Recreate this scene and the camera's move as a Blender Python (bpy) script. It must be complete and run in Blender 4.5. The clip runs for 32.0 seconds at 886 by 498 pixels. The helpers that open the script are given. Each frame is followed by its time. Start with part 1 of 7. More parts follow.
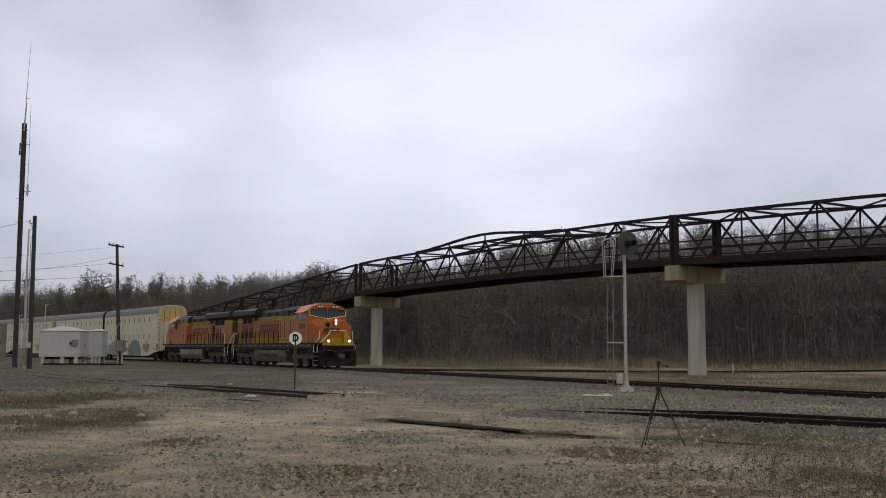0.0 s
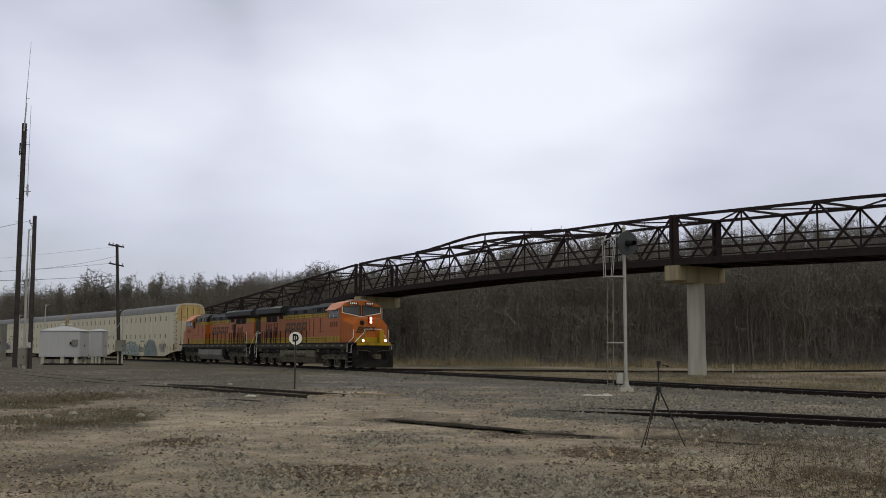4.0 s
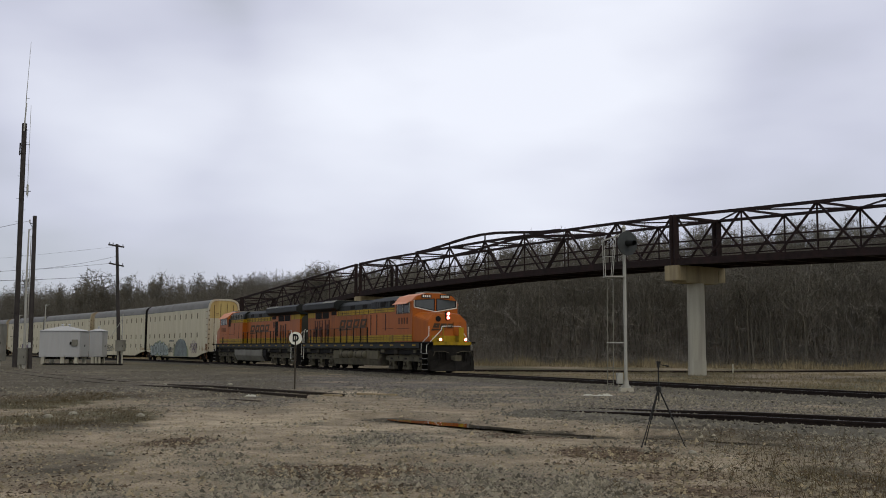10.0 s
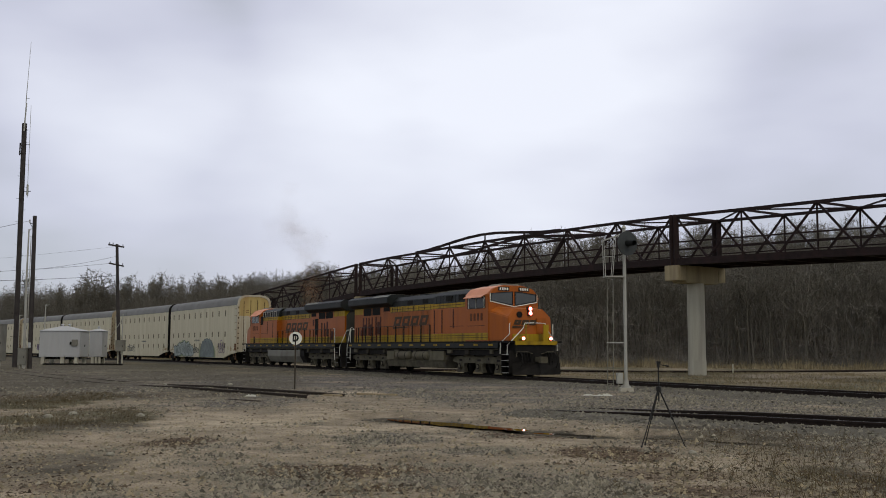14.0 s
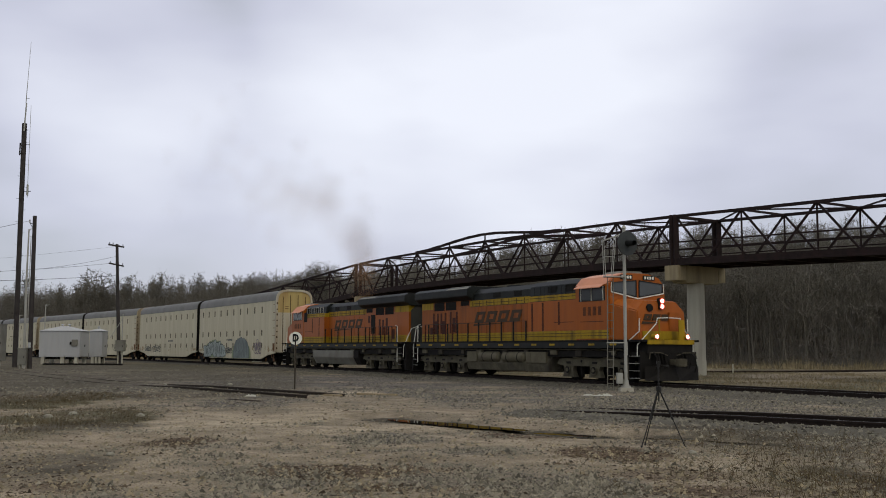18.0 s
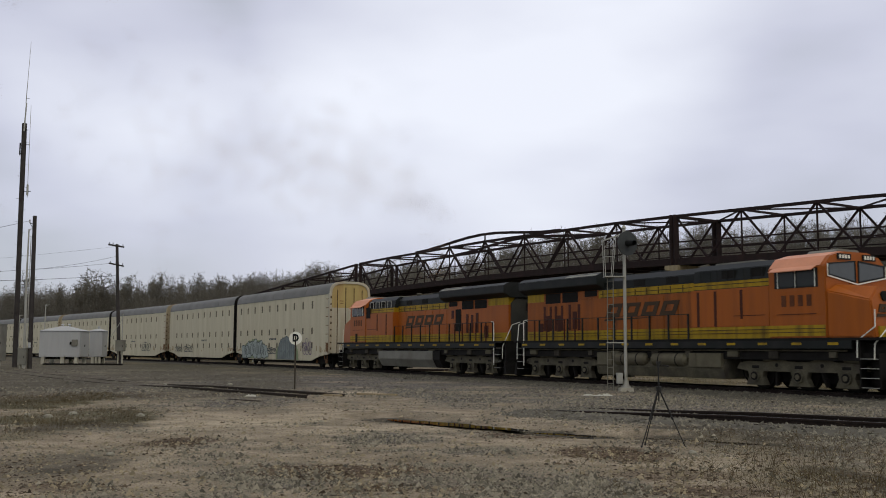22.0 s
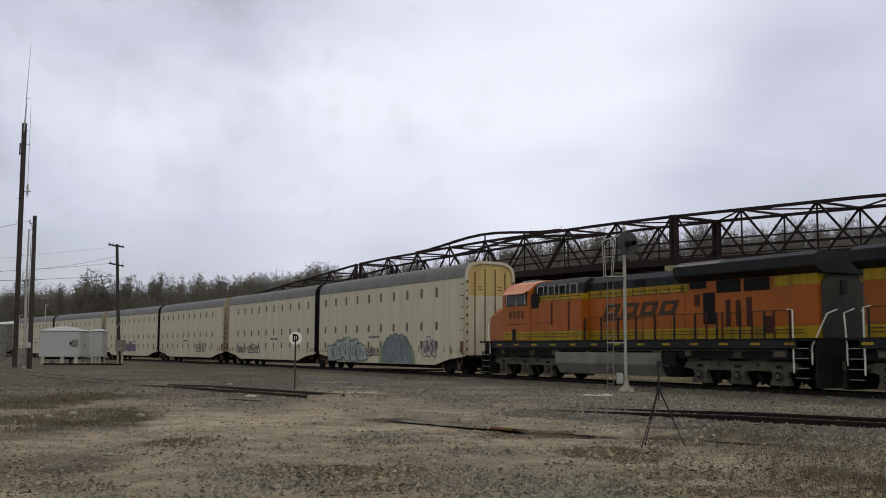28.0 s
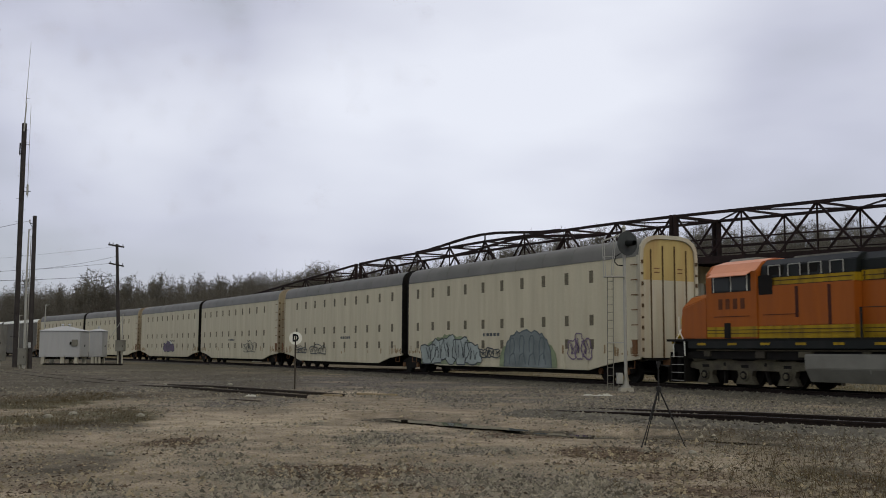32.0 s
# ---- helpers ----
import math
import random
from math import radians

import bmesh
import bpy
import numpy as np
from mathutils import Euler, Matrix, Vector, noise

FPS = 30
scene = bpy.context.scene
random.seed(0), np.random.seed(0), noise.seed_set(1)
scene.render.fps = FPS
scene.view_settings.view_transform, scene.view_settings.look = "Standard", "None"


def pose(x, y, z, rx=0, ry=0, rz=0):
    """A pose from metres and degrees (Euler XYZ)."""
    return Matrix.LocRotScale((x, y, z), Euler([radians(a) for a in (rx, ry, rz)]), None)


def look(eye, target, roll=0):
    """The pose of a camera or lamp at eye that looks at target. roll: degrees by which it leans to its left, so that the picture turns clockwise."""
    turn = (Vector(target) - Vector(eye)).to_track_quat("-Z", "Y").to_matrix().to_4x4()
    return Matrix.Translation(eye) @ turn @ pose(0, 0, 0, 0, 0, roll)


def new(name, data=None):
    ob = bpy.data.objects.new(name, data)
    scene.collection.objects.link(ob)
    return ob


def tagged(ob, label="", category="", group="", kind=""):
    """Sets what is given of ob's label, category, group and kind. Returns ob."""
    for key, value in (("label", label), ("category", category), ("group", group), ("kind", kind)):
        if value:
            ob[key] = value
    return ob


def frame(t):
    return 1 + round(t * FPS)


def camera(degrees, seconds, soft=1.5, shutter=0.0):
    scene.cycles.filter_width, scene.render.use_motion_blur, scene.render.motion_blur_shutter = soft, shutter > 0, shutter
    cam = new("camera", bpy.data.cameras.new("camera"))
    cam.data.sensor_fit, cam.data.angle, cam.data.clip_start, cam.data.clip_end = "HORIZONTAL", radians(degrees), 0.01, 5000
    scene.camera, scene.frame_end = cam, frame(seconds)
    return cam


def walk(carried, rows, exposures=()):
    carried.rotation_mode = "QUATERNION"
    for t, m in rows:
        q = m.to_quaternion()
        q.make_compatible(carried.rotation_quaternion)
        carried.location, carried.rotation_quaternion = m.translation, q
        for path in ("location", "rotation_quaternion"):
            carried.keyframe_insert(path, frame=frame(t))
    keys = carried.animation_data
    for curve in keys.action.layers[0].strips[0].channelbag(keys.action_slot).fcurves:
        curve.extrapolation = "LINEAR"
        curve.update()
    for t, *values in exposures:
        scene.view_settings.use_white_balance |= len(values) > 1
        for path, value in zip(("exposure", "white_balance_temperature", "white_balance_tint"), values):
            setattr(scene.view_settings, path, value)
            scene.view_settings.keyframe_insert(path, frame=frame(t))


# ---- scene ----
# ---------------------------------------------------------------- camera
EYE = (0.0, 0.0, 1.61)
TILT = radians(5.737)
cam = camera(47.85, 32.0, soft=0.95, shutter=0.5)
CAM_POSE = look(EYE, (0.0, math.cos(TILT), EYE[2] + math.sin(TILT)), 0.25)
walk(cam, [(0.0, CAM_POSE), (32.0, CAM_POSE)], [(0.0, 0.0), (26.0, 0.0), (30.0, -0.03), (32.0, -0.10)])

# ---------------------------------------------------------------- overcast sky and a wide, weak sun
SUN_EL, SUN_AZ = radians(55), radians(150)
world = bpy.data.worlds.new("overcast_sky")
scene.world = world
world.use_nodes = True
wn, wl = world.node_tree.nodes, world.node_tree.links
wn.clear()
w_out, w_bg = wn.new("ShaderNodeOutputWorld"), wn.new("ShaderNodeBackground")
w_sky = wn.new("ShaderNodeTexSky")
w_sky.sky_type, w_sky.sun_disc = "NISHITA", False
w_sky.sun_elevation, w_sky.sun_rotation = SUN_EL, SUN_AZ
w_tc, w_map = wn.new("ShaderNodeTexCoord"), wn.new("ShaderNodeMapping")
w_map.inputs["Scale"].default_value = (1.0, 1.0, 2.6)
w_map.inputs["Location"].default_value = (0.35, 0.2, 0.1)
w_n1, w_n2 = wn.new("ShaderNodeTexNoise"), wn.new("ShaderNodeTexNoise")
w_n1.inputs["Scale"].default_value, w_n1.inputs["Detail"].default_value, w_n1.inputs["Roughness"].default_value = 3.0, 4.0, 0.45
w_n2.inputs["Scale"].default_value, w_n2.inputs["Detail"].default_value, w_n2.inputs["Roughness"].default_value = 1.1, 3.0, 0.5
w_add = wn.new("ShaderNodeMath")
w_add.operation = "MULTIPLY_ADD"
w_add.inputs[1].default_value = 0.7
w_ramp = wn.new("ShaderNodeValToRGB")
w_ramp.color_ramp.elements[0].position, w_ramp.color_ramp.elements[0].color = 0.44, (0.37, 0.39, 0.43, 1)
w_ramp.color_ramp.elements[1].position, w_ramp.color_ramp.elements[1].color = 0.92, (0.84, 0.86, 0.94, 1)
w_mid = w_ramp.color_ramp.elements.new(0.66)
w_mid.color = (0.575, 0.585, 0.69, 1)
w_sc = wn.new("ShaderNodeMix")
w_sc.data_type, w_sc.blend_type = "RGBA", "ADD"
w_sc.inputs["Factor"].default_value = 0.012
wl.new(w_tc.outputs["Generated"], w_map.inputs["Vector"])
wl.new(w_map.outputs["Vector"], w_n1.inputs["Vector"])
wl.new(w_map.outputs["Vector"], w_n2.inputs["Vector"])
wl.new(w_n1.outputs["Fac"], w_add.inputs[0])
wl.new(w_n2.outputs["Fac"], w_add.inputs[2])
w_half = wn.new("ShaderNodeMath")
w_half.operation = "MULTIPLY"
w_half.inputs[1].default_value = 0.74
wl.new(w_add.outputs["Value"], w_half.inputs[0])
w_last = w_half.outputs["Value"]
# broad bright and dark parts of the cloud cover: direction, reach in degrees, amount
for way, reach, amount in (((0.06, 0.94, 0.34), 16, 0.25), ((-0.313, 0.912, 0.262), 8, 0.26), ((-0.13, 0.97, 0.19), 7, 0.06), ((-0.41, 0.87, 0.30), 14, -0.15), ((-0.29, 0.898, 0.33), 8, -0.12), ((0.40, 0.86, 0.32), 14, 0.06), ((0.05, 0.985, 0.13), 12, -0.05), ((0.33, 0.935, 0.135), 10, -0.10), ((-0.36, 0.93, 0.09), 15, -0.11)):
    w_dot, w_mr, w_ad = wn.new("ShaderNodeVectorMath"), wn.new("ShaderNodeMapRange"), wn.new("ShaderNodeMath")
    w_dot.operation = "DOT_PRODUCT"
    w_dot.inputs[1].default_value = Vector(way).normalized()
    w_mr.interpolation_type = "SMOOTHSTEP"
    w_mr.inputs["From Min"].default_value, w_mr.inputs["From Max"].default_value = math.cos(radians(reach)), 1.0
    w_mr.inputs["To Max"].default_value = amount
    wl.new(w_tc.outputs["Generated"], w_dot.inputs[0])
    wl.new(w_dot.outputs["Value"], w_mr.inputs["Value"])
    wl.new(w_mr.outputs["Result"], w_ad.inputs[0])
    wl.new(w_last, w_ad.inputs[1])
    w_last = w_ad.outputs["Value"]
wl.new(w_last, w_ramp.inputs["Fac"])
wl.new(w_ramp.outputs["Color"], w_sc.inputs["A"])
wl.new(w_sky.outputs["Color"], w_sc.inputs["B"])
wl.new(w_sc.outputs["Result"], w_bg.inputs["Color"])
w_bg.inputs["Strength"].default_value = 1.0
wl.new(w_bg.outputs["Background"], w_out.inputs["Surface"])

sun_data = bpy.data.lights.new("sun", "SUN")
sun_data.energy, sun_data.angle, sun_data.color = 0.9, radians(60), (1.0, 0.87, 0.64)
sun = new("sun", sun_data)
sun.matrix_world = look((0, 0, 60), (-math.sin(SUN_AZ) * 60 * math.cos(SUN_EL), -math.cos(SUN_AZ) * 60 * math.cos(SUN_EL), 60 - 60 * math.sin(SUN_EL)))


# ---------------------------------------------------------------- materials
def mat(name, color, rough=0.7, metal=0.0, vary=0.25, scale=3.0, grain=40.0, bump=0.15, dirt=None, dirt_amount=0.35,
        rnd=0.0, spec=0.18, coat=0.0, island=0.0, streak=False, bump_scale=None):
    """Paint, metal, stone or earth: base colour, patches at two scales, dirt and fine relief."""
    m = bpy.data.materials.new(name)
    m.use_nodes = True
    n, l = m.node_tree.nodes, m.node_tree.links
    b = n["Principled BSDF"]
    tc = n.new("ShaderNodeTexCoord")
    src = tc.outputs["Object"]
    big, small = n.new("ShaderNodeTexNoise"), n.new("ShaderNodeTexNoise")
    big.inputs["Scale"].default_value, big.inputs["Detail"].default_value = scale, 4
    small.inputs["Scale"].default_value, small.inputs["Detail"].default_value = grain, 3
    if streak:
        mp = n.new("ShaderNodeMapping")
        mp.inputs["Scale"].default_value = (3.0, 3.0, 0.35)
        l.new(src, mp.inputs["Vector"])
        l.new(mp.outputs["Vector"], big.inputs["Vector"])
    else:
        l.new(src, big.inputs["Vector"])
    l.new(src, small.inputs["Vector"])
    mr = n.new("ShaderNodeMapRange")
    mr.inputs["From Min"].default_value, mr.inputs["From Max"].default_value = 0.25, 0.75
    mr.inputs["To Min"].default_value, mr.inputs["To Max"].default_value = 1 - vary, 1 + vary
    mr2 = n.new("ShaderNodeMapRange")
    mr2.inputs["From Min"].default_value, mr2.inputs["From Max"].default_value = 0.25, 0.75
    mr2.inputs["To Min"].default_value, mr2.inputs["To Max"].default_value = 1 - vary * 0.6, 1 + vary * 0.6
    l.new(big.outputs["Fac"], mr.inputs["Value"])
    l.new(small.outputs["Fac"], mr2.inputs["Value"])
    mul = n.new("ShaderNodeMath")
    mul.operation = "MULTIPLY"
    l.new(mr.outputs["Result"], mul.inputs[0])
    l.new(mr2.outputs["Result"], mul.inputs[1])
    last = mul.outputs["Value"]
    for amount, node, out in ((rnd, "ShaderNodeObjectInfo", "Random"), (island, "ShaderNodeNewGeometry", "Random Per Island")):
        if amount:
            oi, mr3, m3 = n.new(node), n.new("ShaderNodeMapRange"), n.new("ShaderNodeMath")
            mr3.inputs["To Min"].default_value, mr3.inputs["To Max"].default_value = 1 - amount, 1 + amount
            m3.operation = "MULTIPLY"
            l.new(oi.outputs[out], mr3.inputs["Value"])
            l.new(mr3.outputs["Result"], m3.inputs[0])
            l.new(last, m3.inputs[1])
            last = m3.outputs["Value"]
    vm = n.new("ShaderNodeVectorMath")
    vm.operation = "SCALE"
    vm.inputs[0].default_value = (color[0], color[1], color[2] * 0.86)
    l.new(last, vm.inputs["Scale"])
    col = vm.outputs["Vector"]
    if dirt:
        d = n.new("ShaderNodeTexNoise")
        d.inputs["Scale"].default_value, d.inputs["Detail"].default_value = scale * 0.7, 6
        l.new((mp.outputs["Vector"] if streak else src), d.inputs["Vector"])
        dr = n.new("ShaderNodeMapRange")
        dr.inputs["From Min"].default_value, dr.inputs["From Max"].default_value = 0.45, 0.75
        dr.inputs["To Max"].default_value = dirt_amount
        l.new(d.outputs["Fac"], dr.inputs["Value"])
        mx = n.new("ShaderNodeMix")
        mx.data_type = "RGBA"
        mx.inputs["B"].default_value = (*dirt, 1)
        l.new(dr.outputs["Result"], mx.inputs["Factor"])
        l.new(col, mx.inputs["A"])
        col = mx.outputs["Result"]
    l.new(col, b.inputs["Base Color"])
    b.inputs["Roughness"].default_value, b.inputs["Metallic"].default_value = rough, metal
    b.inputs["Coat Weight"].default_value = coat
    b.inputs["Specular IOR Level"].default_value = spec
    if bump:
        bp = n.new("ShaderNodeBump")
        bp.inputs["Strength"].default_value, bp.inputs["Distance"].default_value = bump, 0.02
        l.new(small.outputs["Fac"], bp.inputs["Height"])
        l.new(bp.outputs["Normal"], b.inputs["Normal"])
    return m


def glow(name, color, strength):
    m = bpy.data.materials.new(name)
    m.use_nodes = True
    b = m.node_tree.nodes["Principled BSDF"]
    b.inputs["Base Color"].default_value = (*color, 1)
    b.inputs["Emission Color"].default_value = (*color, 1)
    b.inputs["Emission Strength"].default_value = strength
    return m


ORANGE = mat("orange_paint", (0.322, 0.087, 0.011), 0.42, vary=0.10, scale=1.2, bump=0.03, dirt=(0.14, 0.05, 0.02), dirt_amount=0.28, streak=True)
ORANGE_SOOTY = mat("sooty_orange_paint", (0.272, 0.078, 0.012), 0.5, vary=0.16, scale=1.2, bump=0.03, dirt=(0.07, 0.035, 0.018), dirt_amount=0.55, streak=True)
ORANGE_FADED = mat("faded_orange_paint", (0.55, 0.24, 0.15), 0.5, vary=0.12, scale=1.5, bump=0.03)
BLACK_PAINT = mat("black_paint", (0.0085, 0.011, 0.0105), 0.5, vary=0.25, scale=1.5, bump=0.04, dirt=(0.03, 0.028, 0.025), dirt_amount=0.5)
YELLOW = mat("yellow_paint", (0.345, 0.225, 0.010), 0.55, vary=0.15, scale=1.5, bump=0.03, dirt=(0.07, 0.045, 0.012), dirt_amount=0.7, streak=True)
DARK_LOGO = mat("dark_green_lettering", (0.050, 0.030, 0.015), 0.55, vary=0.1, bump=0)
GLASS_DARK = mat("dark_cab_glass", (0.028, 0.035, 0.035), 0.08, vary=0.1, bump=0, spec=0.6)
NUMBER_PAINT = mat("faded_dark_numbers", (0.105, 0.036, 0.014), 0.6, vary=0.25, bump=0)
# dark red for the painted shade of gaps and louvres; also some stanchions
DARK_RED = mat("dark_red_shadow_gap", (0.055, 0.016, 0.009), 0.6, vary=0.2, bump=0)
TARGET_GREY = mat("sooty_grey_target", (0.045, 0.05, 0.055), 0.6, vary=0.2, bump=0.03)
WHITE_PAINT = mat("white_paint", (0.72, 0.72, 0.70), 0.5, vary=0.08, scale=2, bump=0.04)
TRUCK_DARK = mat("oily_cast_steel", (0.045, 0.040, 0.033), 0.9, vary=0.4, scale=2.5, grain=25, bump=0.2, dirt=(0.085, 0.075, 0.055), dirt_amount=0.4)
TRUCK_DIRT = mat("dusty_cast_steel", (0.092, 0.084, 0.063), 0.9, vary=0.35, scale=2.5, grain=25, bump=0.2, dirt=(0.05, 0.042, 0.035), dirt_amount=0.8)
UNDER = mat("black_grimy_steel", (0.010, 0.009, 0.008), 0.8, vary=0.4, scale=3, bump=0.2)
TANK_GREY = mat("grey_dusty_tank", (0.185, 0.183, 0.172), 0.6, vary=0.15, scale=1.5, bump=0.05, dirt=(0.10, 0.085, 0.065), dirt_amount=0.6)
TANK_TAN = mat("tan_dusty_tank", (0.112, 0.102, 0.074), 0.75, vary=0.2, scale=2, bump=0.08, dirt=(0.07, 0.055, 0.04), dirt_amount=0.6)
RAIL_RUST = mat("rusty_rail_steel", (0.020, 0.014, 0.012), 0.75, 0.1, vary=0.3, scale=4, bump=0.15)
RAIL_TOP = mat("worn_rail_head", (0.05, 0.046, 0.048), 0.5, 0.3, vary=0.15, bump=0.02)
LAMP = glow("headlight_glow", (1.0, 0.74, 0.70), 9.0)
# red bloom round the lit lamps, modelled as glowing discs
LAMP_HALO = glow("reddish_lamp_halo", (1.0, 0.13, 0.08), 1.6)
END_GREY = mat("dark_grey_end_paint", (0.045, 0.045, 0.042), 0.6, vary=0.2, scale=1.5, bump=0.04)
# shaded copy of the cab glass: darker, mirrors less sky
GLASS_SIDE = mat("unlit_cab_glass", (0.020, 0.024, 0.024), 0.2, vary=0.1, bump=0, spec=0.25)
DOOR_RUST = mat("dark_rust_edge", (0.085, 0.055, 0.032), 0.85, vary=0.3, scale=3, bump=0.1)
RACK_CREAM = mat("cream_rack_paint", (0.525, 0.488, 0.388), 0.6, vary=0.09, scale=0.8, grain=20, bump=0.05, dirt=(0.34, 0.27, 0.17), dirt_amount=0.2, streak=True)
RACK_ROOF = mat("grey_rack_roof", (0.125, 0.125, 0.12), 0.5, 0.2, vary=0.14, scale=0.7, bump=0.04, dirt=(0.2, 0.19, 0.17), dirt_amount=0.3)
RACK_ROOF_PALE = mat("pale_rack_roof", (0.60, 0.61, 0.62), 0.5, vary=0.10, scale=0.7, bump=0.04)
RACK_VENT = mat("perforated_vent", (0.14, 0.125, 0.095), 0.8, vary=0.3, scale=12, grain=90, bump=0.4)
RACK_YELLOW = mat("weathered_yellow_door", (0.43, 0.335, 0.145), 0.6, vary=0.12, scale=1.0, bump=0.05, dirt=(0.30, 0.17, 0.07), dirt_amount=0.7, streak=True)
RACK_WHITE = mat("off_white_door", (0.44, 0.42, 0.365), 0.6, vary=0.12, scale=1.0, bump=0.05, dirt=(0.33, 0.22, 0.12), dirt_amount=0.5, streak=True)
RACK_RUSTY = mat("rust_stained_door", (0.36, 0.315, 0.235), 0.75, vary=0.2, scale=1.0, bump=0.05, dirt=(0.19, 0.13, 0.08), dirt_amount=0.7, streak=True)
RUST_PALE = mat("thin_rust_stain", (0.27, 0.195, 0.12), 0.8, vary=0.3, scale=3, bump=0.05)
RACK_GREY = mat("dark_grey_rack_mesh", (0.115, 0.112, 0.105), 0.7, vary=0.2, scale=0.8, grain=20, bump=0.1, dirt=(0.08, 0.06, 0.045), dirt_amount=0.5)
RUST_STREAK = mat("rust_brown", (0.16, 0.085, 0.045), 0.8, vary=0.3, scale=3, bump=0.15)
BRIDGE_STEEL = mat("weathering_steel", (0.019, 0.0125, 0.0125), 0.8, vary=0.3, scale=2, grain=18, bump=0.15, dirt=(0.032, 0.016, 0.014), dirt_amount=0.7)
CONCRETE = mat("pale_concrete", (0.43, 0.415, 0.37), 0.85, vary=0.12, scale=0.9, grain=25, bump=0.15, dirt=(0.22, 0.20, 0.17), dirt_amount=0.6, streak=True)
CONCRETE_CAP = mat("stained_concrete", (0.30, 0.255, 0.17), 0.85, vary=0.15, scale=0.9, grain=25, bump=0.15, dirt=(0.16, 0.12, 0.08), dirt_amount=0.7, streak=True)
SILVER = mat("aluminium_paint", (0.35, 0.35, 0.345), 0.5, 0.2, vary=0.08, scale=3, bump=0.03)
SILVER_DULL = mat("dull_galvanised_steel", (0.17, 0.165, 0.15), 0.7, 0.2, vary=0.15, scale=3, bump=0.05)
RUST_DARK = mat("dark_rusty_post", (0.045, 0.036, 0.030), 0.85, vary=0.3, scale=4, bump=0.15)
SHED_WHITE = mat("white_sheet_metal", (0.37, 0.38, 0.42), 0.5, vary=0.06, scale=1.5, bump=0.04, dirt=(0.4, 0.37, 0.33), dirt_amount=0.3, streak=True)
WOOD_POLE = mat("weathered_pole_wood", (0.045, 0.040, 0.042), 0.9, vary=0.25, scale=3, grain=30, bump=0.3)
TIE_WOOD = mat("old_tie_wood", (0.030, 0.024, 0.020), 0.9, vary=0.3, scale=3, grain=25, bump=0.3, rnd=0.3)
BALLAST = mat("grey_ballast", (0.092, 0.086, 0.074), 0.95, vary=0.3, scale=1.2, grain=22, bump=0.8)
STONE = mat("ballast_stone", (0.158, 0.144, 0.118), 0.9, vary=0.2, scale=4, bump=0.2, island=0.65)
BALLAST_STONE = mat("track_ballast_stone", (0.122, 0.113, 0.097), 0.9, vary=0.2, scale=4, bump=0.2, island=0.6)
CLOD = mat("sandy_clod", (0.225, 0.189, 0.134), 0.95, vary=0.2, scale=4, bump=0.2, island=0.40)
LITTER = mat("leaf_litter", (0.060, 0.043, 0.028), 0.95, vary=0.3, scale=4, bump=0.1, island=0.6)
BARK = mat("bare_woods_bark", (0.122, 0.113, 0.102), 0.95, vary=0.25, scale=0.15, grain=3, bump=0, island=0.4)
TWIG = mat("bare_twigs", (0.165, 0.153, 0.147), 0.95, vary=0.3, scale=0.12, grain=2, bump=0, island=0.35)
STRAW = mat("dry_straw_grass", (0.215, 0.180, 0.120), 0.95, vary=0.3, scale=0.4, grain=5, bump=0, island=0.3)
WEED = mat("dead_weeds", (0.088, 0.068, 0.040), 0.95, vary=0.3, scale=0.6, grain=5, bump=0, island=0.4)
TRIPOD_BLACK = mat("black_tripod", (0.02, 0.02, 0.02), 0.5, vary=0.2, bump=0.02)
PLASTIC_WHITE = mat("crumpled_white_sheet", (0.43, 0.43, 0.41), 0.7, vary=0.1, scale=3, bump=0.2)


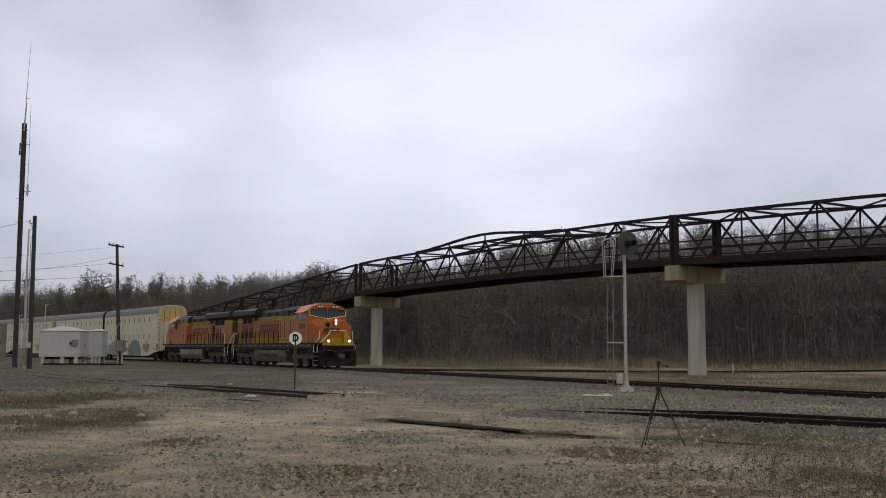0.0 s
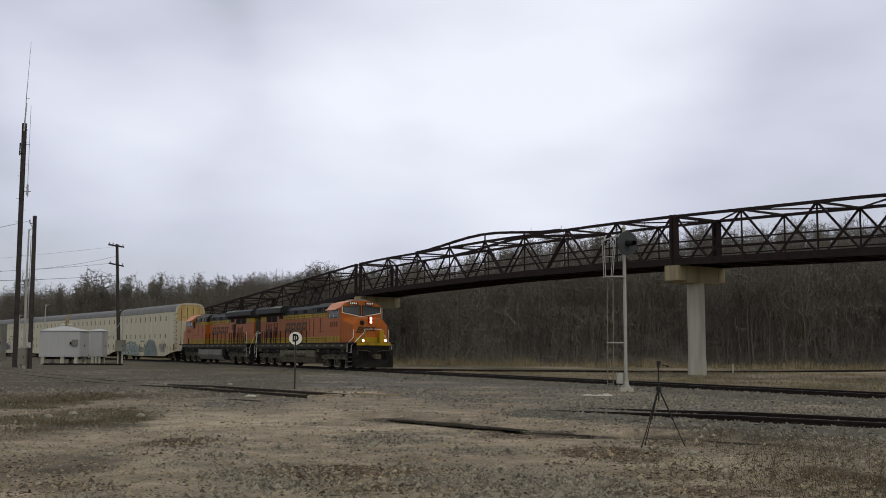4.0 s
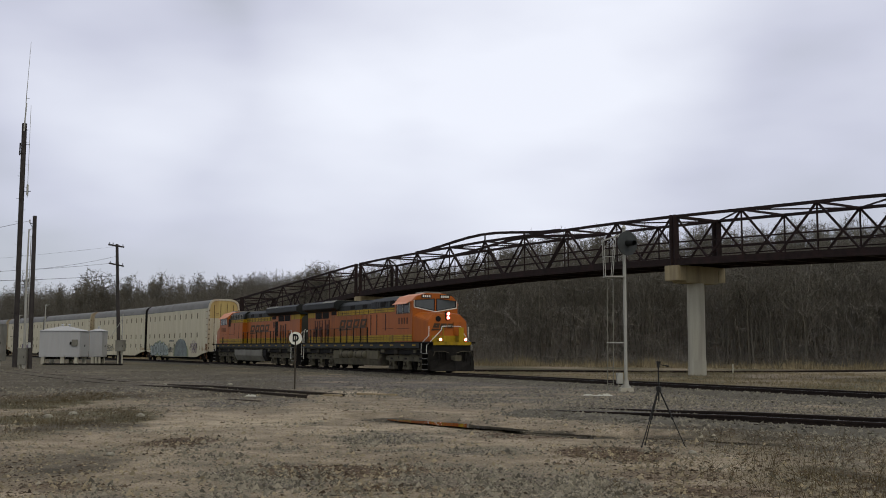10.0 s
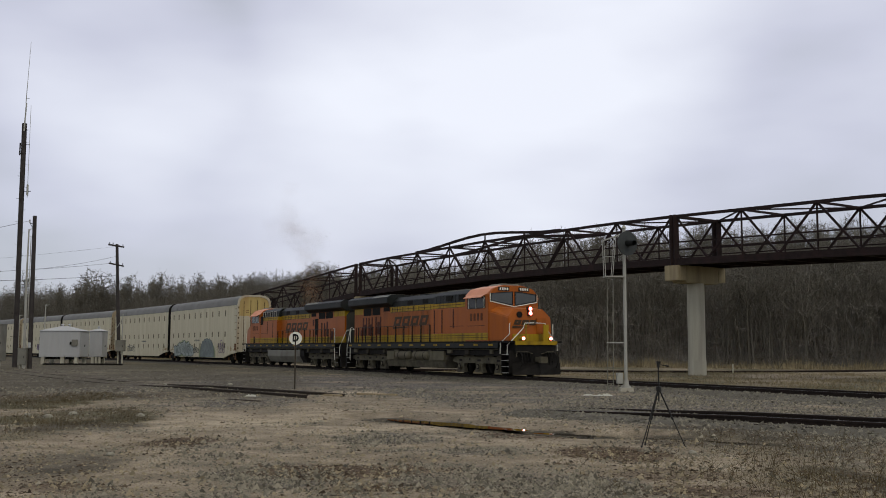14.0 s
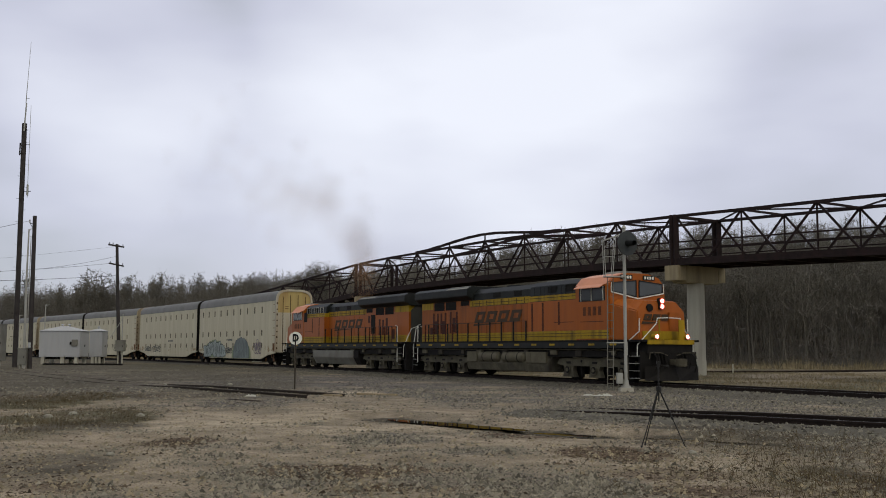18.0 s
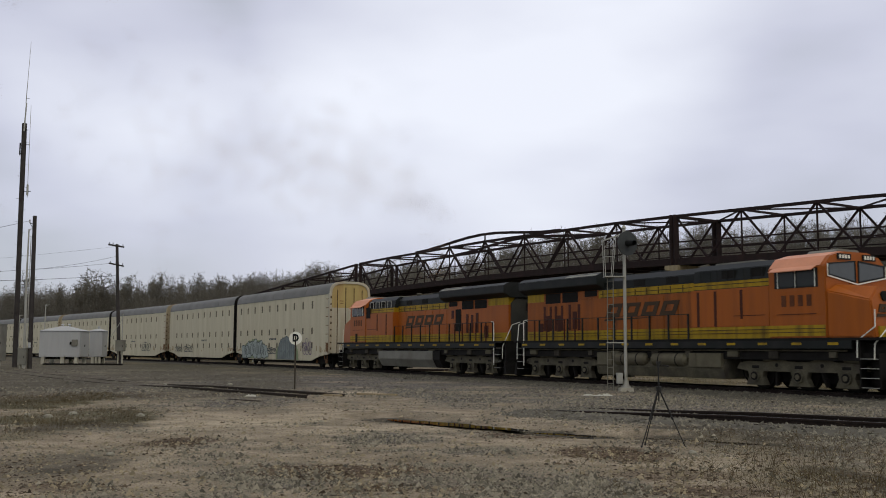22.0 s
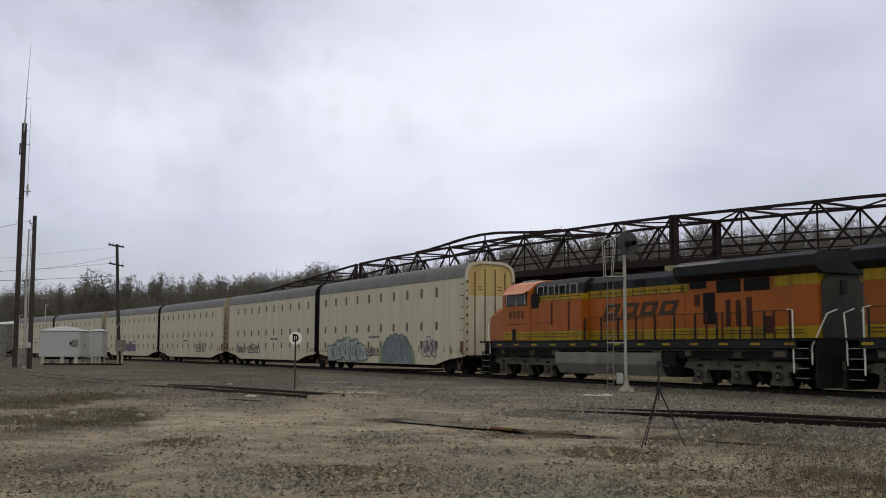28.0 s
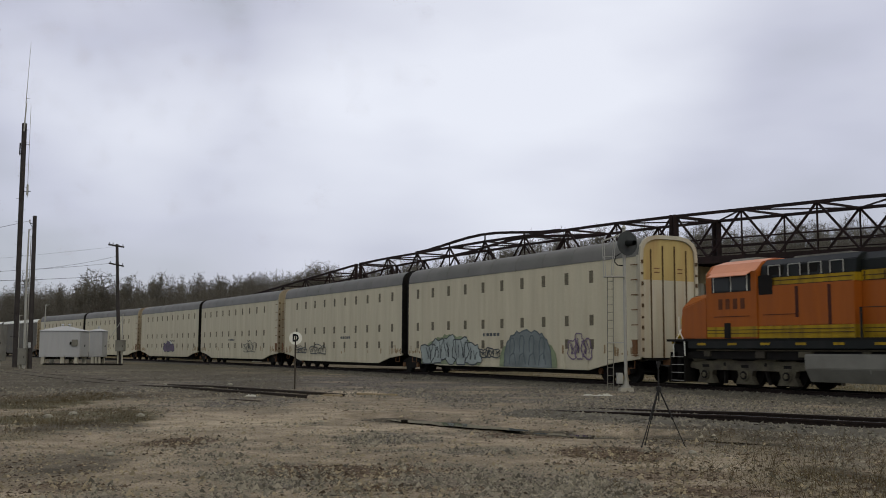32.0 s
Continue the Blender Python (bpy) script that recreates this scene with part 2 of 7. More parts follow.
# ---------------------------------------------------------------- mesh helpers
class Solid:
    """Collects boxes, tubes, bars and prisms into one mesh."""

    def __init__(self):
        self.v, self.f = [], []

    def add(self, verts, faces):
        k = len(self.v)
        self.v.extend(verts)
        self.f.extend([tuple(i + k for i in f) for f in faces])
        return self

    def box(self, x0, x1, y0, y1, z0, z1):
        return self.add([(x0, y0, z0), (x1, y0, z0), (x1, y1, z0), (x0, y1, z0), (x0, y0, z1), (x1, y0, z1), (x1, y1, z1), (x0, y1, z1)],
                        [(3, 2, 1, 0), (4, 5, 6, 7), (0, 1, 5, 4), (1, 2, 6, 5), (2, 3, 7, 6), (3, 0, 4, 7)])

    def tube(self, p, q, r, r2=None, n=8, caps=True):
        p, q = Vector(p), Vector(q)
        r2 = r if r2 is None else r2
        d = (q - p).normalized()
        a = d.orthogonal().normalized()
        b = d.cross(a)
        ring = [(math.cos(2 * math.pi * i / n), math.sin(2 * math.pi * i / n)) for i in range(n)]
        vs = [tuple(p + (a * c + b * s) * r) for c, s in ring] + [tuple(q + (a * c + b * s) * r2) for c, s in ring]
        fs = [(i, (i + 1) % n, n + (i + 1) % n, n + i) for i in range(n)]
        if caps:
            fs += [tuple(reversed(range(n))), tuple(range(n, 2 * n))]
        return self.add(vs, fs)

    def path(self, pts, r, n=6):
        """A bent tube through points, in one piece."""
        P = [Vector(p) for p in pts]
        vs, fs, m = [], [], len(P)
        a = (P[1] - P[0]).orthogonal().normalized()
        for k, p in enumerate(P):
            d = ((P[min(k + 1, m - 1)] - P[max(k - 1, 0)])).normalized()
            a = (a - d * a.dot(d)).normalized()
            e = d.cross(a)
            vs += [tuple(p + (a * math.cos(2 * math.pi * i / n) + e * math.sin(2 * math.pi * i / n)) * r) for i in range(n)]
        for k in range(m - 1):
            fs += [(k * n + i, k * n + (i + 1) % n, (k + 1) * n + (i + 1) % n, (k + 1) * n + i) for i in range(n)]
        return self.add(vs, fs + [tuple(reversed(range(n))), tuple((m - 1) * n + i for i in range(n))])

    def bar(self, p, q, w, h, up=(0, 0, 1)):
        """A square bar from p to q, w wide and h high."""
        p, q = Vector(p), Vector(q)
        d = (q - p).normalized()
        side = d.cross(Vector(up))
        side = (d.orthogonal() if side.length < 1e-4 else side).normalized()
        top = side.cross(d)
        vs = []
        for e in (p, q):
            for s, t in ((-1, -1), (1, -1), (1, 1), (-1, 1)):
                vs.append(tuple(e + side * (s * w / 2) + top * (t * h / 2)))
        return self.add(vs, [(3, 2, 1, 0), (4, 5, 6, 7), (0, 1, 5, 4), (1, 2, 6, 5), (2, 3, 7, 6), (3, 0, 4, 7)])

    def prism_x(self, profile, x0, x1):
        """A (y, z) outline carried along x."""
        n = len(profile)
        vs = [(x0, y, z) for y, z in profile] + [(x1, y, z) for y, z in profile]
        return self.add(vs, [(i, (i + 1) % n, n + (i + 1) % n, n + i) for i in range(n)] + [tuple(reversed(range(n))), tuple(range(n, 2 * n))])

    def prism_y(self, profile, y0, y1):
        """An (x, z) outline carried along y."""
        n = len(profile)
        vs = [(x, y0, z) for x, z in profile] + [(x, y1, z) for x, z in profile]
        return self.add(vs, [(i, n + i, n + (i + 1) % n, (i + 1) % n) for i in range(n)] + [tuple(range(n)), tuple(reversed(range(n, 2 * n)))])

    def mesh(self, name, smooth=False, bevel=0.0):
        me = bpy.data.meshes.new(name)
        me.from_pydata([tuple(v) for v in self.v], [], self.f)
        bm = bmesh.new()
        bm.from_mesh(me)
        bmesh.ops.recalc_face_normals(bm, faces=bm.faces)
        if bevel:
            edges = [e for e in bm.edges if len(e.link_faces) == 2 and e.calc_face_angle(0) > 0.5]
            bmesh.ops.bevel(bm, geom=edges, offset=bevel, segments=2, affect="EDGES", clamp_overlap=True)
        bm.to_mesh(me)
        bm.free()
        if smooth:
            me.shade_smooth()
            me.set_sharp_from_angle(angle=0.7)
        return me


def part(name, solid, material, parent=None, label="", smooth=False, bevel=0.0):
    """Links a solid (or a mesh that exists) as one mesh object, under a thing or part."""
    me = solid.mesh(name, smooth, bevel) if isinstance(solid, Solid) else solid
    if not me.materials:
        me.materials.append(material)
    ob = new(name, me)
    if parent:
        ob.parent = parent
    if label:
        ob["label"] = label
    return ob


def thing(name, label, category, group="", m=None):
    ob = new(name)
    ob.empty_display_size = 0.3
    if m is not None:
        ob.matrix_world = m
    return tagged(ob, label, category, group)


def raw_mesh(name, verts, quads, tris=None):
    """A large mesh from arrays of points and of quads or triangles."""
    me = bpy.data.meshes.new(name)
    v = np.asarray(verts, dtype=np.float32)
    f = np.asarray(quads if tris is None else tris, dtype=np.int32)
    k = f.shape[1]
    me.vertices.add(len(v))
    me.vertices.foreach_set("co", v.ravel())
    me.loops.add(f.size)
    me.loops.foreach_set("vertex_index", f.ravel())
    me.polygons.add(len(f))
    me.polygons.foreach_set("loop_start", np.arange(0, f.size, k, dtype=np.int32))
    me.update(calc_edges=True)
    return me


# ---------------------------------------------------------------- the line of the main track
RAIL_Z = 0.25
TRACK_Y0, TRACK_A, TRACK_K0, TRACK_K1 = 58.87, radians(-61.568), 2.09e-5, 3.88e-5


def heading(s):
    s = max(-88.0, min(s, 40.0))
    return TRACK_A + TRACK_K0 * s + TRACK_K1 * s * s / 2


STEP = 0.5
LINE = {0: (0.0, TRACK_Y0)}
for i in range(0, 400):
    th = heading((i + 0.5) * STEP)
    LINE[i + 1] = (LINE[i][0] + math.cos(th) * STEP, LINE[i][1] + math.sin(th) * STEP)
for i in range(0, -800, -1):
    th = heading((i - 0.5) * STEP)
    LINE[i - 1] = (LINE[i][0] - math.cos(th) * STEP, LINE[i][1] - math.sin(th) * STEP)


def main_line(s):
    """Place and heading of the main track's middle, s metres along it."""
    i = math.floor(s / STEP)
    a, b, k = LINE[i], LINE[i + 1], s / STEP - i
    return a[0] + (b[0] - a[0]) * k, a[1] + (b[1] - a[1]) * k, heading(s)


# how far the front coupler has come at each time
TIMES = np.array([0, 6, 12, 18, 24, 32.0])
RUN = np.polyfit(TIMES, [-14.848, -5.304, 6.412, 20.839, 38.2, 65.694], 4)


def run(t):
    return float(np.polyval(RUN, t))


# ---------------------------------------------------------------- the ground
def lerp_table(table, x):
    return float(np.interp(x, [r[0] for r in table], [r[1] for r in table]))


WOODS_EDGE = [(-400, 330), (-110, 222), (-62, 186), (-30, 146), (0, 112), (40, 94), (90, 84), (400, 60)]


def woods_y(x):
    return lerp_table(WOODS_EDGE, x)


def beside_main(x, y):
    """Metres from the main track, on the camera's side, where the track is straight."""
    return 28.03 - (x * 0.8794 + y * 0.4761)


def fnoise(x, y, size, k=0.0):
    return noise.noise(Vector((x / size + k, y / size - k, k * 1.7)))


WATER_Z = -0.075
RUTS = [((-1.35, 24.35), (1.8, 21.1), 0.34), ((1.85, 20.6), (3.35, 19.6), 0.21), ((3.9, 19.5), (5.75, 18.2), 0.21)]


def ground_z(x, y):
    back = y - woods_y(x)
    rise = 0.0
    if back > 7:
        rise = min(11.0, (back - 7) * 0.2) * lerp_table(((-60, 0.70), (-25, 0.72), (0, 0.76), (22, 1.0)), x)
    for (px, py), (qx, qy), h in RUTS:
        dx, dy = qx - px, qy - py
        k = max(0.0, min(1.0, ((x - px) * dx + (y - py) * dy) / (dx * dx + dy * dy)))
        d = math.hypot(x - px - dx * k, y - py - dy * k)
        if d < h * 2.2 + 0.5:
            rise -= 0.10 * max(0.0, min(1.0, (h * 2.2 + 0.5 - d) / 0.6))
    near = 0.045 * fnoise(x, y, 3.0, 4.0) + 0.02 * fnoise(x, y, 0.9, 9.0)
    return rise + near * (1.0 if y < 60 else 0.3) - 0.02


def blob(x, y, cx, cy, rx, ry):
    """1 inside an ellipse, falling to 0 at its ragged edge."""
    d = math.hypot((x - cx) / rx, (y - cy) / ry)
    if d > 1.8:
        return 0.0
    d += 0.45 * fnoise(x, y, 1.8, 2.0) + 0.30 * fnoise(x, y, 0.6, 7.0)
    return max(0.0, min(1.0, (1.20 - d) / 0.55))


# patches of the yard's surface: middle, half sizes, amount
GRASS_PATCHES = (
    (-12.4, 31.4, 2.2, 5.8, 1.00), (-8.6, 23.8, 1.8, 3.7, 0.90), (-7.9, 19.1, 1.0, 2.4, 0.50), (5.0, 13.1, 1.1, 2.2, 0.55), (5.6, 16.4, 1.5, 1.6, 0.35),
    (6.1, 19.7, 2.6, 1.3, 0.30),
)
# wet dark soil, and vignetting at the lower corners painted into the ground
DAMP_SHADE_PATCHES = (
    (-19.5, 56.5, 8.0, 10.5, 0.70), (-8.9, 35.1, 2.9, 4.1, 0.60), (-5.3, 26.9, 1.8, 2.0, 0.40), (-7.6, 20.6, 1.4, 2.0, 0.65), (7.0, 20.3, 2.9, 2.2, 0.85),
    (4.6, 17.7, 2.0, 0.8, 0.60), (9.9, 25.3, 2.1, 1.9, 0.75), (6.7, 17.3, 1.2, 1.6, 0.60), (-5.6, 14.2, 1.3, 3.0, 0.55), (7.4, 17.6, 2.6, 5.0, 0.45), (5.4, 13.0, 0.6, 1.9, 0.65),
    (4.5, 23.2, 1.6, 0.9, 0.40),
)
LITTER_PATCHES = (
    (-1.0, 13.7, 1.5, 0.9, 0.95), (-4.6, 17.7, 0.7, 0.9, 0.95), (2.7, 16.3, 1.0, 1.2, 0.90), (3.1, 11.8, 0.9, 0.5, 0.60), (-0.2, 12.0, 1.1, 0.4, 0.60),
    (1.9, 19.4, 1.3, 0.8, 0.65), (-4.4, 11.8, 0.7, 0.6, 0.55), (3.0, 13.6, 0.9, 0.7, 0.45),
)
GRAVEL_PATCHES = (
    (-1.0, 18.9, 1.4, 1.6, 0.85), (-2.3, 13.2, 1.0, 1.6, 0.80), (1.9, 12.3, 0.6, 1.2, 1.00), (0.7, 16.3, 1.3, 1.0, 0.55), (-3.4, 15.0, 1.0, 1.1, 0.55),
    (0.8, 12.5, 0.7, 0.9, 0.70), (-12.6, 41.4, 3.7, 4.6, 0.75), (-5.9, 30.8, 1.9, 3.8, 0.80), (-1.3, 12.5, 0.5, 0.7, 0.50),
)
SAND_PATCHES = (
    (-4.5, 23.0, 2.4, 4.8, 1.00), (-5.1, 14.7, 1.4, 2.5, 0.80), (-2.2, 20.9, 1.4, 1.6, 0.70), (-0.3, 21.6, 1.8, 1.4, 0.75), (2.6, 21.1, 1.8, 1.0, 0.50),
    (3.8, 14.4, 1.3, 1.4, 0.85), (-3.1, 38.8, 1.3, 2.0, 0.80), (1.7, 17.7, 1.2, 0.7, 0.50), (-3.1, 12.3, 0.8, 0.8, 0.50),
)


def patch(rows, x, y):
    return max(blob(x, y, *r[:4]) * r[4] for r in rows)


def zones(x, y):
    """Shares of gravel, brown grass, wet dark soil with painted vignetting, and brown litter."""
    q = beside_main(x, y)
    if y < -40 or y > 400 or abs(x) > 200:
        return 0.25, 0.15, 0.05, 0.05
    gravel = 0.16 + 0.40 * fnoise(x, y, 2.2, 1.0) + 0.35 * fnoise(x, y, 0.7, 3.0)
    if y < 62:
        edge = q + 1.6 * fnoise(x, y, 3.0, 5.0)
        gravel = max(gravel, min(1.0, max(0.0, (14.4 - edge) / 2.5)) * (0.72 + 0.75 * fnoise(x, y * 1.6, 3.2, 6.0) + 0.3 * fnoise(x, y, 1.0, 2.0) if q < 16 else 0))
    gravel = max(gravel, blob(x, y, -14.5, 44, 12, 9.0) * (0.5 + 0.6 * fnoise(x, y * 1.5, 3.0, 8.0)), patch(GRAVEL_PATCHES, x, y) * (0.75 + 0.5 * fnoise(x, y, 0.8, 4.0)))
    gravel *= 1 - 0.75 * patch(SAND_PATCHES, x, y)
    grass = patch(GRASS_PATCHES, x, y) * (0.8 + 0.5 * fnoise(x, y, 1.4, 12.0))
    damp_shade = patch(DAMP_SHADE_PATCHES, x, y) * (0.85 + 0.4 * fnoise(x, y, 1.1, 13.0))
    litter = patch(LITTER_PATCHES, x, y) * (0.9 + 0.5 * fnoise(x, y, 0.9, 15.0))
    for (px, py), (qx, qy), h in RUTS:
        dx, dy = qx - px, qy - py
        k = max(0.0, min(1.1, ((x - px) * dx + (y - py) * dy) / (dx * dx + dy * dy)))
        dd = math.hypot(x - px - dx * k, y - py - dy * k) + 0.25 * fnoise(x, y, 0.8, 3.0)
        damp_shade = max(damp_shade, 0.95 * max(0.0, min(1.0, (h + 0.42 - dd) / 0.3)))
    if y > 29 and q > 2.8 and x < -0.1 * y:
        damp_shade = max(damp_shade, (0.52 + 0.35 * fnoise(x, y * 1.8, 5.0, 3.0)) * min(1.0, (y - 29) / 5) * min(1.0, (-0.1 * y - x) / 3))
    if y > 62 or q < -3:
        grass = max(grass, min(1.0, max(0.0, 0.40 + 0.8 * fnoise(x, y, 6.0, 8.0))))
        gravel = gravel * 0.4 + (0.12 if x < -8 else 0.0)
    if y > woods_y(x) - 3:
        damp_shade, gravel, litter = 0.45, 0.0, 0.8
    return tuple(max(0.0, min(1.0, v)) for v in (gravel, grass, damp_shade, litter))


def spread(near0, near1, step, far0, far1):
    vals = list(np.arange(near0, near1, step))
    s, v = step, near1
    while v < far1:
        vals.append(v)
        s *= 1.13
        v += s
    vals.append(far1)
    s, v = step, near0
    while v > far0:
        s *= 1.13
        v -= s
        vals.insert(0, max(v, far0))
    return vals


gx, gy = spread(-16, 16, 0.22, -3000, 3000), spread(9, 44, 0.22, -400, 3500)
gverts = [(x, y, ground_z(x, y)) for y in gy for x in gx]
nx = len(gx)
gquads = [(j * nx + i, j * nx + i + 1, (j + 1) * nx + i + 1, (j + 1) * nx + i) for j in range(len(gy) - 1) for i in range(nx - 1)]
gmesh = raw_mesh("ground", gverts, gquads)
GZONE = np.array([zones(v[0], v[1]) for v in gverts], dtype=np.float32)
GX, GY, GH = np.array(gx), np.array(gy), np.array([v[2] for v in gverts])


def zone_at(x, y):
    """The shares at the ground's nearest grid point."""
    return GZONE[min(len(GY) - 1, int(np.searchsorted(GY, y))) * len(GX) + min(len(GX) - 1, int(np.searchsorted(GX, x)))]


def height_at(x, y):
    return float(GH[min(len(GY) - 1, int(np.searchsorted(GY, y))) * len(GX) + min(len(GX) - 1, int(np.searchsorted(GX, x)))])


pattr = gmesh.attributes.new("pale", "FLOAT", "POINT")
pattr.data.foreach_set("value", np.array([patch(SAND_PATCHES, v[0], v[1]) if v[1] < 45 else 0.0 for v in gverts], dtype=np.float32))
gattr = gmesh.color_attributes.new("zone", "FLOAT_COLOR", "POINT")
gattr.data.foreach_set("color", GZONE.ravel())
gmesh.shade_smooth()


def ground_material():
    m = bpy.data.materials.new("yard_earth")
    m.use_nodes = True
    n, l = m.node_tree.nodes, m.node_tree.links
    b = n["Principled BSDF"]
    tc, at, sep = n.new("ShaderNodeTexCoord"), n.new("ShaderNodeAttribute"), n.new("ShaderNodeSeparateColor")
    at.attribute_name = "zone"
    l.new(at.outputs["Color"], sep.inputs["Color"])

    def tex(scale, detail, rough=0.6):
        t = n.new("ShaderNodeTexNoise")
        t.inputs["Scale"].default_value, t.inputs["Detail"].default_value, t.inputs["Roughness"].default_value = scale, detail, rough
        l.new(tc.outputs["Object"], t.inputs["Vector"])
        return t

    def ramp(src, stops):
        r = n.new("ShaderNodeValToRGB")
        for i, (p, c) in enumerate(stops):
            e = r.color_ramp.elements[i] if i < 2 else r.color_ramp.elements.new(p)
            e.position, e.color = p, (*c, 1)
        l.new(src, r.inputs["Fac"])
        return r.outputs["Color"]

    def mix(f, a, c):
        x = n.new("ShaderNodeMix")
        x.data_type = "RGBA"
        l.new(f, x.inputs["Factor"])
        l.new(a, x.inputs["A"])
        l.new(c, x.inputs["B"])
        return x.outputs["Result"]

    def ragged(src, noise_out, lo, hi):
        a = n.new("ShaderNodeMath")
        a.operation = "MULTIPLY_ADD"
        a.inputs[1].default_value = 0.9
        l.new(noise_out, a.inputs[0])
        l.new(src, a.inputs[2])
        r = n.new("ShaderNodeMapRange")
        r.inputs["From Min"].default_value, r.inputs["From Max"].default_value = lo, hi
        l.new(a.outputs["Value"], r.inputs["Value"])
        return r.outputs["Result"]

    mid, fine, tiny, wide = tex(1.3, 6), tex(7.0, 6, 0.7), tex(38.0, 4, 0.7), tex(0.35, 4)
    vor = n.new("ShaderNodeTexVoronoi")
    vor.inputs["Scale"].default_value = 22.0
    l.new(tc.outputs["Object"], vor.inputs["Vector"])
    sand = ramp(mid.outputs["Fac"], [(0.30, (0.150, 0.123, 0.080)), (0.66, (0.320, 0.268, 0.184)), (0.5, (0.232, 0.192, 0.128))])
    # pale stone middles; the shade between stones is painted as dark gaps
    stones = ramp(vor.outputs["Distance"], [(0.05, (0.195, 0.18, 0.155)), (0.75, (0.065, 0.056, 0.046)), (0.4, (0.14, 0.127, 0.107))])
    grass = ramp(fine.outputs["Fac"], [(0.3, (0.050, 0.047, 0.023)), (0.7, (0.138, 0.124, 0.064)), (0.5, (0.090, 0.082, 0.042))])
    # dark colour for wet soil and for the painted vignetting
    damp_shade = ramp(fine.outputs["Fac"], [(0.3, (0.047, 0.042, 0.027)), (0.7, (0.108, 0.094, 0.062))])
    pale = n.new("ShaderNodeAttribute")
    pale.attribute_name = "pale"
    lane = ramp(mid.outputs["Fac"], [(0.30, (0.225, 0.185, 0.122)), (0.66, (0.395, 0.335, 0.230)), (0.5, (0.305, 0.256, 0.172))])
    sand = mix(ragged(pale.outputs["Fac"], fine.outputs["Fac"], 0.55, 1.25), sand, lane)
    col = mix(ragged(sep.outputs["Red"], fine.outputs["Fac"], 0.70, 1.10), sand, stones)
    col = mix(ragged(sep.outputs["Green"], fine.outputs["Fac"], 0.62, 1.05), col, grass)
    litter = ramp(fine.outputs["Fac"], [(0.3, (0.055, 0.038, 0.022)), (0.7, (0.165, 0.118, 0.072)), (0.5, (0.100, 0.071, 0.043))])
    col = mix(ragged(at.outputs["Alpha"], fine.outputs["Fac"], 0.60, 1.05), col, litter)
    col = mix(ragged(sep.outputs["Blue"], mid.outputs["Fac"], 0.58, 1.08), col, damp_shade)
    # fine dark specks paint the shade of small crevices
    spot = n.new("ShaderNodeMapRange")
    spot.inputs["From Min"].default_value, spot.inputs["From Max"].default_value = 0.3, 0.7
    spot.inputs["To Min"].default_value, spot.inputs["To Max"].default_value = 0.50, 1.46
    l.new(tiny.outputs["Fac"], spot.inputs["Value"])
    wsp = n.new("ShaderNodeMapRange")
    wsp.inputs["From Min"].default_value, wsp.inputs["From Max"].default_value = 0.3, 0.7
    wsp.inputs["To Min"].default_value, wsp.inputs["To Max"].default_value = 0.78, 1.20
    l.new(wide.outputs["Fac"], wsp.inputs["Value"])
    mm = n.new("ShaderNodeMath")
    mm.operation = "MULTIPLY"
    l.new(spot.outputs["Result"], mm.inputs[0])
    l.new(wsp.outputs["Result"], mm.inputs[1])
    sc = n.new("ShaderNodeVectorMath")
    sc.operation = "SCALE"
    l.new(col, sc.inputs[0])
    l.new(mm.outputs["Value"], sc.inputs["Scale"])
    l.new(sc.outputs["Vector"], b.inputs["Base Color"])
    b.inputs["Roughness"].default_value = 0.95
    b.inputs["Specular IOR Level"].default_value = 0.2
    b1 = n.new("ShaderNodeBump")
    b1.inputs["Strength"].default_value, b1.inputs["Distance"].default_value = 0.7, 0.04
    add = n.new("ShaderNodeMath")
    l.new(fine.outputs["Fac"], add.inputs[0])
    l.new(vor.outputs["Distance"], add.inputs[1])
    l.new(add.outputs["Value"], b1.inputs["Height"])
    l.new(b1.outputs["Normal"], b.inputs["Normal"])
    return m


gmesh.materials.append(ground_material())
tagged(new("ground", gmesh), "sandy yard earth with gravel patches and dead grass", "ground", kind="structure")


# ---------------------------------------------------------------- tracks
def sample(points, step):
    """Points at even steps on a smooth line through the given points, with headings."""
    pts = [Vector((*p, 0)) for p in points]
    pts = [2 * pts[0] - pts[1]] + pts + [2 * pts[-1] - pts[-2]]
    fine = []
    for a, b, c, d in zip(pts, pts[1:], pts[2:], pts[3:]):
        for k in range(24):
            t = k / 24
            fine.append(0.5 * ((2 * b) + (c - a) * t + (2 * a - 5 * b + 4 * c - d) * t * t + (3 * b - a - 3 * c + d) * t ** 3))
    fine.append(pts[-2])
    out, left = [], 0.0
    for a, b in zip(fine, fine[1:]):
        seg = (b - a).length
        th = math.atan2(b.y - a.y, b.x - a.x)
        while left < seg:
            p = a + (b - a) * (left / seg)
            out.append((p.x, p.y, th))
            left += step
        left -= seg
    return out


RAIL_OUTLINE = [(-0.07, -0.172), (0.07, -0.172), (0.065, -0.158), (0.012, -0.14), (0.010, -0.045), (0.036, -0.036), (0.036, -0.006), (0.028, 0.0), (-0.028, 0.0),
                (-0.036, -0.006), (-0.036, -0.036), (-0.010, -0.045), (-0.012, -0.14), (-0.065, -0.158)]


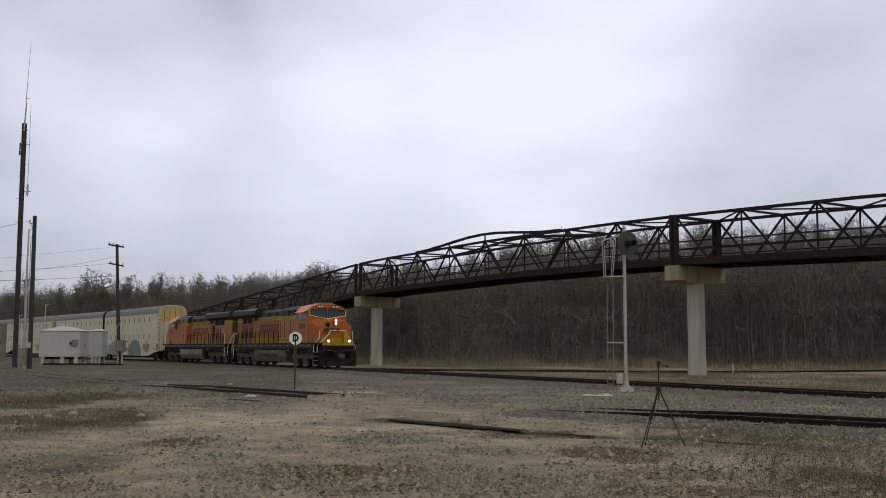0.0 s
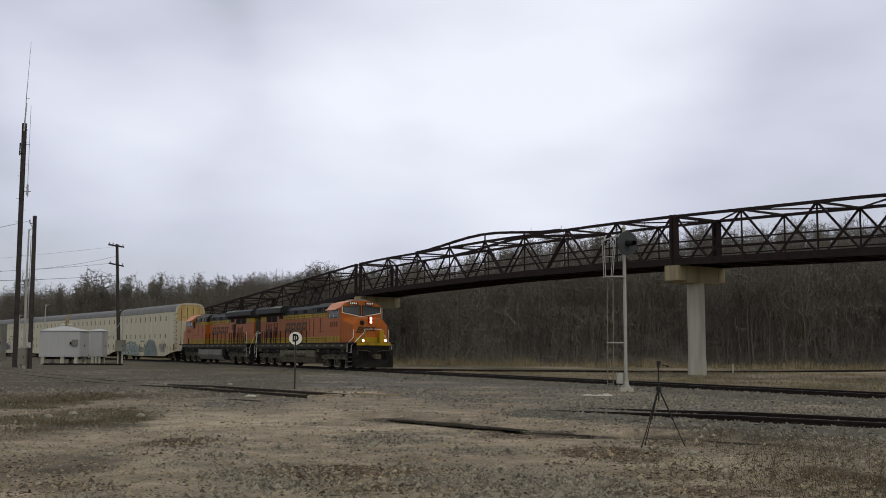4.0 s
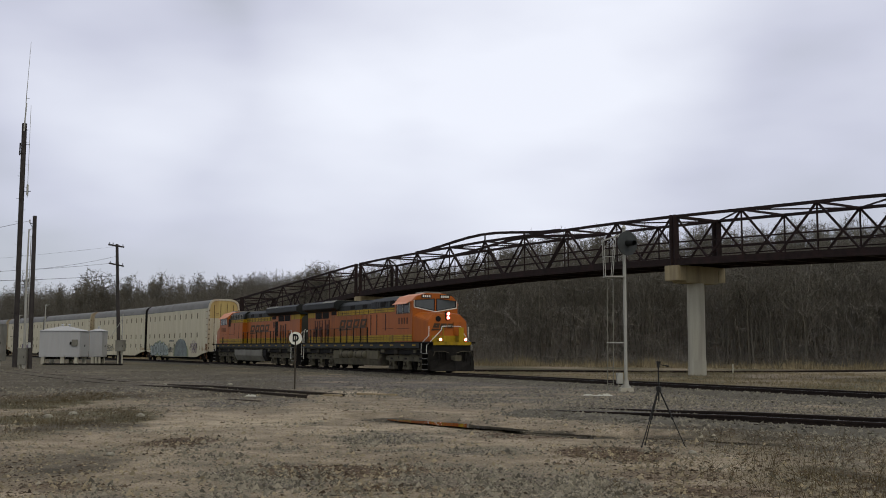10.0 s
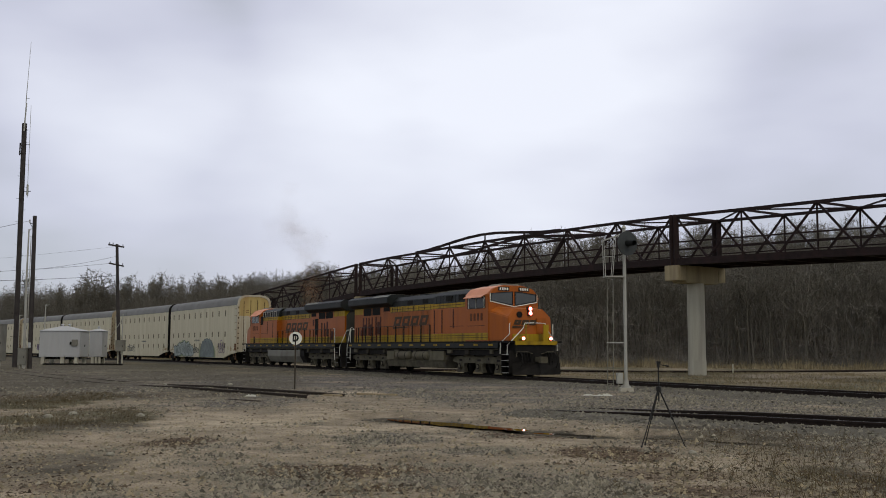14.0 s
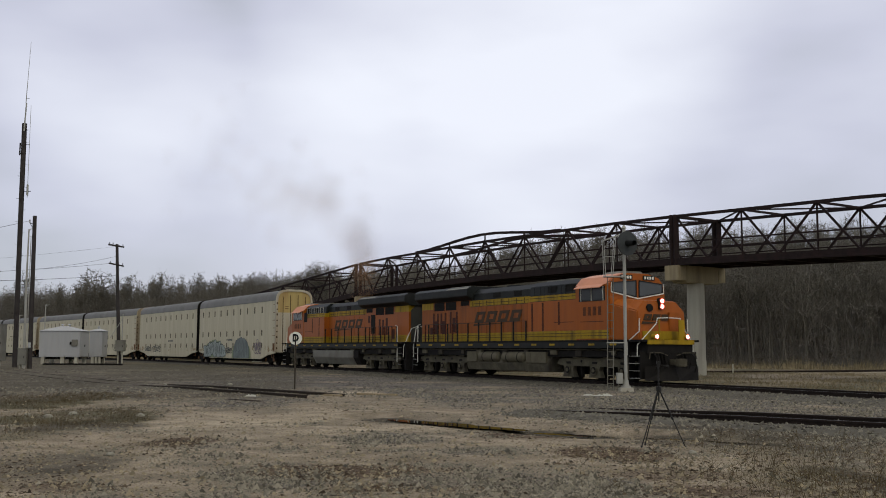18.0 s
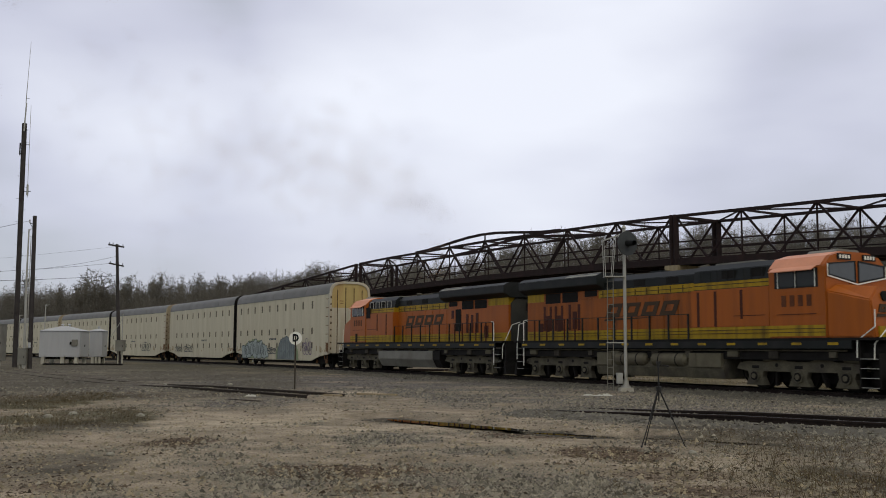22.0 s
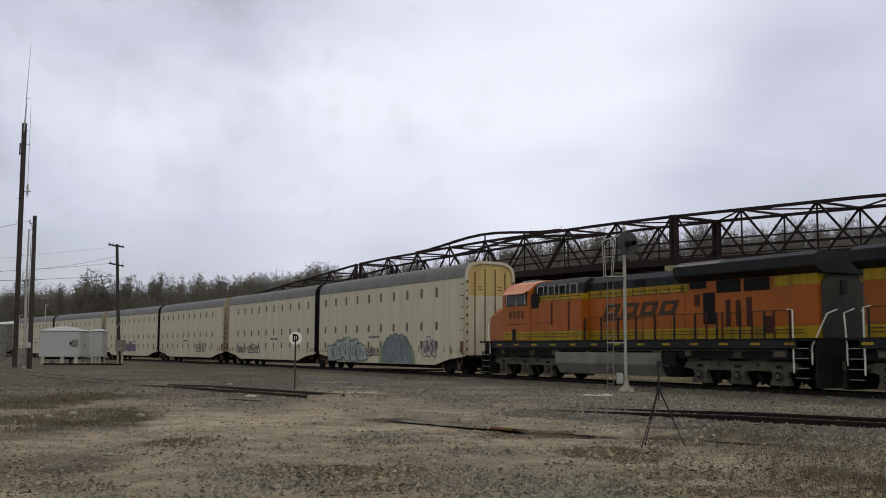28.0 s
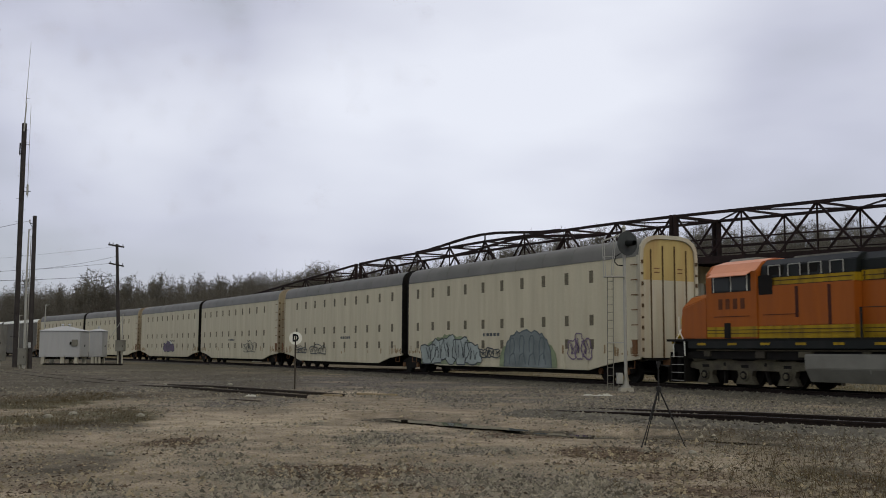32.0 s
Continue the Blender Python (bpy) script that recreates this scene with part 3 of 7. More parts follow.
def sweep(path, outline, offset, z):
    """Carries an outline (sideways, up) along a path of (x, y, heading)."""
    n, vs, fs = len(outline), [], []
    for k, (x, y, th) in enumerate(path):
        sx, sy = -math.sin(th), math.cos(th)
        zz = z(k) if callable(z) else z
        vs += [(x + sx * (offset + a), y + sy * (offset + a), zz + b) for a, b in outline]
    for k in range(len(path) - 1):
        for i in range(n):
            j = (i + 1) % n
            fs.append((k * n + i, k * n + j, (k + 1) * n + j, (k + 1) * n + i))
    so = Solid()
    so.v, so.f = vs, fs + [tuple(range(n)), tuple((len(path) - 1) * n + i for i in range(n))]
    return so


def rails(parent, path, z, head=None, steel=RAIL_RUST):
    for side in (-0.7535, 0.7535):
        r = part("rail", sweep(path, RAIL_OUTLINE, side, z), steel, parent)
        if head:
            part("rail_head", sweep(path, [(-0.03, 0.0), (0.03, 0.0), (0.026, 0.003), (-0.026, 0.003)], side, (lambda k: z(k) + 0.001) if callable(z) else z + 0.001), head, r, "worn bright running surface")


def bed(parent, path, top, half, foot, base=-0.06):
    n, vs, fs = 7, [], []
    for k, (x, y, th) in enumerate(path):
        sx, sy = -math.sin(th), math.cos(th)
        for a in (-1, -0.66, -0.45, 0, 0.45, 0.66, 1):
            off = a * foot
            zz = top if abs(off) <= half else top + (base - top) * (abs(off) - half) / (foot - half)
            zz += 0.035 * fnoise(x + sx * off, y + sy * off, 0.5, 11.0)
            vs.append((x + sx * off, y + sy * off, zz))
    for k in range(len(path) - 1):
        for i in range(n - 1):
            fs.append((k * n + i, k * n + i + 1, (k + 1) * n + i + 1, (k + 1) * n + i))
    me = raw_mesh("ballast_bed", vs, fs)
    me.shade_smooth()
    me.materials.append(BALLAST)
    ob = new("ballast_bed", me)
    ob.parent = parent
    ob["label"] = "grey crushed-stone ballast shoulder"
    return ob


def ties(parent, path, z, near):
    """Wooden ties: those near the camera singly, the rest in one mesh."""
    one = Solid().box(-0.115, 0.115, -1.3, 1.3, -0.17, 0.0).mesh("tie", bevel=0.012)
    one.materials.append(TIE_WOOD)
    rest = Solid()
    rng = random.Random(5)
    for x, y, th in path:
        m = pose(x, y, z + rng.uniform(-0.012, 0.01), 0, 0, math.degrees(th) + rng.uniform(-1.5, 1.5))
        if near(x, y):
            ob = new("tie", one)
            ob.parent, ob.matrix_local = parent, m
        else:
            rest.add([tuple(m @ Vector(v)) for v in ((-.115, -1.3, -.1), (.115, -1.3, -.1), (.115, 1.3, -.1), (-.115, 1.3, -.1), (-.115, -1.3, 0), (.115, -1.3, 0), (.115, 1.3, 0), (-.115, 1.3, 0))],
                     [(4, 5, 6, 7), (0, 1, 5, 4), (1, 2, 6, 5), (2, 3, 7, 6), (3, 0, 4, 7)])
    if rest.v:
        tagged(part("ties", rest, TIE_WOOD, parent), kind="stuff")


main_track = tagged(new("railway_track"), "main railway track, dark rails on grey ballast", "railway track", kind="structure")
main_path = [main_line(s) for s in np.arange(-330, 62, 1.0)]
rails(main_track, main_path, RAIL_Z, RAIL_TOP)
bed(main_track, [main_line(s) for s in np.arange(-330, 62, 0.5)], RAIL_Z - 0.15, 1.45, 3.0)
ties(main_track, [main_line(s) for s in np.arange(-120, 60, 0.55)], RAIL_Z - 0.165, lambda x, y: y < 66)

siding = tagged(new("railway_siding"), "siding with dark rusty rails emerging from the gravel", "railway track", kind="structure")
SID_R = sample([(2.9, 27.1), (5.9, 24.2), (9.1, 21.35), (13.0, 18.0), (18.0, 13.8)], 0.5)
rails(siding, SID_R, lambda k: min(0.165, 0.045 + k * 0.011), RAIL_TOP)
bed(siding, SID_R, 0.045, 1.35, 2.4)
ties(siding, sample([(7.6, 22.65), (8.3, 22.05), (9.1, 21.35), (13.0, 18.0), (18.0, 13.8)], 0.55), 0.035, lambda x, y: True)

spur = tagged(new("railway_spur"), "half-buried spur track with a rusty rail", "railway track", kind="structure")
SPUR_FAR = sample([(-75, 122), (-50, 95), (-36, 78.5), (-24.5, 61.0), (-17.0, 49.8), (-13.2, 45.0)], 0.6)
SPUR_NEAR = sample([(-13.2, 45.0), (-9.3, 40.3), (-3.85, 33.9)], 0.6)
rails(spur, SPUR_FAR, 0.0, None, RUST_DARK)
rails(spur, SPUR_NEAR, lambda k: min(0.085, 0.0 + k * 0.010), None, RUST_DARK)


wye = tagged(new("far_railway_track"), "far track curving along the edge of the woods", "railway track", kind="structure")
WYE = sample([(-22, 96), (-12, 83.5), (-6.4, 79.4), (1, 76), (9.1, 74.4), (18, 74.5), (27, 77), (36.2, 82), (50, 92), (66, 106)], 0.8)
rails(wye, WYE, 0.10)
bed(wye, WYE, -0.05, 1.4, 2.2)
ties(wye, WYE, -0.06, lambda x, y: False)


# ---------------------------------------------------------------- footbridge
BR_A, BR_D = Vector((16.9, 66.0, 0)), Vector((0.572, -0.820, 0))
BR_N = Vector((-0.820, -0.572, 0))
BR_Z = [(-100, 2.2), (-84, 3.2), (-41, 6.62), (-36, 6.80), (-20, 7.10), (-6, 7.08), (0, 6.98), (13, 6.63), (30, 5.9), (60, 4.4)]
HALF_W, TRUSS_H = 2.1, 3.35


def on_bridge(u, side, h):
    """A point u metres along the footbridge, at side (1 towards the yard) and h over the girder's underside."""
    p = BR_A + BR_D * u + BR_N * (side * HALF_W)
    return Vector((p.x, p.y, lerp_table(BR_Z, u) + h))


def hump(u):
    k = (u + 21.0) / 9.8
    return 0.56 * math.cos(k * math.pi / 2) ** 2 if abs(k) < 1 else 0.0


bridge = thing("footbridge", "rust-brown steel truss footbridge on concrete piers", "footbridge")
PANEL = 5.0


def bridge_span(u0, u1, fine):
    count = max(1, round((u1 - u0) / PANEL))
    step = (u1 - u0) / count
    for side in (1, -1):
        for k in range(count * 2):
            a, b = u0 + k * step / 2, u0 + (k + 1) * step / 2
            part("bottom_girder", Solid().bar(on_bridge(a, side, 0.37), on_bridge(b, side, 0.37), 0.2, 0.44), BRIDGE_STEEL, bridge)
            part("top_chord", Solid().bar(on_bridge(a, side, TRUSS_H), on_bridge(b, side, TRUSS_H), 0.18, 0.18), BRIDGE_STEEL, bridge)
            part("rail_bar", Solid().bar(on_bridge(a, side, 1.65), on_bridge(b, side, 1.65), 0.07, 0.09), BRIDGE_STEEL, bridge)
            if fine:
                part("rail_bar", Solid().bar(on_bridge(a, side, 1.12), on_bridge(b, side, 1.12), 0.06, 0.07), BRIDGE_STEEL, bridge)
        for k in range(count):
            a = u0 + k * step
            mid, c = a + step / 2, a + step
            foot, top = 0.5, TRUSS_H
            part("diagonal", Solid().bar(on_bridge(a, side, top), on_bridge(mid, side, foot), 0.10, 0.12), BRIDGE_STEEL, bridge)
            part("diagonal", Solid().bar(on_bridge(mid, side, foot), on_bridge(c, side, top), 0.10, 0.12), BRIDGE_STEEL, bridge)
            if k:
                part("hanger", Solid().bar(on_bridge(a, side, foot), on_bridge(a, side, top), 0.09, 0.09, (1, 0, 0)), BRIDGE_STEEL, bridge)
        for a in (u0, u1):
            part("end_post", Solid().bar(on_bridge(a, side, 0.16), on_bridge(a, side, TRUSS_H + 0.1), 0.3, 0.3, (1, 0, 0)), BRIDGE_STEEL, bridge)
    for k in range(count * 2 + 1):
        a = u0 + k * step / 2
        part("cross_beam", Solid().bar(on_bridge(a, 1, 0.31), on_bridge(a, -1, 0.31), 0.2, 0.30), BRIDGE_STEEL, bridge)
        if k % 2 == 0:
            part("top_strut", Solid().bar(on_bridge(a, 1, TRUSS_H), on_bridge(a, -1, TRUSS_H), 0.12, 0.13), BRIDGE_STEEL, bridge)
        if k < count * 2:
            part("deck_panel", Solid().bar(on_bridge(a, 0, 0.50), on_bridge(a + step / 2, 0, 0.50), HALF_W * 2 - 0.25, 0.1), BRIDGE_STEEL, bridge)
        if k % 2 == 0 and k + 2 <= count * 2:
            s = 1 if (k // 2) % 2 else -1
            part("top_brace", Solid().bar(on_bridge(a, s, TRUSS_H), on_bridge(a + step, -s, TRUSS_H), 0.08, 0.09), BRIDGE_STEEL, bridge)


bridge_span(-97.0, -69.4, False)
bridge_span(-69.0, -41.6, False)
bridge_span(-40.7, -0.3, True)
bridge_span(0.05, 31.55, True)
# arched members over the middle of the long span
for side in (1, -1):
    us = [-30.8 + 19.6 * k / 10 for k in range(11)]
    for a, b in zip(us, us[1:]):
        part("arch_bar", Solid().bar(on_bridge(a, side, TRUSS_H + 0.06 + hump(a)), on_bridge(b, side, TRUSS_H + 0.06 + hump(b)), 0.16, 0.2), BRIDGE_STEEL, bridge)
    for a in (-25.55, -20.5, -15.45):
        part("arch_post", Solid().bar(on_bridge(a, side, TRUSS_H), on_bridge(a, side, TRUSS_H + hump(a)), 0.12, 0.12, (1, 0, 0)), BRIDGE_STEEL, bridge)


def pier(u, top):
    c = BR_A + BR_D * u
    z = lerp_table(BR_Z, u) + 0.14
    th = math.degrees(math.atan2(BR_N.y, BR_N.x))
    ob = thing("bridge_pier", "round pale concrete bridge pier with a stained cap beam", "bridge pier", "footbridge piers", pose(c.x, c.y, 0, 0, 0, th))
    part("column", Solid().tube((0, 0, -0.3), (0, 0, z - top), 0.57, n=28), CONCRETE, ob, smooth=True)
    part("collar", Solid().tube((0, 0, 0.0), (0, 0, 0.95), 0.60, n=28), CONCRETE, ob, "darker base course", smooth=True)
    part("cap_beam", Solid().prism_x([(-0.62, z - top), (0.62, z - top), (0.62, z), (-0.62, z)], -1.55, 1.55), CONCRETE_CAP, ob, "stained concrete cap", bevel=0.04)
    for s in (-1, 1):
        part("cap_end", Solid().box(s * 1.55 - 0.75 * (s < 0) + 0.002, s * 1.55 + 0.75 * (s > 0) - 0.002, -0.62, 0.62, z - top + 0.12, z), CONCRETE_CAP, ob, bevel=0.04)
    return ob


pier(-0.22, 1.12)
pier(-41.0, 1.12)
pier(-69.2, 0.9)


# ---------------------------------------------------------------- woods
def tree_template(rng, limbs, subs, twigs):
    """A bare tree of unit height: leaning trunk, limbs that reach a rounded crown, branches and fine twigs, as triangles."""
    V, T = [], []

    def stick(p, q, r0, r1, sides=3):
        d = (q - p).normalized()
        a = d.orthogonal().normalized()
        b = d.cross(a)
        k = len(V)
        if sides == 1:
            a = (a * rng.uniform(-1, 1) + b * rng.uniform(-1, 1)).normalized()
            V.extend((p - a * r0, p + a * r0, q))
            T.append((k, k + 1, k + 2))
            return
        for e, r in ((p, r0), (q, r1)):
            V.extend(e + (a * math.cos(2.0944 * i) + b * math.sin(2.0944 * i)) * r for i in range(3))
        for i in range(3):
            j = (i + 1) % 3
            T.extend(((k + i, k + j, k + 3 + j), (k + i, k + 3 + j, k + 3 + i)))

    top = Vector((rng.uniform(-0.05, 0.05), rng.uniform(-0.05, 0.05), 0.78))
    bend = Vector((rng.uniform(-0.02, 0.02), rng.uniform(-0.02, 0.02), 0.36))
    stick(Vector((0, 0, -0.03)), bend, 0.0075, 0.0055)
    stick(bend, top, 0.0055, 0.0015)
    wide, high = rng.uniform(0.17, 0.27), rng.uniform(0.28, 0.38)
    mid = Vector((0, 0, 1 - high))

    def crown(spread=1.0):
        a, z = rng.uniform(0, 2 * math.pi), rng.uniform(-0.55, 1.0)
        r = math.sqrt(1 - z * z)
        return mid + Vector((math.cos(a) * r * wide, math.sin(a) * r * wide, z * high)) * spread * rng.uniform(0.75, 1.0)

    for _ in range(limbs):
        e = crown(0.85)
        k = max(0.2, min(0.95, (e.z - 0.25) / 0.8 * rng.uniform(0.5, 0.95)))
        p = bend.lerp(top, (k - 0.36) / 0.42) if k > 0.36 else Vector((0, 0, k))
        m = p.lerp(e, 0.5) + Vector((0, 0, -0.03))
        stick(p, m, 0.0024, 0.0017)
        stick(m, e, 0.0017, 0.0005)
        for _s in range(subs):
            h = rng.uniform(0.25, 1.0)
            s0 = p.lerp(m, h * 2) if h < 0.5 else m.lerp(e, h * 2 - 1)
            s1 = s0 + (crown() - s0) * rng.uniform(0.25, 0.5) + Vector((rng.uniform(-0.03, 0.03), rng.uniform(-0.03, 0.03), rng.uniform(-0.01, 0.03)))
            stick(s0, s1, 0.0020, 0, 1)
            for _t in range(twigs):
                t0 = s0.lerp(s1, rng.uniform(0.25, 1.0))
                d = (s1 - s0) * 0.25 + Vector((rng.gauss(0, 0.03), rng.gauss(0, 0.03), rng.gauss(0.012, 0.022)))
                stick(t0, t0 + d * rng.uniform(0.5, 1.1), 0.0018, 0, 1)
    pts = np.array([tuple(v) for v in V])
    return pts / np.array([1, 1, pts[:, 2].max()]), np.array(T)


def build_woods():
    rng = np.random.default_rng(11)
    V2, T2 = [], []
    nv2 = 0

    def blades(p, q, w):
        d = q - p
        a = np.cross(d, rng.normal(size=p.shape))
        a /= np.linalg.norm(a, axis=1)[:, None] + 1e-9
        v = np.stack([p - a * w[:, None], p + a * w[:, None], q], axis=1)
        return v.reshape(-1, 3), (np.arange(len(p)) * 3)[:, None] + np.array([0, 1, 2])[None]

    shape_rng = random.Random(8)
    plain = [tree_template(shape_rng, 9, 5, 8) for _ in range(12)]
    rich = [tree_template(shape_rng, 16, 9, 12) for _ in range(6)]
    trees = []
    while len(trees) < 3300:
        way, d = (rng.uniform(-0.08, 0.53) if len(trees) < 1500 else rng.uniform(-0.53, -0.02)), rng.uniform(0, 1) ** 1.1 * 66
        y = 110.0
        for _ in range(12):
            y = 0.5 * y + 0.5 * (woods_y(way * y) + d)
        x = way * y
        trees.append((x, y, rng.uniform(6.4, 9.6) + (1.0 if d < 12 else 0) - (2.5 if rng.random() < 0.2 else 0) + (1.4 if x > 4 else 0.9 * min(1.0, -x / 40) if x < 0 else 0), plain))
    # taller trees that stand over the rest, with the height of their tops
    for x, y, top in ((-17.5, 134.0, 14.0), (-17.2, 134.6, 13.8), (-17.8, 134.3, 13.2), (-68.5, 191.0, 17.2), (-65.0, 193.0, 17.0), (-61.0, 192.0, 16.4), (-53.0, 189.0, 17.0), (-46.0, 187.0, 16.2), (-40.5, 184.0, 15.4), (-32.0, 173.0, 15.0), (-78.0, 204.0, 15.5), (-57.0, 196.0, 15.8),
                      (-27.0, 160.0, 13.6), (-72.0, 200.0, 16.0), (-86.0, 205.0, 17.5)):
        trees.append((x, y, top - height_at(x, y), rich))
    V, T, nv = [], [], 0
    for i, (x, y, h, shapes) in enumerate(trees):
        v, t = shapes[i % len(shapes)]
        a = rng.uniform(0, 2 * math.pi)
        c, s = math.cos(a), math.sin(a)
        fat = rng.uniform(0.85, 1.3)
        lean = rng.normal(0, 0.05, 2)
        V.append(np.stack([x + ((v[:, 0] * c - v[:, 1] * s) * fat + v[:, 2] * lean[0]) * h, y + ((v[:, 0] * s + v[:, 1] * c) * fat + v[:, 2] * lean[1]) * h, height_at(x, y) + v[:, 2] * h], 1))
        T.append(t + nv)
        nv += len(v)
    # brush under and between the trees
    n = 170000
    x = np.where(rng.random(n) < 0.55, rng.uniform(-20, 75, n), rng.uniform(-150, -10, n))
    d = rng.uniform(0, 1, n) ** 1.6 * 62 - 1.5
    y = np.array([woods_y(a) for a in x]) + d
    z = np.array([height_at(a, b) for a, b in zip(x, y)])
    lift = np.where(rng.random(n) < 0.6, rng.uniform(0, 6.0, n), 0.0)
    p = np.stack([x, y, z + lift], 1)
    q = p + np.stack([rng.normal(0, 1.1, n), rng.normal(0, 1.1, n), rng.uniform(-0.3, 1.9, n) + (lift == 0) * 0.7], 1)
    v, t = blades(p, q, rng.uniform(0.010, 0.028, n))
    V2.append(v)
    T2.append(t + nv2)
    nv2 += len(v)
    me = raw_mesh("woods", np.vstack(V), None, np.vstack(T))
    me.materials.append(BARK)
    woods = tagged(new("woods", me), "leafless grey-brown winter woods behind the tracks", "woods", kind="stuff")
    me2 = raw_mesh("twigs", np.vstack(V2), None, np.vstack(T2))
    me2.materials.append(TWIG)
    ob = new("twigs", me2)
    ob.parent = woods
    ob["kind"] = "stuff"
    # tall dry grass along the edge of the woods
    n = 26000
    x = rng.uniform(-60, 70, n)
    d = rng.uniform(0, 1, n) ** 0.6 * 14 - 12.5
    y = np.array([woods_y(a) for a in x]) + d
    clump = np.array([0.18 + 1.0 * max(0, fnoise(a, b, 2.4, 3.0) + 0.30) for a, b in zip(x, y)])
    p = np.stack([x, y, np.full(n, -0.05)], 1)
    q = p + np.stack([rng.normal(0, 0.15, n), rng.normal(0, 0.15, n), rng.uniform(0.5, 1.35, n) * clump], 1)
    v, t = blades(p, q, rng.uniform(0.02, 0.05, n))
    me3 = raw_mesh("tall_grass", v, None, t)
    me3.materials.append(STRAW)
    tagged(new("tall_grass", me3), "band of tall dry straw-coloured grass before the woods", "grass", kind="stuff")


build_woods()


# ---------------------------------------------------------------- the train
WHEEL_R = 0.53
SPINNING = []


def wheelset(parent, x, r=WHEEL_R):
    so = Solid()
    for s in (-1, 1):
        so.tube((0, s * 0.69, 0), (0, s * 0.82, 0), r, n=20)
        so.tube((0, s * 0.64, 0), (0, s * 0.69, 0), r + 0.03, n=20)
        so.tube((0, s * 0.82, 0), (0, s * 0.86, 0), r * 0.45, n=10)
        for k in range(3):
            a = 2 * math.pi * k / 3
            so.tube((0.3 * math.cos(a), s * 0.82, 0.3 * math.sin(a)), (0.3 * math.cos(a), s * 0.835, 0.3 * math.sin(a)), 0.07, n=6)
    so.tube((0, -0.7, 0), (0, 0.7, 0), 0.09, n=8)
    ob = part("wheelset", so, UNDER, parent, smooth=True)
    ob.location = (x, 0, r)
    SPINNING.append((ob, x, r))
    return ob


def loco_truck(parent, x, flip):
    """Three-axle bogie with dusty cast side frames."""
    t = part("truck", Solid().box(x - 2.6, x + 2.6, -0.5, 0.5, 0.26, 1.05).box(x - 2.4, x + 2.4, -0.92, 0.92, 0.95, 1.1), UNDER, parent)
    for s in (-1, 1):
        y0, y1 = (s * 0.98, s * 1.20)
        lo, hi = min(y0, y1), max(y0, y1)
        prof = [(-2.85, 0.72), (-2.7, 0.93), (-2.3, 1.00), (-1.6, 0.98), (-1.15, 1.08), (-0.8, 1.08), (-0.4, 0.99), (0.4, 0.99), (0.8, 1.08), (1.15, 1.08), (1.6, 0.98), (2.3, 1.00), (2.7, 0.93), (2.85, 0.72)]
        for ax in (1.95, 0.0, -1.95):
            prof += [(ax + 0.36, 0.64), (ax + 0.31, 0.44), (ax + 0.46, 0.15), (ax - 0.46, 0.15), (ax - 0.31, 0.44), (ax - 0.36, 0.64)]
        part("side_frame", Solid().prism_y([(x + a, z) for a, z in prof], lo, hi), TRUCK_DIRT, t, "dust-covered cast side frame")
        for k in (-1, 0, 1):
            ax = x + k * 1.95
            part("journal_box", Solid().tube((ax, s * 1.19, 0.47), (ax, s * 1.27, 0.47), 0.20, n=14), TRUCK_DIRT, t)
            part("journal_ring", Solid().tube((ax, s * 1.27, 0.47), (ax, s * 1.29, 0.47), 0.155, n=14), UNDER, t, "dark greasy ring round the axle end")
            part("axle_cap", Solid().tube((ax, s * 1.29, 0.47), (ax, s * 1.32, 0.47), 0.09, n=10), TANK_TAN, t, "pale dusty axle cap")
            # black plate painting the shade inside a pocket; discs below do so for holes
            part("pocket_shade", Solid().box(ax - 0.17, ax + 0.17, min(s * 1.2, s * 1.206), max(s * 1.2, s * 1.206), 0.74, 0.84), UNDER, t)
        for k in (-0.5, 0.5):
            part("hole_shade", Solid().tube((x + k * 1.95, s * 1.2, 0.86), (x + k * 1.95, s * 1.207, 0.86), 0.07, n=10), UNDER, t)
            part("brake_hanger", Solid().bar((x + k * 1.95, s * 1.15, 0.62), (x + k * 2.15, s * 1.05, 0.16), 0.07, 0.16, (0, 1, 0)), UNDER, t)
        part("sand_pipe", Solid().path([(x - 2.7, s * 1.1, 1.05), (x - 2.75, s * 0.95, 0.5), (x - 2.62, s * 0.8, 0.15)], 0.025, 5), UNDER, t)
        part("brake_cylinder", Solid().tube((x - 1.5, s * 1.2, 1.06), (x - 0.95, s * 1.2, 1.12), 0.10, n=10).tube((x + 1.9, s * 1.2, 1.10), (x + 2.5, s * 1.2, 1.05), 0.12, n=10), TRUCK_DIRT, t)
        part("brake_pipe", Solid().path([(x - 2.5, s * 1.22, 1.10), (x - 1.0, s * 1.24, 1.2), (x + 0.6, s * 1.24, 1.16), (x + 2.4, s * 1.22, 1.2)], 0.03, 5), TRUCK_DARK, t)
    for k in (-1, 0, 1):
        wheelset(parent, x + k * 1.95)


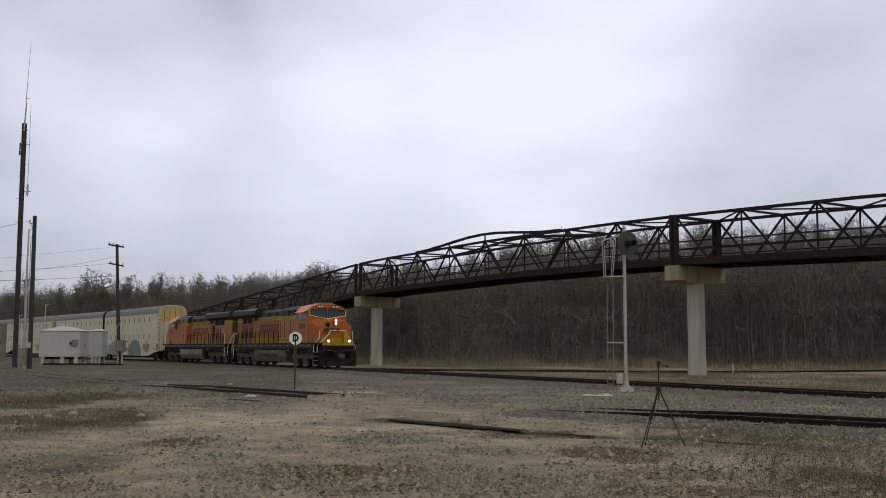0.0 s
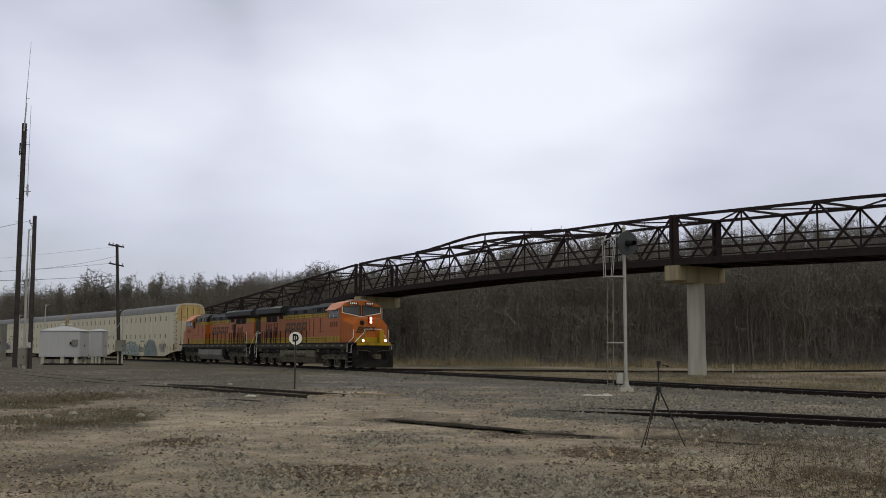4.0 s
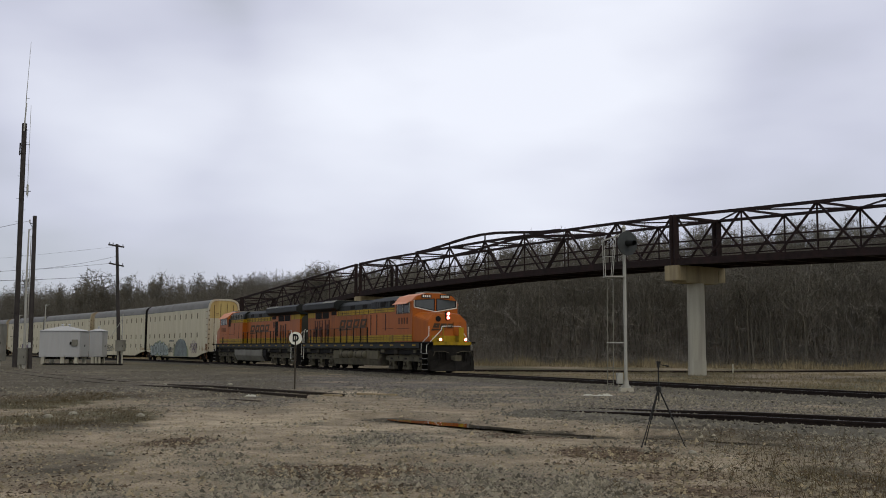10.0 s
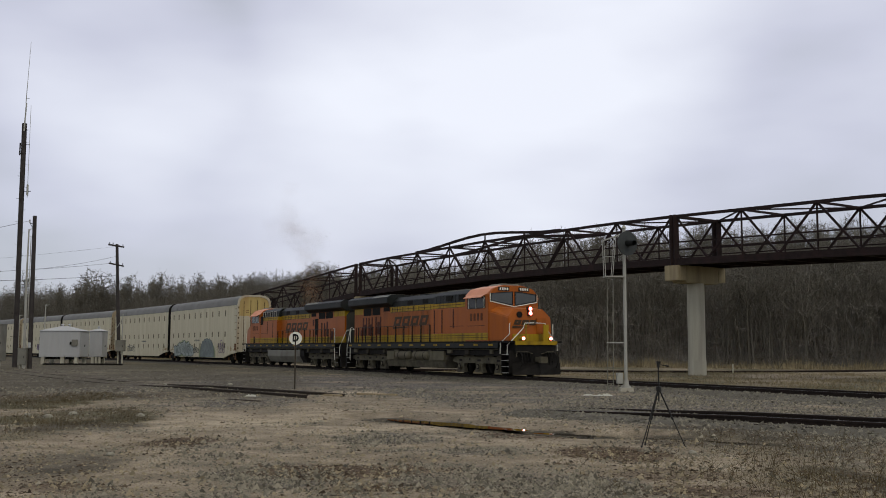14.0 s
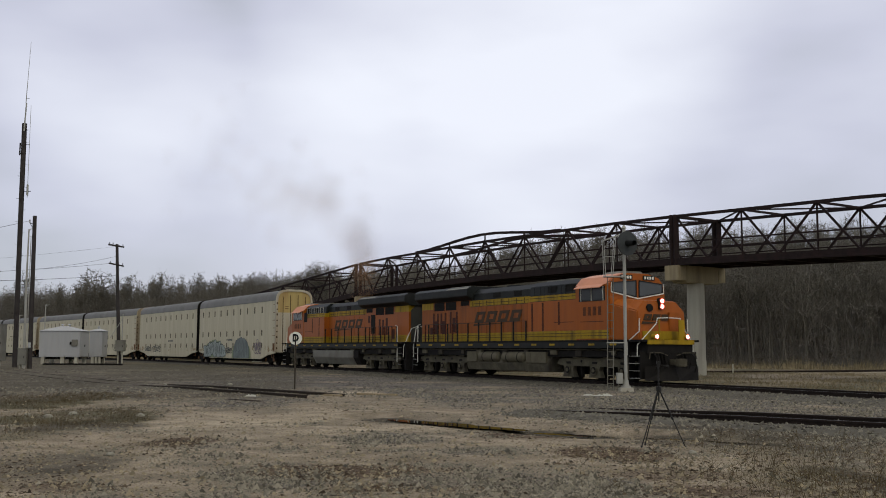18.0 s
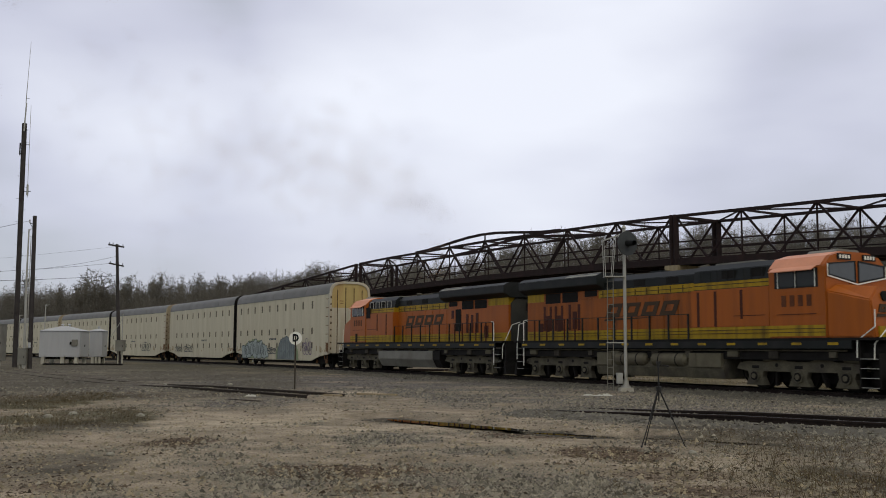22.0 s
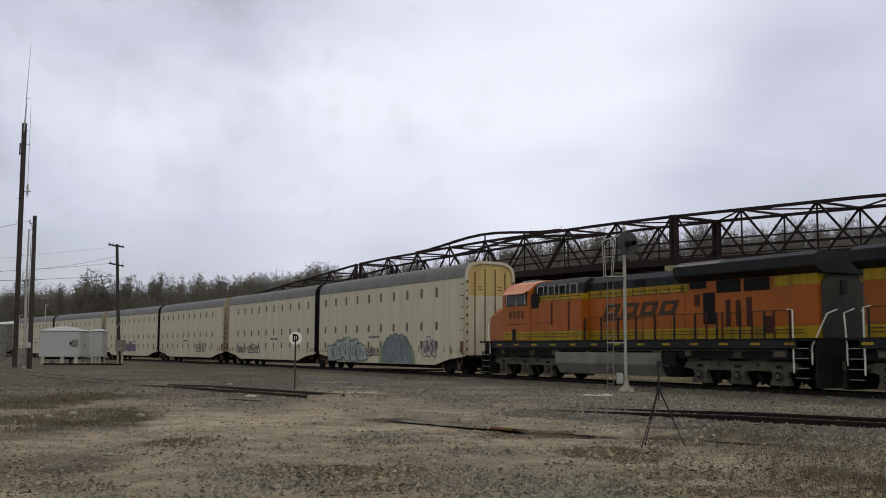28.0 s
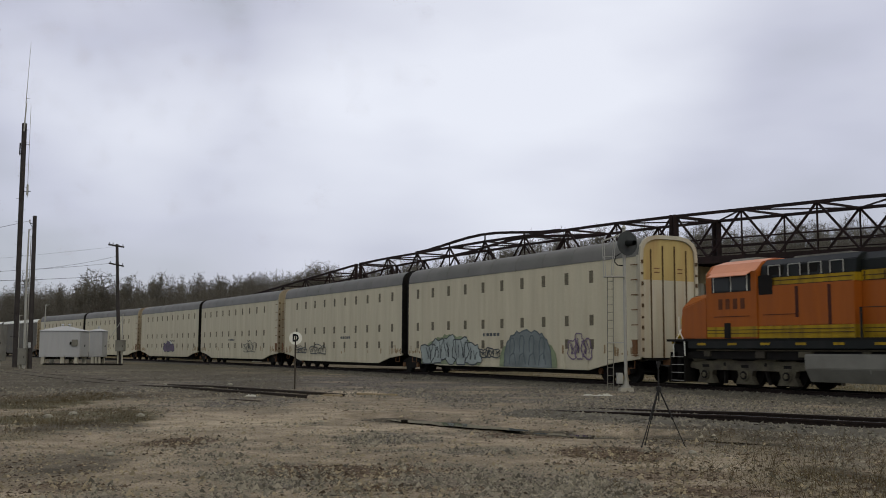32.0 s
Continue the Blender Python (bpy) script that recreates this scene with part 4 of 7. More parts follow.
def emblem(parent, x0, x1, z0, z1, y, thick, lean):
    """Plain slanted hollow blocks."""
    w = (x1 - x0) / 4
    lo, hi = min(y, y + thick), max(y, y + thick)
    for k in range(4):
        a, b = x0 + k * w, x0 + (k + 0.80) * w
        e, h = (b - a) * 0.27, (z1 - z0) * 0.27
        at = lambda x, z: (x + lean * (z - z0) / (z1 - z0), z)
        so = Solid()
        so.prism_y([at(a, z0), at(a + e, z0), at(a + e, z1), at(a, z1)], lo, hi)
        so.prism_y([at(b - e, z0), at(b, z0), at(b, z1), at(b - e, z1)], lo, hi)
        so.prism_y([at(a + e, z0), at(b - e, z0), at(b - e, z0 + h), at(a + e, z0 + h)], lo, hi)
        so.prism_y([at(a + e, z1 - h), at(b - e, z1 - h), at(b - e, z1), at(a + e, z1)], lo, hi)
        part("emblem_block", so, DARK_LOGO, parent)


def railing(parent, x0, x1, y, count, z0=1.78, z1=2.75, material=BLACK_PAINT):
    """Walkway handrail: each stanchion a part, and the top rail."""
    for k in range(count):
        x = x0 + (x1 - x0) * k / (count - 1)
        part("stanchion", Solid().tube((x, y, z0), (x, y, z1), 0.041, n=6), material, parent)
    part("handrail", Solid().tube((x0, y, z1), (x1, y, z1), 0.014, n=6), material, parent)


def locomotive(lead):
    label = ("orange, yellow and black diesel locomotive with lit headlights leading the train" if lead
             else "orange, yellow and black diesel locomotive running backwards behind the leader")
    L = thing("locomotive", label, "locomotive", "locomotives of the train")
    paint = ORANGE_SOOTY if lead else ORANGE
    stretch = 1.0 if lead else 1.03
    X = lambda u: (11.15 - u) * stretch
    # underframe
    part("underframe", Solid().box(X(21.5), X(0.8), -1.2, 1.2, 1.22, 1.62).box(X(21.0), X(1.2), -1.36, 1.36, 1.05, 1.3), UNDER, L)
    part("walkway", Solid().box(X(21.6), X(0.75), -1.55, 1.55, 1.70, 1.79), UNDER, L, bevel=0.01)
    for s in (-1, 1):
        part("side_sill", Solid().box(X(20.9), X(1.9), min(s * 1.47, s * 1.552), max(s * 1.47, s * 1.552), 1.44, 1.70), BLACK_PAINT, L)
        for k in range(13):
            u = 2.4 + k * 1.5
            part("reflector", Solid().box(X(u + 0.42), X(u), min(s * 1.553, s * 1.56), max(s * 1.553, s * 1.56), 1.555, 1.64), YELLOW, L)
    # fuel tank
    tank = [(-1.46, 1.26), (-1.50, 1.22), (-1.50, 0.78), (-1.22, 0.32), (1.22, 0.32), (1.50, 0.78), (1.50, 1.22), (1.46, 1.26)]
    if lead:
        part("fuel_tank", Solid().prism_x([(-1.1, 1.22), (-1.45, 0.72), (-1.35, 0.32), (1.35, 0.32), (1.45, 0.72), (1.1, 1.22)], X(15.2), X(7.6)), TRUCK_DIRT, L, "dusty fuel tank", bevel=0.03)
        for s in (-1, 1):
            part("equipment_box", Solid().box(X(9.4), X(7.7), min(s * 1.15, s * 1.5), max(s * 1.15, s * 1.5), 0.74, 1.26).box(X(9.0), X(8.98), min(s * 1.15, s * 1.51), max(s * 1.15, s * 1.51), 0.76, 1.25), TANK_TAN, L, bevel=0.015)
            part("equipment_box", Solid().box(X(15.1), X(14.1), min(s * 1.15, s * 1.48), max(s * 1.15, s * 1.48), 0.74, 1.26), TANK_TAN, L, bevel=0.015)
            for a, b in ((9.55, 11.6), (11.9, 13.9)):
                so = Solid().tube((X(b - 0.12), s * 1.32, 1.0), (X(a + 0.12), s * 1.32, 1.0), 0.27, n=16)
                so.tube((X(b - 0.12), s * 1.32, 1.0), (X(b), s * 1.32, 1.0), 0.27, 0.15, n=16).tube((X(a + 0.12), s * 1.32, 1.0), (X(a), s * 1.32, 1.0), 0.27, 0.15, n=16)
                part("air_reservoir", so, TANK_TAN, L, "tan cylindrical air reservoir", smooth=True)
                part("strap", Solid().tube((X(a + 0.5), s * 1.32, 1.0), (X(a + 0.56), s * 1.32, 1.0), 0.277, n=16).tube((X(b - 0.5), s * 1.32, 1.0), (X(b - 0.56), s * 1.32, 1.0), 0.277, n=16), UNDER, L)
    else:
        part("fuel_tank", Solid().prism_x(tank, X(14.2), X(7.2)), TANK_GREY, L, "grey plain-sided fuel tank", bevel=0.02)
        part("equipment_box", Solid().prism_x([(a * 0.97, b) for a, b in tank], X(15.0), X(14.22)), UNDER, L)
        for s in (-1, 1):
            part("tank_seam", Solid().box(X(9.7), X(9.66), min(s * 1.47, s * 1.49), max(s * 1.47, s * 1.49), 0.64, 1.04), TANK_GREY, L)
    loco_truck(L, X(4.35), False)
    loco_truck(L, X(18.2 if lead else 17.95), True)
    # hood in its bands
    H, W = 1.12, 1.5
    u_end = 21.0 if lead else 21.5
    part("hood_base", Solid().box(X(u_end), X(9.2), -H, H, 1.79, 2.22), YELLOW, L, "yellow lower hood stripe", bevel=0.01)
    part("hood", Solid().box(X(u_end), X(9.2), -H, H, 2.222, 3.62), paint, L, bevel=0.01)
    part("hood_stripe", Solid().box(X(15.4), X(9.2), -H - 0.003, H + 0.003, 3.622, 3.96), YELLOW, L, "yellow upper hood stripe", bevel=0.01)
    part("hood_roof", Solid().prism_x([(-H, 3.962), (H, 3.962), (H, 4.30), (0.8, 4.56), (-0.8, 4.56), (-H, 4.30)], X(15.4), X(5.5)), BLACK_PAINT, L, "black hood roof", bevel=0.02)
    part("radiator_hood", Solid().box(X(19.6), X(15.4), -H, H, 3.622, 4.0), paint, L, bevel=0.01)
    part("radiator_stripe", Solid().box(X(u_end), X(19.6), -H, H, 3.622, 4.0), YELLOW, L, "yellow stripe under the radiator", bevel=0.01)
    part("cabinet_base", Solid().box(X(9.2), X(5.3), -W, W, 1.79, 2.22), YELLOW, L, bevel=0.01)
    part("cabinet", Solid().box(X(9.2), X(5.3), -W, W, 2.222, 3.62), ORANGE, L, bevel=0.015)
    part("cabinet_stripe", Solid().box(X(9.2), X(5.3), -W + 0.06, W - 0.06, 3.622, 3.90), YELLOW, L, bevel=0.01)
    part("cabinet_top", Solid().prism_x([(-W + 0.12, 3.902), (W - 0.12, 3.902), (W - 0.2, 4.36), (1.0, 4.58), (-1.0, 4.58), (-W + 0.2, 4.36)], X(9.2), X(5.3)), BLACK_PAINT, L, bevel=0.02)
    for s in (-1, 1):
        # shade in the door gaps, painted as dark red strips
        for u in ((6.55, 7.85, 8.75) if lead else (6.9, 8.2)):
            part("door_gap", Solid().box(X(u + 0.13), X(u), min(s * 1.495, s * 1.508), max(s * 1.495, s * 1.508), 2.24 if u > 7 else 2.5, 3.55), DARK_RED, L)
        for k in range(7):
            u = 9.5 + k * 0.83
            part("engine_door", Solid().box(X(u + 0.76), X(u), min(s * H, s * (H + 0.018)), max(s * H, s * (H + 0.018)), 1.86, 3.56), paint, L, bevel=0.008)
            part("door_stripe", Solid().box(X(u + 0.76), X(u), min(s * (H + 0.01), s * (H + 0.021)), max(s * (H + 0.01), s * (H + 0.021)), 1.865, 2.22), YELLOW, L)
        for u, a, b in ((5.6, 4.0, 4.32), (7.0, 4.0, 4.3), (10.3, 4.02, 4.28), (12.3, 4.02, 4.28)):
            yy = (W - 0.15) if u < 9 else H
            part("intake_grille", Solid().box(X(u + 0.7), X(u), min(s * (yy - 0.1), s * (yy + 0.012)), max(s * (yy - 0.1), s * (yy + 0.012)), a, b), UNDER, L)
        # dark openings and doors of the radiator end
        doors = ((19.45, 0.17, 2.25, 3.40), (18.95, 0.17, 2.25, 3.38), (18.55, 0.17, 2.25, 3.38), (18.05, 0.17, 2.25, 3.40), (17.45, 0.18, 2.25, 3.42), (16.75, 0.18, 2.25, 3.42), (16.98, 0.34, 2.3, 3.1), (19.12, 0.30, 2.2, 2.95),
                 (18.22, 0.30, 2.2, 2.95), (19.65, 0.3, 2.2, 2.6), (15.5, 0.9, 3.72, 3.98), (16.9, 1.2, 3.52, 3.98), (18.25, 1.2, 3.52, 3.98))
        for u, w, a, b in doors if lead else ((15.75, 0.28, 3.05, 3.5), (16.2, 0.62, 2.35, 3.55), (17.35, 0.24, 2.25, 3.25), (17.85, 0.24, 2.25, 3.2), (18.35, 0.26, 2.25, 3.3), (19.2, 0.4, 2.0, 2.6), (15.5, 0.9, 3.72, 3.98),
                           (16.9, 1.2, 3.52, 3.98), (18.25, 1.2, 3.52, 3.98)):
            part("louvre", Solid().box(X(u + w), X(u), min(s * H, s * (H + 0.014)), max(s * H, s * (H + 0.014)), a, b), DARK_RED if b < 3.6 and w < 0.5 else UNDER, L, bevel=0.004)
        emblem(L, X(14.9) if s < 0 else X(10.25), X(10.25) if s < 0 else X(14.9), 2.78, 3.34, s * (H + 0.02), s * 0.012, 0.28 if s < 0 else -0.28)
        xs = (X(15.0), X(11.6)) if s < 0 else (X(10.2), X(13.6))
        sg = 1 if s < 0 else -1
        part("emblem_stroke", Solid().prism_y([(xs[0], 2.60), (xs[0] + sg * 0.1, 2.72), (xs[1], 2.70)], min(s * (H + 0.02), s * (H + 0.032)), max(s * (H + 0.02), s * (H + 0.032))), DARK_LOGO, L)
        railing(L, X(20.6), X(9.4), s * 1.48, 11)
        for u in (16.7, 17.5, 18.9, 19.9):
            part("stanchion", Solid().tube((X(u), s * 1.46, 1.78), (X(u), s * 1.46, 2.75), 0.036, n=6), DARK_RED, L)
        for z in (1.98, 2.10):
            part("pinstripe", Solid().box(X(9.18), X(2.9), min(s * 1.53, s * 1.539), max(s * 1.53, s * 1.539), z - 0.012, z + 0.012), DARK_LOGO, L)
            part("pinstripe", Solid().box(X(20.9), X(9.25), min(s * (H + 0.01), s * (H + 0.024)), max(s * (H + 0.01), s * (H + 0.024)), z - 0.012, z + 0.012), DARK_LOGO, L)
        for z in (3.635, 3.79):
            part("pinstripe", Solid().box(X(15.3), X(9.25), min(s * H, s * (H + 0.008)), max(s * H, s * (H + 0.008)), z - 0.014, z + 0.014), DARK_LOGO, L)
            part("pinstripe", Solid().box(X(9.1), X(5.35), min(s * (W - 0.08), s * (W - 0.052)), max(s * (W - 0.08), s * (W - 0.052)), z - 0.014, z + 0.014), DARK_LOGO, L)
        for k in range(9):
            u = 9.3 + k * 0.72
            part("hood_latch", Solid().box(X(u + 0.04), X(u), min(s * H, s * (H + 0.02)), max(s * H, s * (H + 0.02)), 3.66, 3.92), DARK_LOGO, L)
        for k in range(4):
            u = 5.7 + k * 0.85
            part("roof_grab", Solid().path([(X(u), s * 1.40, 3.93), (X(u), s * 1.40, 4.33), (X(u + 0.5), s * 1.40, 4.33), (X(u + 0.5), s * 1.40, 3.93)], 0.014 if lead else 0.022, 5), BLACK_PAINT if lead else SILVER, L)
    # flared radiator wings
    wing = [(-H, 3.98), (-1.53, 4.22), (-1.53, 4.58), (-1.25, 4.74), (1.25, 4.74), (1.53, 4.58), (1.53, 4.22), (H, 3.98)]
    part("radiator_wing", Solid().prism_x(wing, X(u_end + 0.2), X(15.0)), BLACK_PAINT, L, "black flared radiator housing", bevel=0.02)
    part("radiator_top", Solid().prism_x([(-1.5, 4.60), (-1.22, 4.755), (1.22, 4.755), (1.5, 4.60), (1.2, 4.58), (-1.2, 4.58)], X(17.4), X(15.1)), TANK_GREY, L, "pale radiator shutter")
    part("exhaust_stack", Solid().box(X(12.9), X(12.1), -0.35, 0.35, 4.5, 4.68), BLACK_PAINT, L, bevel=0.02)
    part("blower_cover", Solid().box(X(8.6), X(6.3), -0.8, 0.8, 4.55, 4.66), TANK_GREY, L, bevel=0.03)
    part("horn", Solid().tube((X(10.3), 0.2, 4.55), (X(10.3), 0.2, 4.7), 0.03).tube((X(10.5), 0.2, 4.7), (X(10.0), 0.2, 4.7), 0.05, 0.1), TRUCK_DIRT, L)
    # cab
    cab_prof = [(-1.53, 1.79), (1.53, 1.79), (1.53, 4.18), (1.2, 4.52), (0.6, 4.68), (-0.6, 4.68), (-1.2, 4.52), (-1.53, 4.18)]
    cab = part("cab", Solid().prism_x(cab_prof, X(5.3), X(2.85)), ORANGE, L, bevel=0.03)
    part("cab_roof", Solid().prism_x([(-1.55, 4.19), (-1.21, 4.535), (-0.6, 4.70), (0.6, 4.70), (1.21, 4.535), (1.55, 4.19), (1.2, 4.50), (0.6, 4.66), (-0.6, 4.66), (-1.2, 4.50)], X(5.25), X(3.05)), ORANGE_FADED, L, "sun-faded orange cab roof")
    part("roof_unit", Solid().prism_x([(-0.62, 4.68), (0.62, 4.68), (0.5, 4.80), (-0.5, 4.80)], X(4.4), X(3.15)), TANK_GREY, cab, "pale grey roof unit", bevel=0.03)
    # nose, narrower to the front
    so = Solid()
    b = [(X(2.86), 1.50, 1.79), (X(2.86), 1.50, 3.34), (X(2.86), 1.05, 3.56), (X(2.86), -1.05, 3.56), (X(2.86), -1.50, 3.34), (X(2.86), -1.50, 1.79)]
    f = [(X(1.22), 1.28, 1.79), (X(1.34), 1.28, 2.98), (X(1.42), 0.85, 3.42), (X(1.42), -0.85, 3.42), (X(1.34), -1.28, 2.98), (X(1.22), -1.28, 1.79)]
    so.add(b + f, [(i, (i + 1) % 6, 6 + (i + 1) % 6, 6 + i) for i in range(6)] + [(0, 1, 2, 3, 4, 5), (11, 10, 9, 8, 7, 6)])
    nose = part("nose", so, ORANGE, L, bevel=0.04)
    part("nose_base", Solid().box(X(1.26), X(1.18), -1.1, 1.1, 1.80, 2.15), YELLOW, nose, "yellow stripe across the nose", bevel=0.01)
    part("nose_door", Solid().box(X(1.36), X(1.235), 0.35, 0.95, 2.17, 2.95), ORANGE, nose, bevel=0.02)
    so = Solid()
    for k in range(4):
        y = -1.0 + k * 0.46
        for e, g, z0, z1 in ((0.0, 0.14, 2.60, 2.86), (0.24, 0.38, 2.60, 2.86), (0.141, 0.239, 2.60, 2.71), (0.141, 0.239, 2.76, 2.86)):
            s0, s1 = (z0 - 2.6) * 0.45, (z1 - 2.6) * 0.45
            f0, f1 = X(1.262 + (z0 - 2.6) * 0.095), X(1.262 + (z1 - 2.6) * 0.095)
            so.add([(X(1.36), y + e + s0, z0), (X(1.36), y + g + s0, z0), (X(1.36), y + g + s1, z1), (X(1.36), y + e + s1, z1), (f0, y + e + s0, z0), (f0, y + g + s0, z0), (f1, y + g + s1, z1), (f1, y + e + s1, z1)],
                   [(4, 5, 6, 7), (0, 1, 5, 4), (1, 2, 6, 5), (2, 3, 7, 6), (3, 0, 4, 7)])
    so.add([(X(1.36), -1.12, 2.44), (X(1.36), -0.1, 2.50), (X(1.36), -1.05, 2.55), (X(1.245), -1.12, 2.44), (X(1.25), -0.1, 2.50), (X(1.255), -1.05, 2.55)], [(3, 4, 5), (0, 1, 4, 3), (1, 2, 5, 4), (2, 0, 3, 5)])
    part("nose_emblem", so, DARK_LOGO, nose, "dark slanted emblem shapes")
    for s in (-1, 1):
        part("cab_stripe", Solid().box(X(5.28), X(2.9), min(s * 1.52, s * 1.536), max(s * 1.52, s * 1.536), 1.85, 2.22), YELLOW, cab)
        # windshield halves above the nose
        y0, y1 = (0.08, 1.38) if s > 0 else (-1.38, -0.08)
        tri = [(y0, 3.66 if s > 0 else 3.88), (y1, 3.88 if s > 0 else 3.66), (y1, 4.24 if s > 0 else 4.36), (y0, 4.36 if s > 0 else 4.24)]
        part("windshield", Solid().prism_x(tri, X(2.85), X(2.835)), GLASS_DARK, cab, "dark slightly blue windshield pane")
        fr = Solid()
        for (a, c), (d, e) in zip(tri, tri[1:] + tri[:1]):
            fr.bar((X(2.83), a, c), (X(2.83), d, e), 0.045, 0.045)
        part("windshield_frame", fr, BLACK_PAINT, cab)
        fr = Solid().bar((X(2.82), s * 1.44, 3.84), (X(2.82), s * 1.44, 4.25), 0.03, 0.04).bar((X(2.82), s * 1.44, 3.84), (X(2.82), 0, 3.585), 0.03, 0.045)
        part("windshield_trim", fr, WHITE_PAINT, cab, "white trim line under the windshield")
        # number boards (plain bars)
        yb = s * 0.62
        nb = part("number_board", Solid().box(X(2.85), X(2.80), yb - 0.33, yb + 0.33, 4.40, 4.60), BLACK_PAINT, cab, bevel=0.01)
        for k in range(4):
            part("bar_mark", Solid().box(X(2.80), X(2.795), yb - 0.26 + k * 0.14, yb - 0.17 + k * 0.14, 4.44, 4.56), WHITE_PAINT, nb)
        # side windows with awning
        part("side_window", Solid().box(X(5.02), X(3.15), min(s * 1.52, s * 1.538), max(s * 1.52, s * 1.538), 3.48, 4.12), BLACK_PAINT, cab, bevel=0.006)
        part("side_pane", Solid().box(X(4.85), X(4.15), min(s * 1.53, s * 1.543), max(s * 1.53, s * 1.543), 3.54, 4.06), GLASS_SIDE, cab)
        part("side_pane", Solid().box(X(4.0), X(3.28), min(s * 1.53, s * 1.543), max(s * 1.53, s * 1.543), 3.54, 4.06), GLASS_SIDE, cab)
        for a in (4.86, 4.10, 3.27):
            part("window_frame", Solid().box(X(a + 0.016), X(a - 0.016), min(s * 1.53, s * 1.556), max(s * 1.53, s * 1.556), 3.5, 4.1), WHITE_PAINT, cab, "pale aluminium window frame")
        part("awning", Solid().add([(X(5.05), s * 1.54, 4.20), (X(3.2), s * 1.54, 4.20), (X(3.2), s * 1.80, 4.06), (X(5.05), s * 1.80, 4.06), (X(5.05), s * 1.54, 4.17), (X(3.2), s * 1.54, 4.17), (X(3.2), s * 1.80, 4.03), (X(5.05), s * 1.80, 4.03)],
                                   [(0, 1, 2, 3), (7, 6, 5, 4), (0, 4, 5, 1), (1, 5, 6, 2), (2, 6, 7, 3), (3, 7, 4, 0)]), ORANGE_FADED, cab, "faded sun shade")
        for k in range(4):
            x = X(4.75) + k * 0.36
            part("bar_mark", Solid().box(x + 0.03, x + 0.23, min(s * 1.53, s * 1.541), max(s * 1.53, s * 1.541), 2.86, 3.24), NUMBER_PAINT, cab)
        part("cab_seam", Solid().box(X(4.95), X(3.25), min(s * 1.53, s * 1.540), max(s * 1.53, s * 1.540), 2.58, 2.605), DARK_RED, cab)
        part("cabinet_seam", Solid().box(X(7.0), X(5.5), min(s * W, s * (W + 0.008)), max(s * W, s * (W + 0.008)), 2.60, 2.625), DARK_RED, L)
        # flat black plates paint the shade of two recesses
        if not lead:
            part("rear_recess_shade", Solid().box(X(5.95), X(5.34), min(s * W, s * (W + 0.008)), max(s * W, s * (W + 0.008)), 3.32, 4.0), UNDER, L, "dark plate for the shade of the recess behind the cab")
        if not lead:
            part("step_recess_shade", Solid().box(X(4.05), X(3.75), min(s * 1.53, s * 1.546), max(s * 1.53, s * 1.546), 1.80, 2.36), UNDER, cab)
        # front steps, white grab irons
        st = Solid()
        for k in range(4):
            st.box(X(1.62), X(0.96), min(s * 1.05, s * 1.5), max(s * 1.05, s * 1.5), 0.19 + k * 0.30, 0.23 + k * 0.30)
        part("steps", st, UNDER, L)
        for k in range(4):
            part("step_edge", Solid().box(X(1.62), X(0.96), min(s * 1.5, s * 1.508), max(s * 1.5, s * 1.508), 0.205 + k * 0.30, 0.225 + k * 0.30), SILVER, L, "pale step edge")
        part("step_back", Solid().box(X(1.63), X(0.95), min(s * 0.98, s * 1.04), max(s * 0.98, s * 1.04), 0.2, 1.7), UNDER, L)
        part("step_panel", Solid().box(X(1.67), X(1.63), min(s * 0.95, s * 1.5), max(s * 0.95, s * 1.5), 0.18, 1.7).box(X(0.95), X(0.91), min(s * 0.95, s * 1.5), max(s * 0.95, s * 1.5), 0.18, 1.3), UNDER, L)
        part("grab_iron", Solid().path([(X(1.19), s * 1.30, 2.67), (X(1.19), s * 1.31, 2.14), (X(1.70), s * 1.53, 1.69), (X(1.72), s * 1.53, 1.15)], 0.021), WHITE_PAINT, L, "white grab iron")
        part("grab_iron", Solid().path([(X(0.86), s * 0.05, 2.70), (X(0.86), s * 0.62, 2.68), (X(0.87), s * 0.68, 2.45), (X(1.08), s * 1.50, 1.58), (X(1.10), s * 1.51, 1.10)], 0.021), WHITE_PAINT, L, "white grab iron")
        part("hose", Solid().path([(X(0.7), s * 1.0, 1.3), (X(0.45), s * 1.02, 1.05), (X(0.42), s * 1.05, 0.7), (X(0.55), s * 1.08, 0.45)], 0.03), UNDER, L)
        # ditch light
        d = part("ditch_light", Solid().tube((X(0.95), s * 0.82, 1.92), (X(0.66), s * 0.82, 1.92), 0.10, n=14), YELLOW, L, smooth=True)
        # glowing disc added behind the lens for its red bloom
        if lead:
            part("lamp_halo", Solid().tube((X(0.662), s * 0.82, 1.92), (X(0.652), s * 0.82, 1.92), 0.098, n=16), LAMP_HALO, d, "red halo of the lit lamp, modelled as a glowing disc")
        part("lens", Solid().tube((X(0.665), s * 0.82, 1.92), (X(0.645), s * 0.82, 1.92), 0.07, n=14), LAMP if lead else GLASS_DARK, d, "lit white lamp" if lead else "")
        # rear steps and rails
        st = Solid()
        for k in range(4):
            st.box(X(21.35), X(20.8), min(s * 1.05, s * 1.5), max(s * 1.05, s * 1.5), 0.42 + k * 0.33, 0.46 + k * 0.33)
        part("steps", st, UNDER, L)
        for k in range(4):
            part("step_edge", Solid().box(X(21.35), X(20.8), min(s * 1.5, s * 1.512), max(s * 1.5, s * 1.512), 0.442 + k * 0.33, 0.46 + k * 0.33), SILVER, L, "pale step edge")
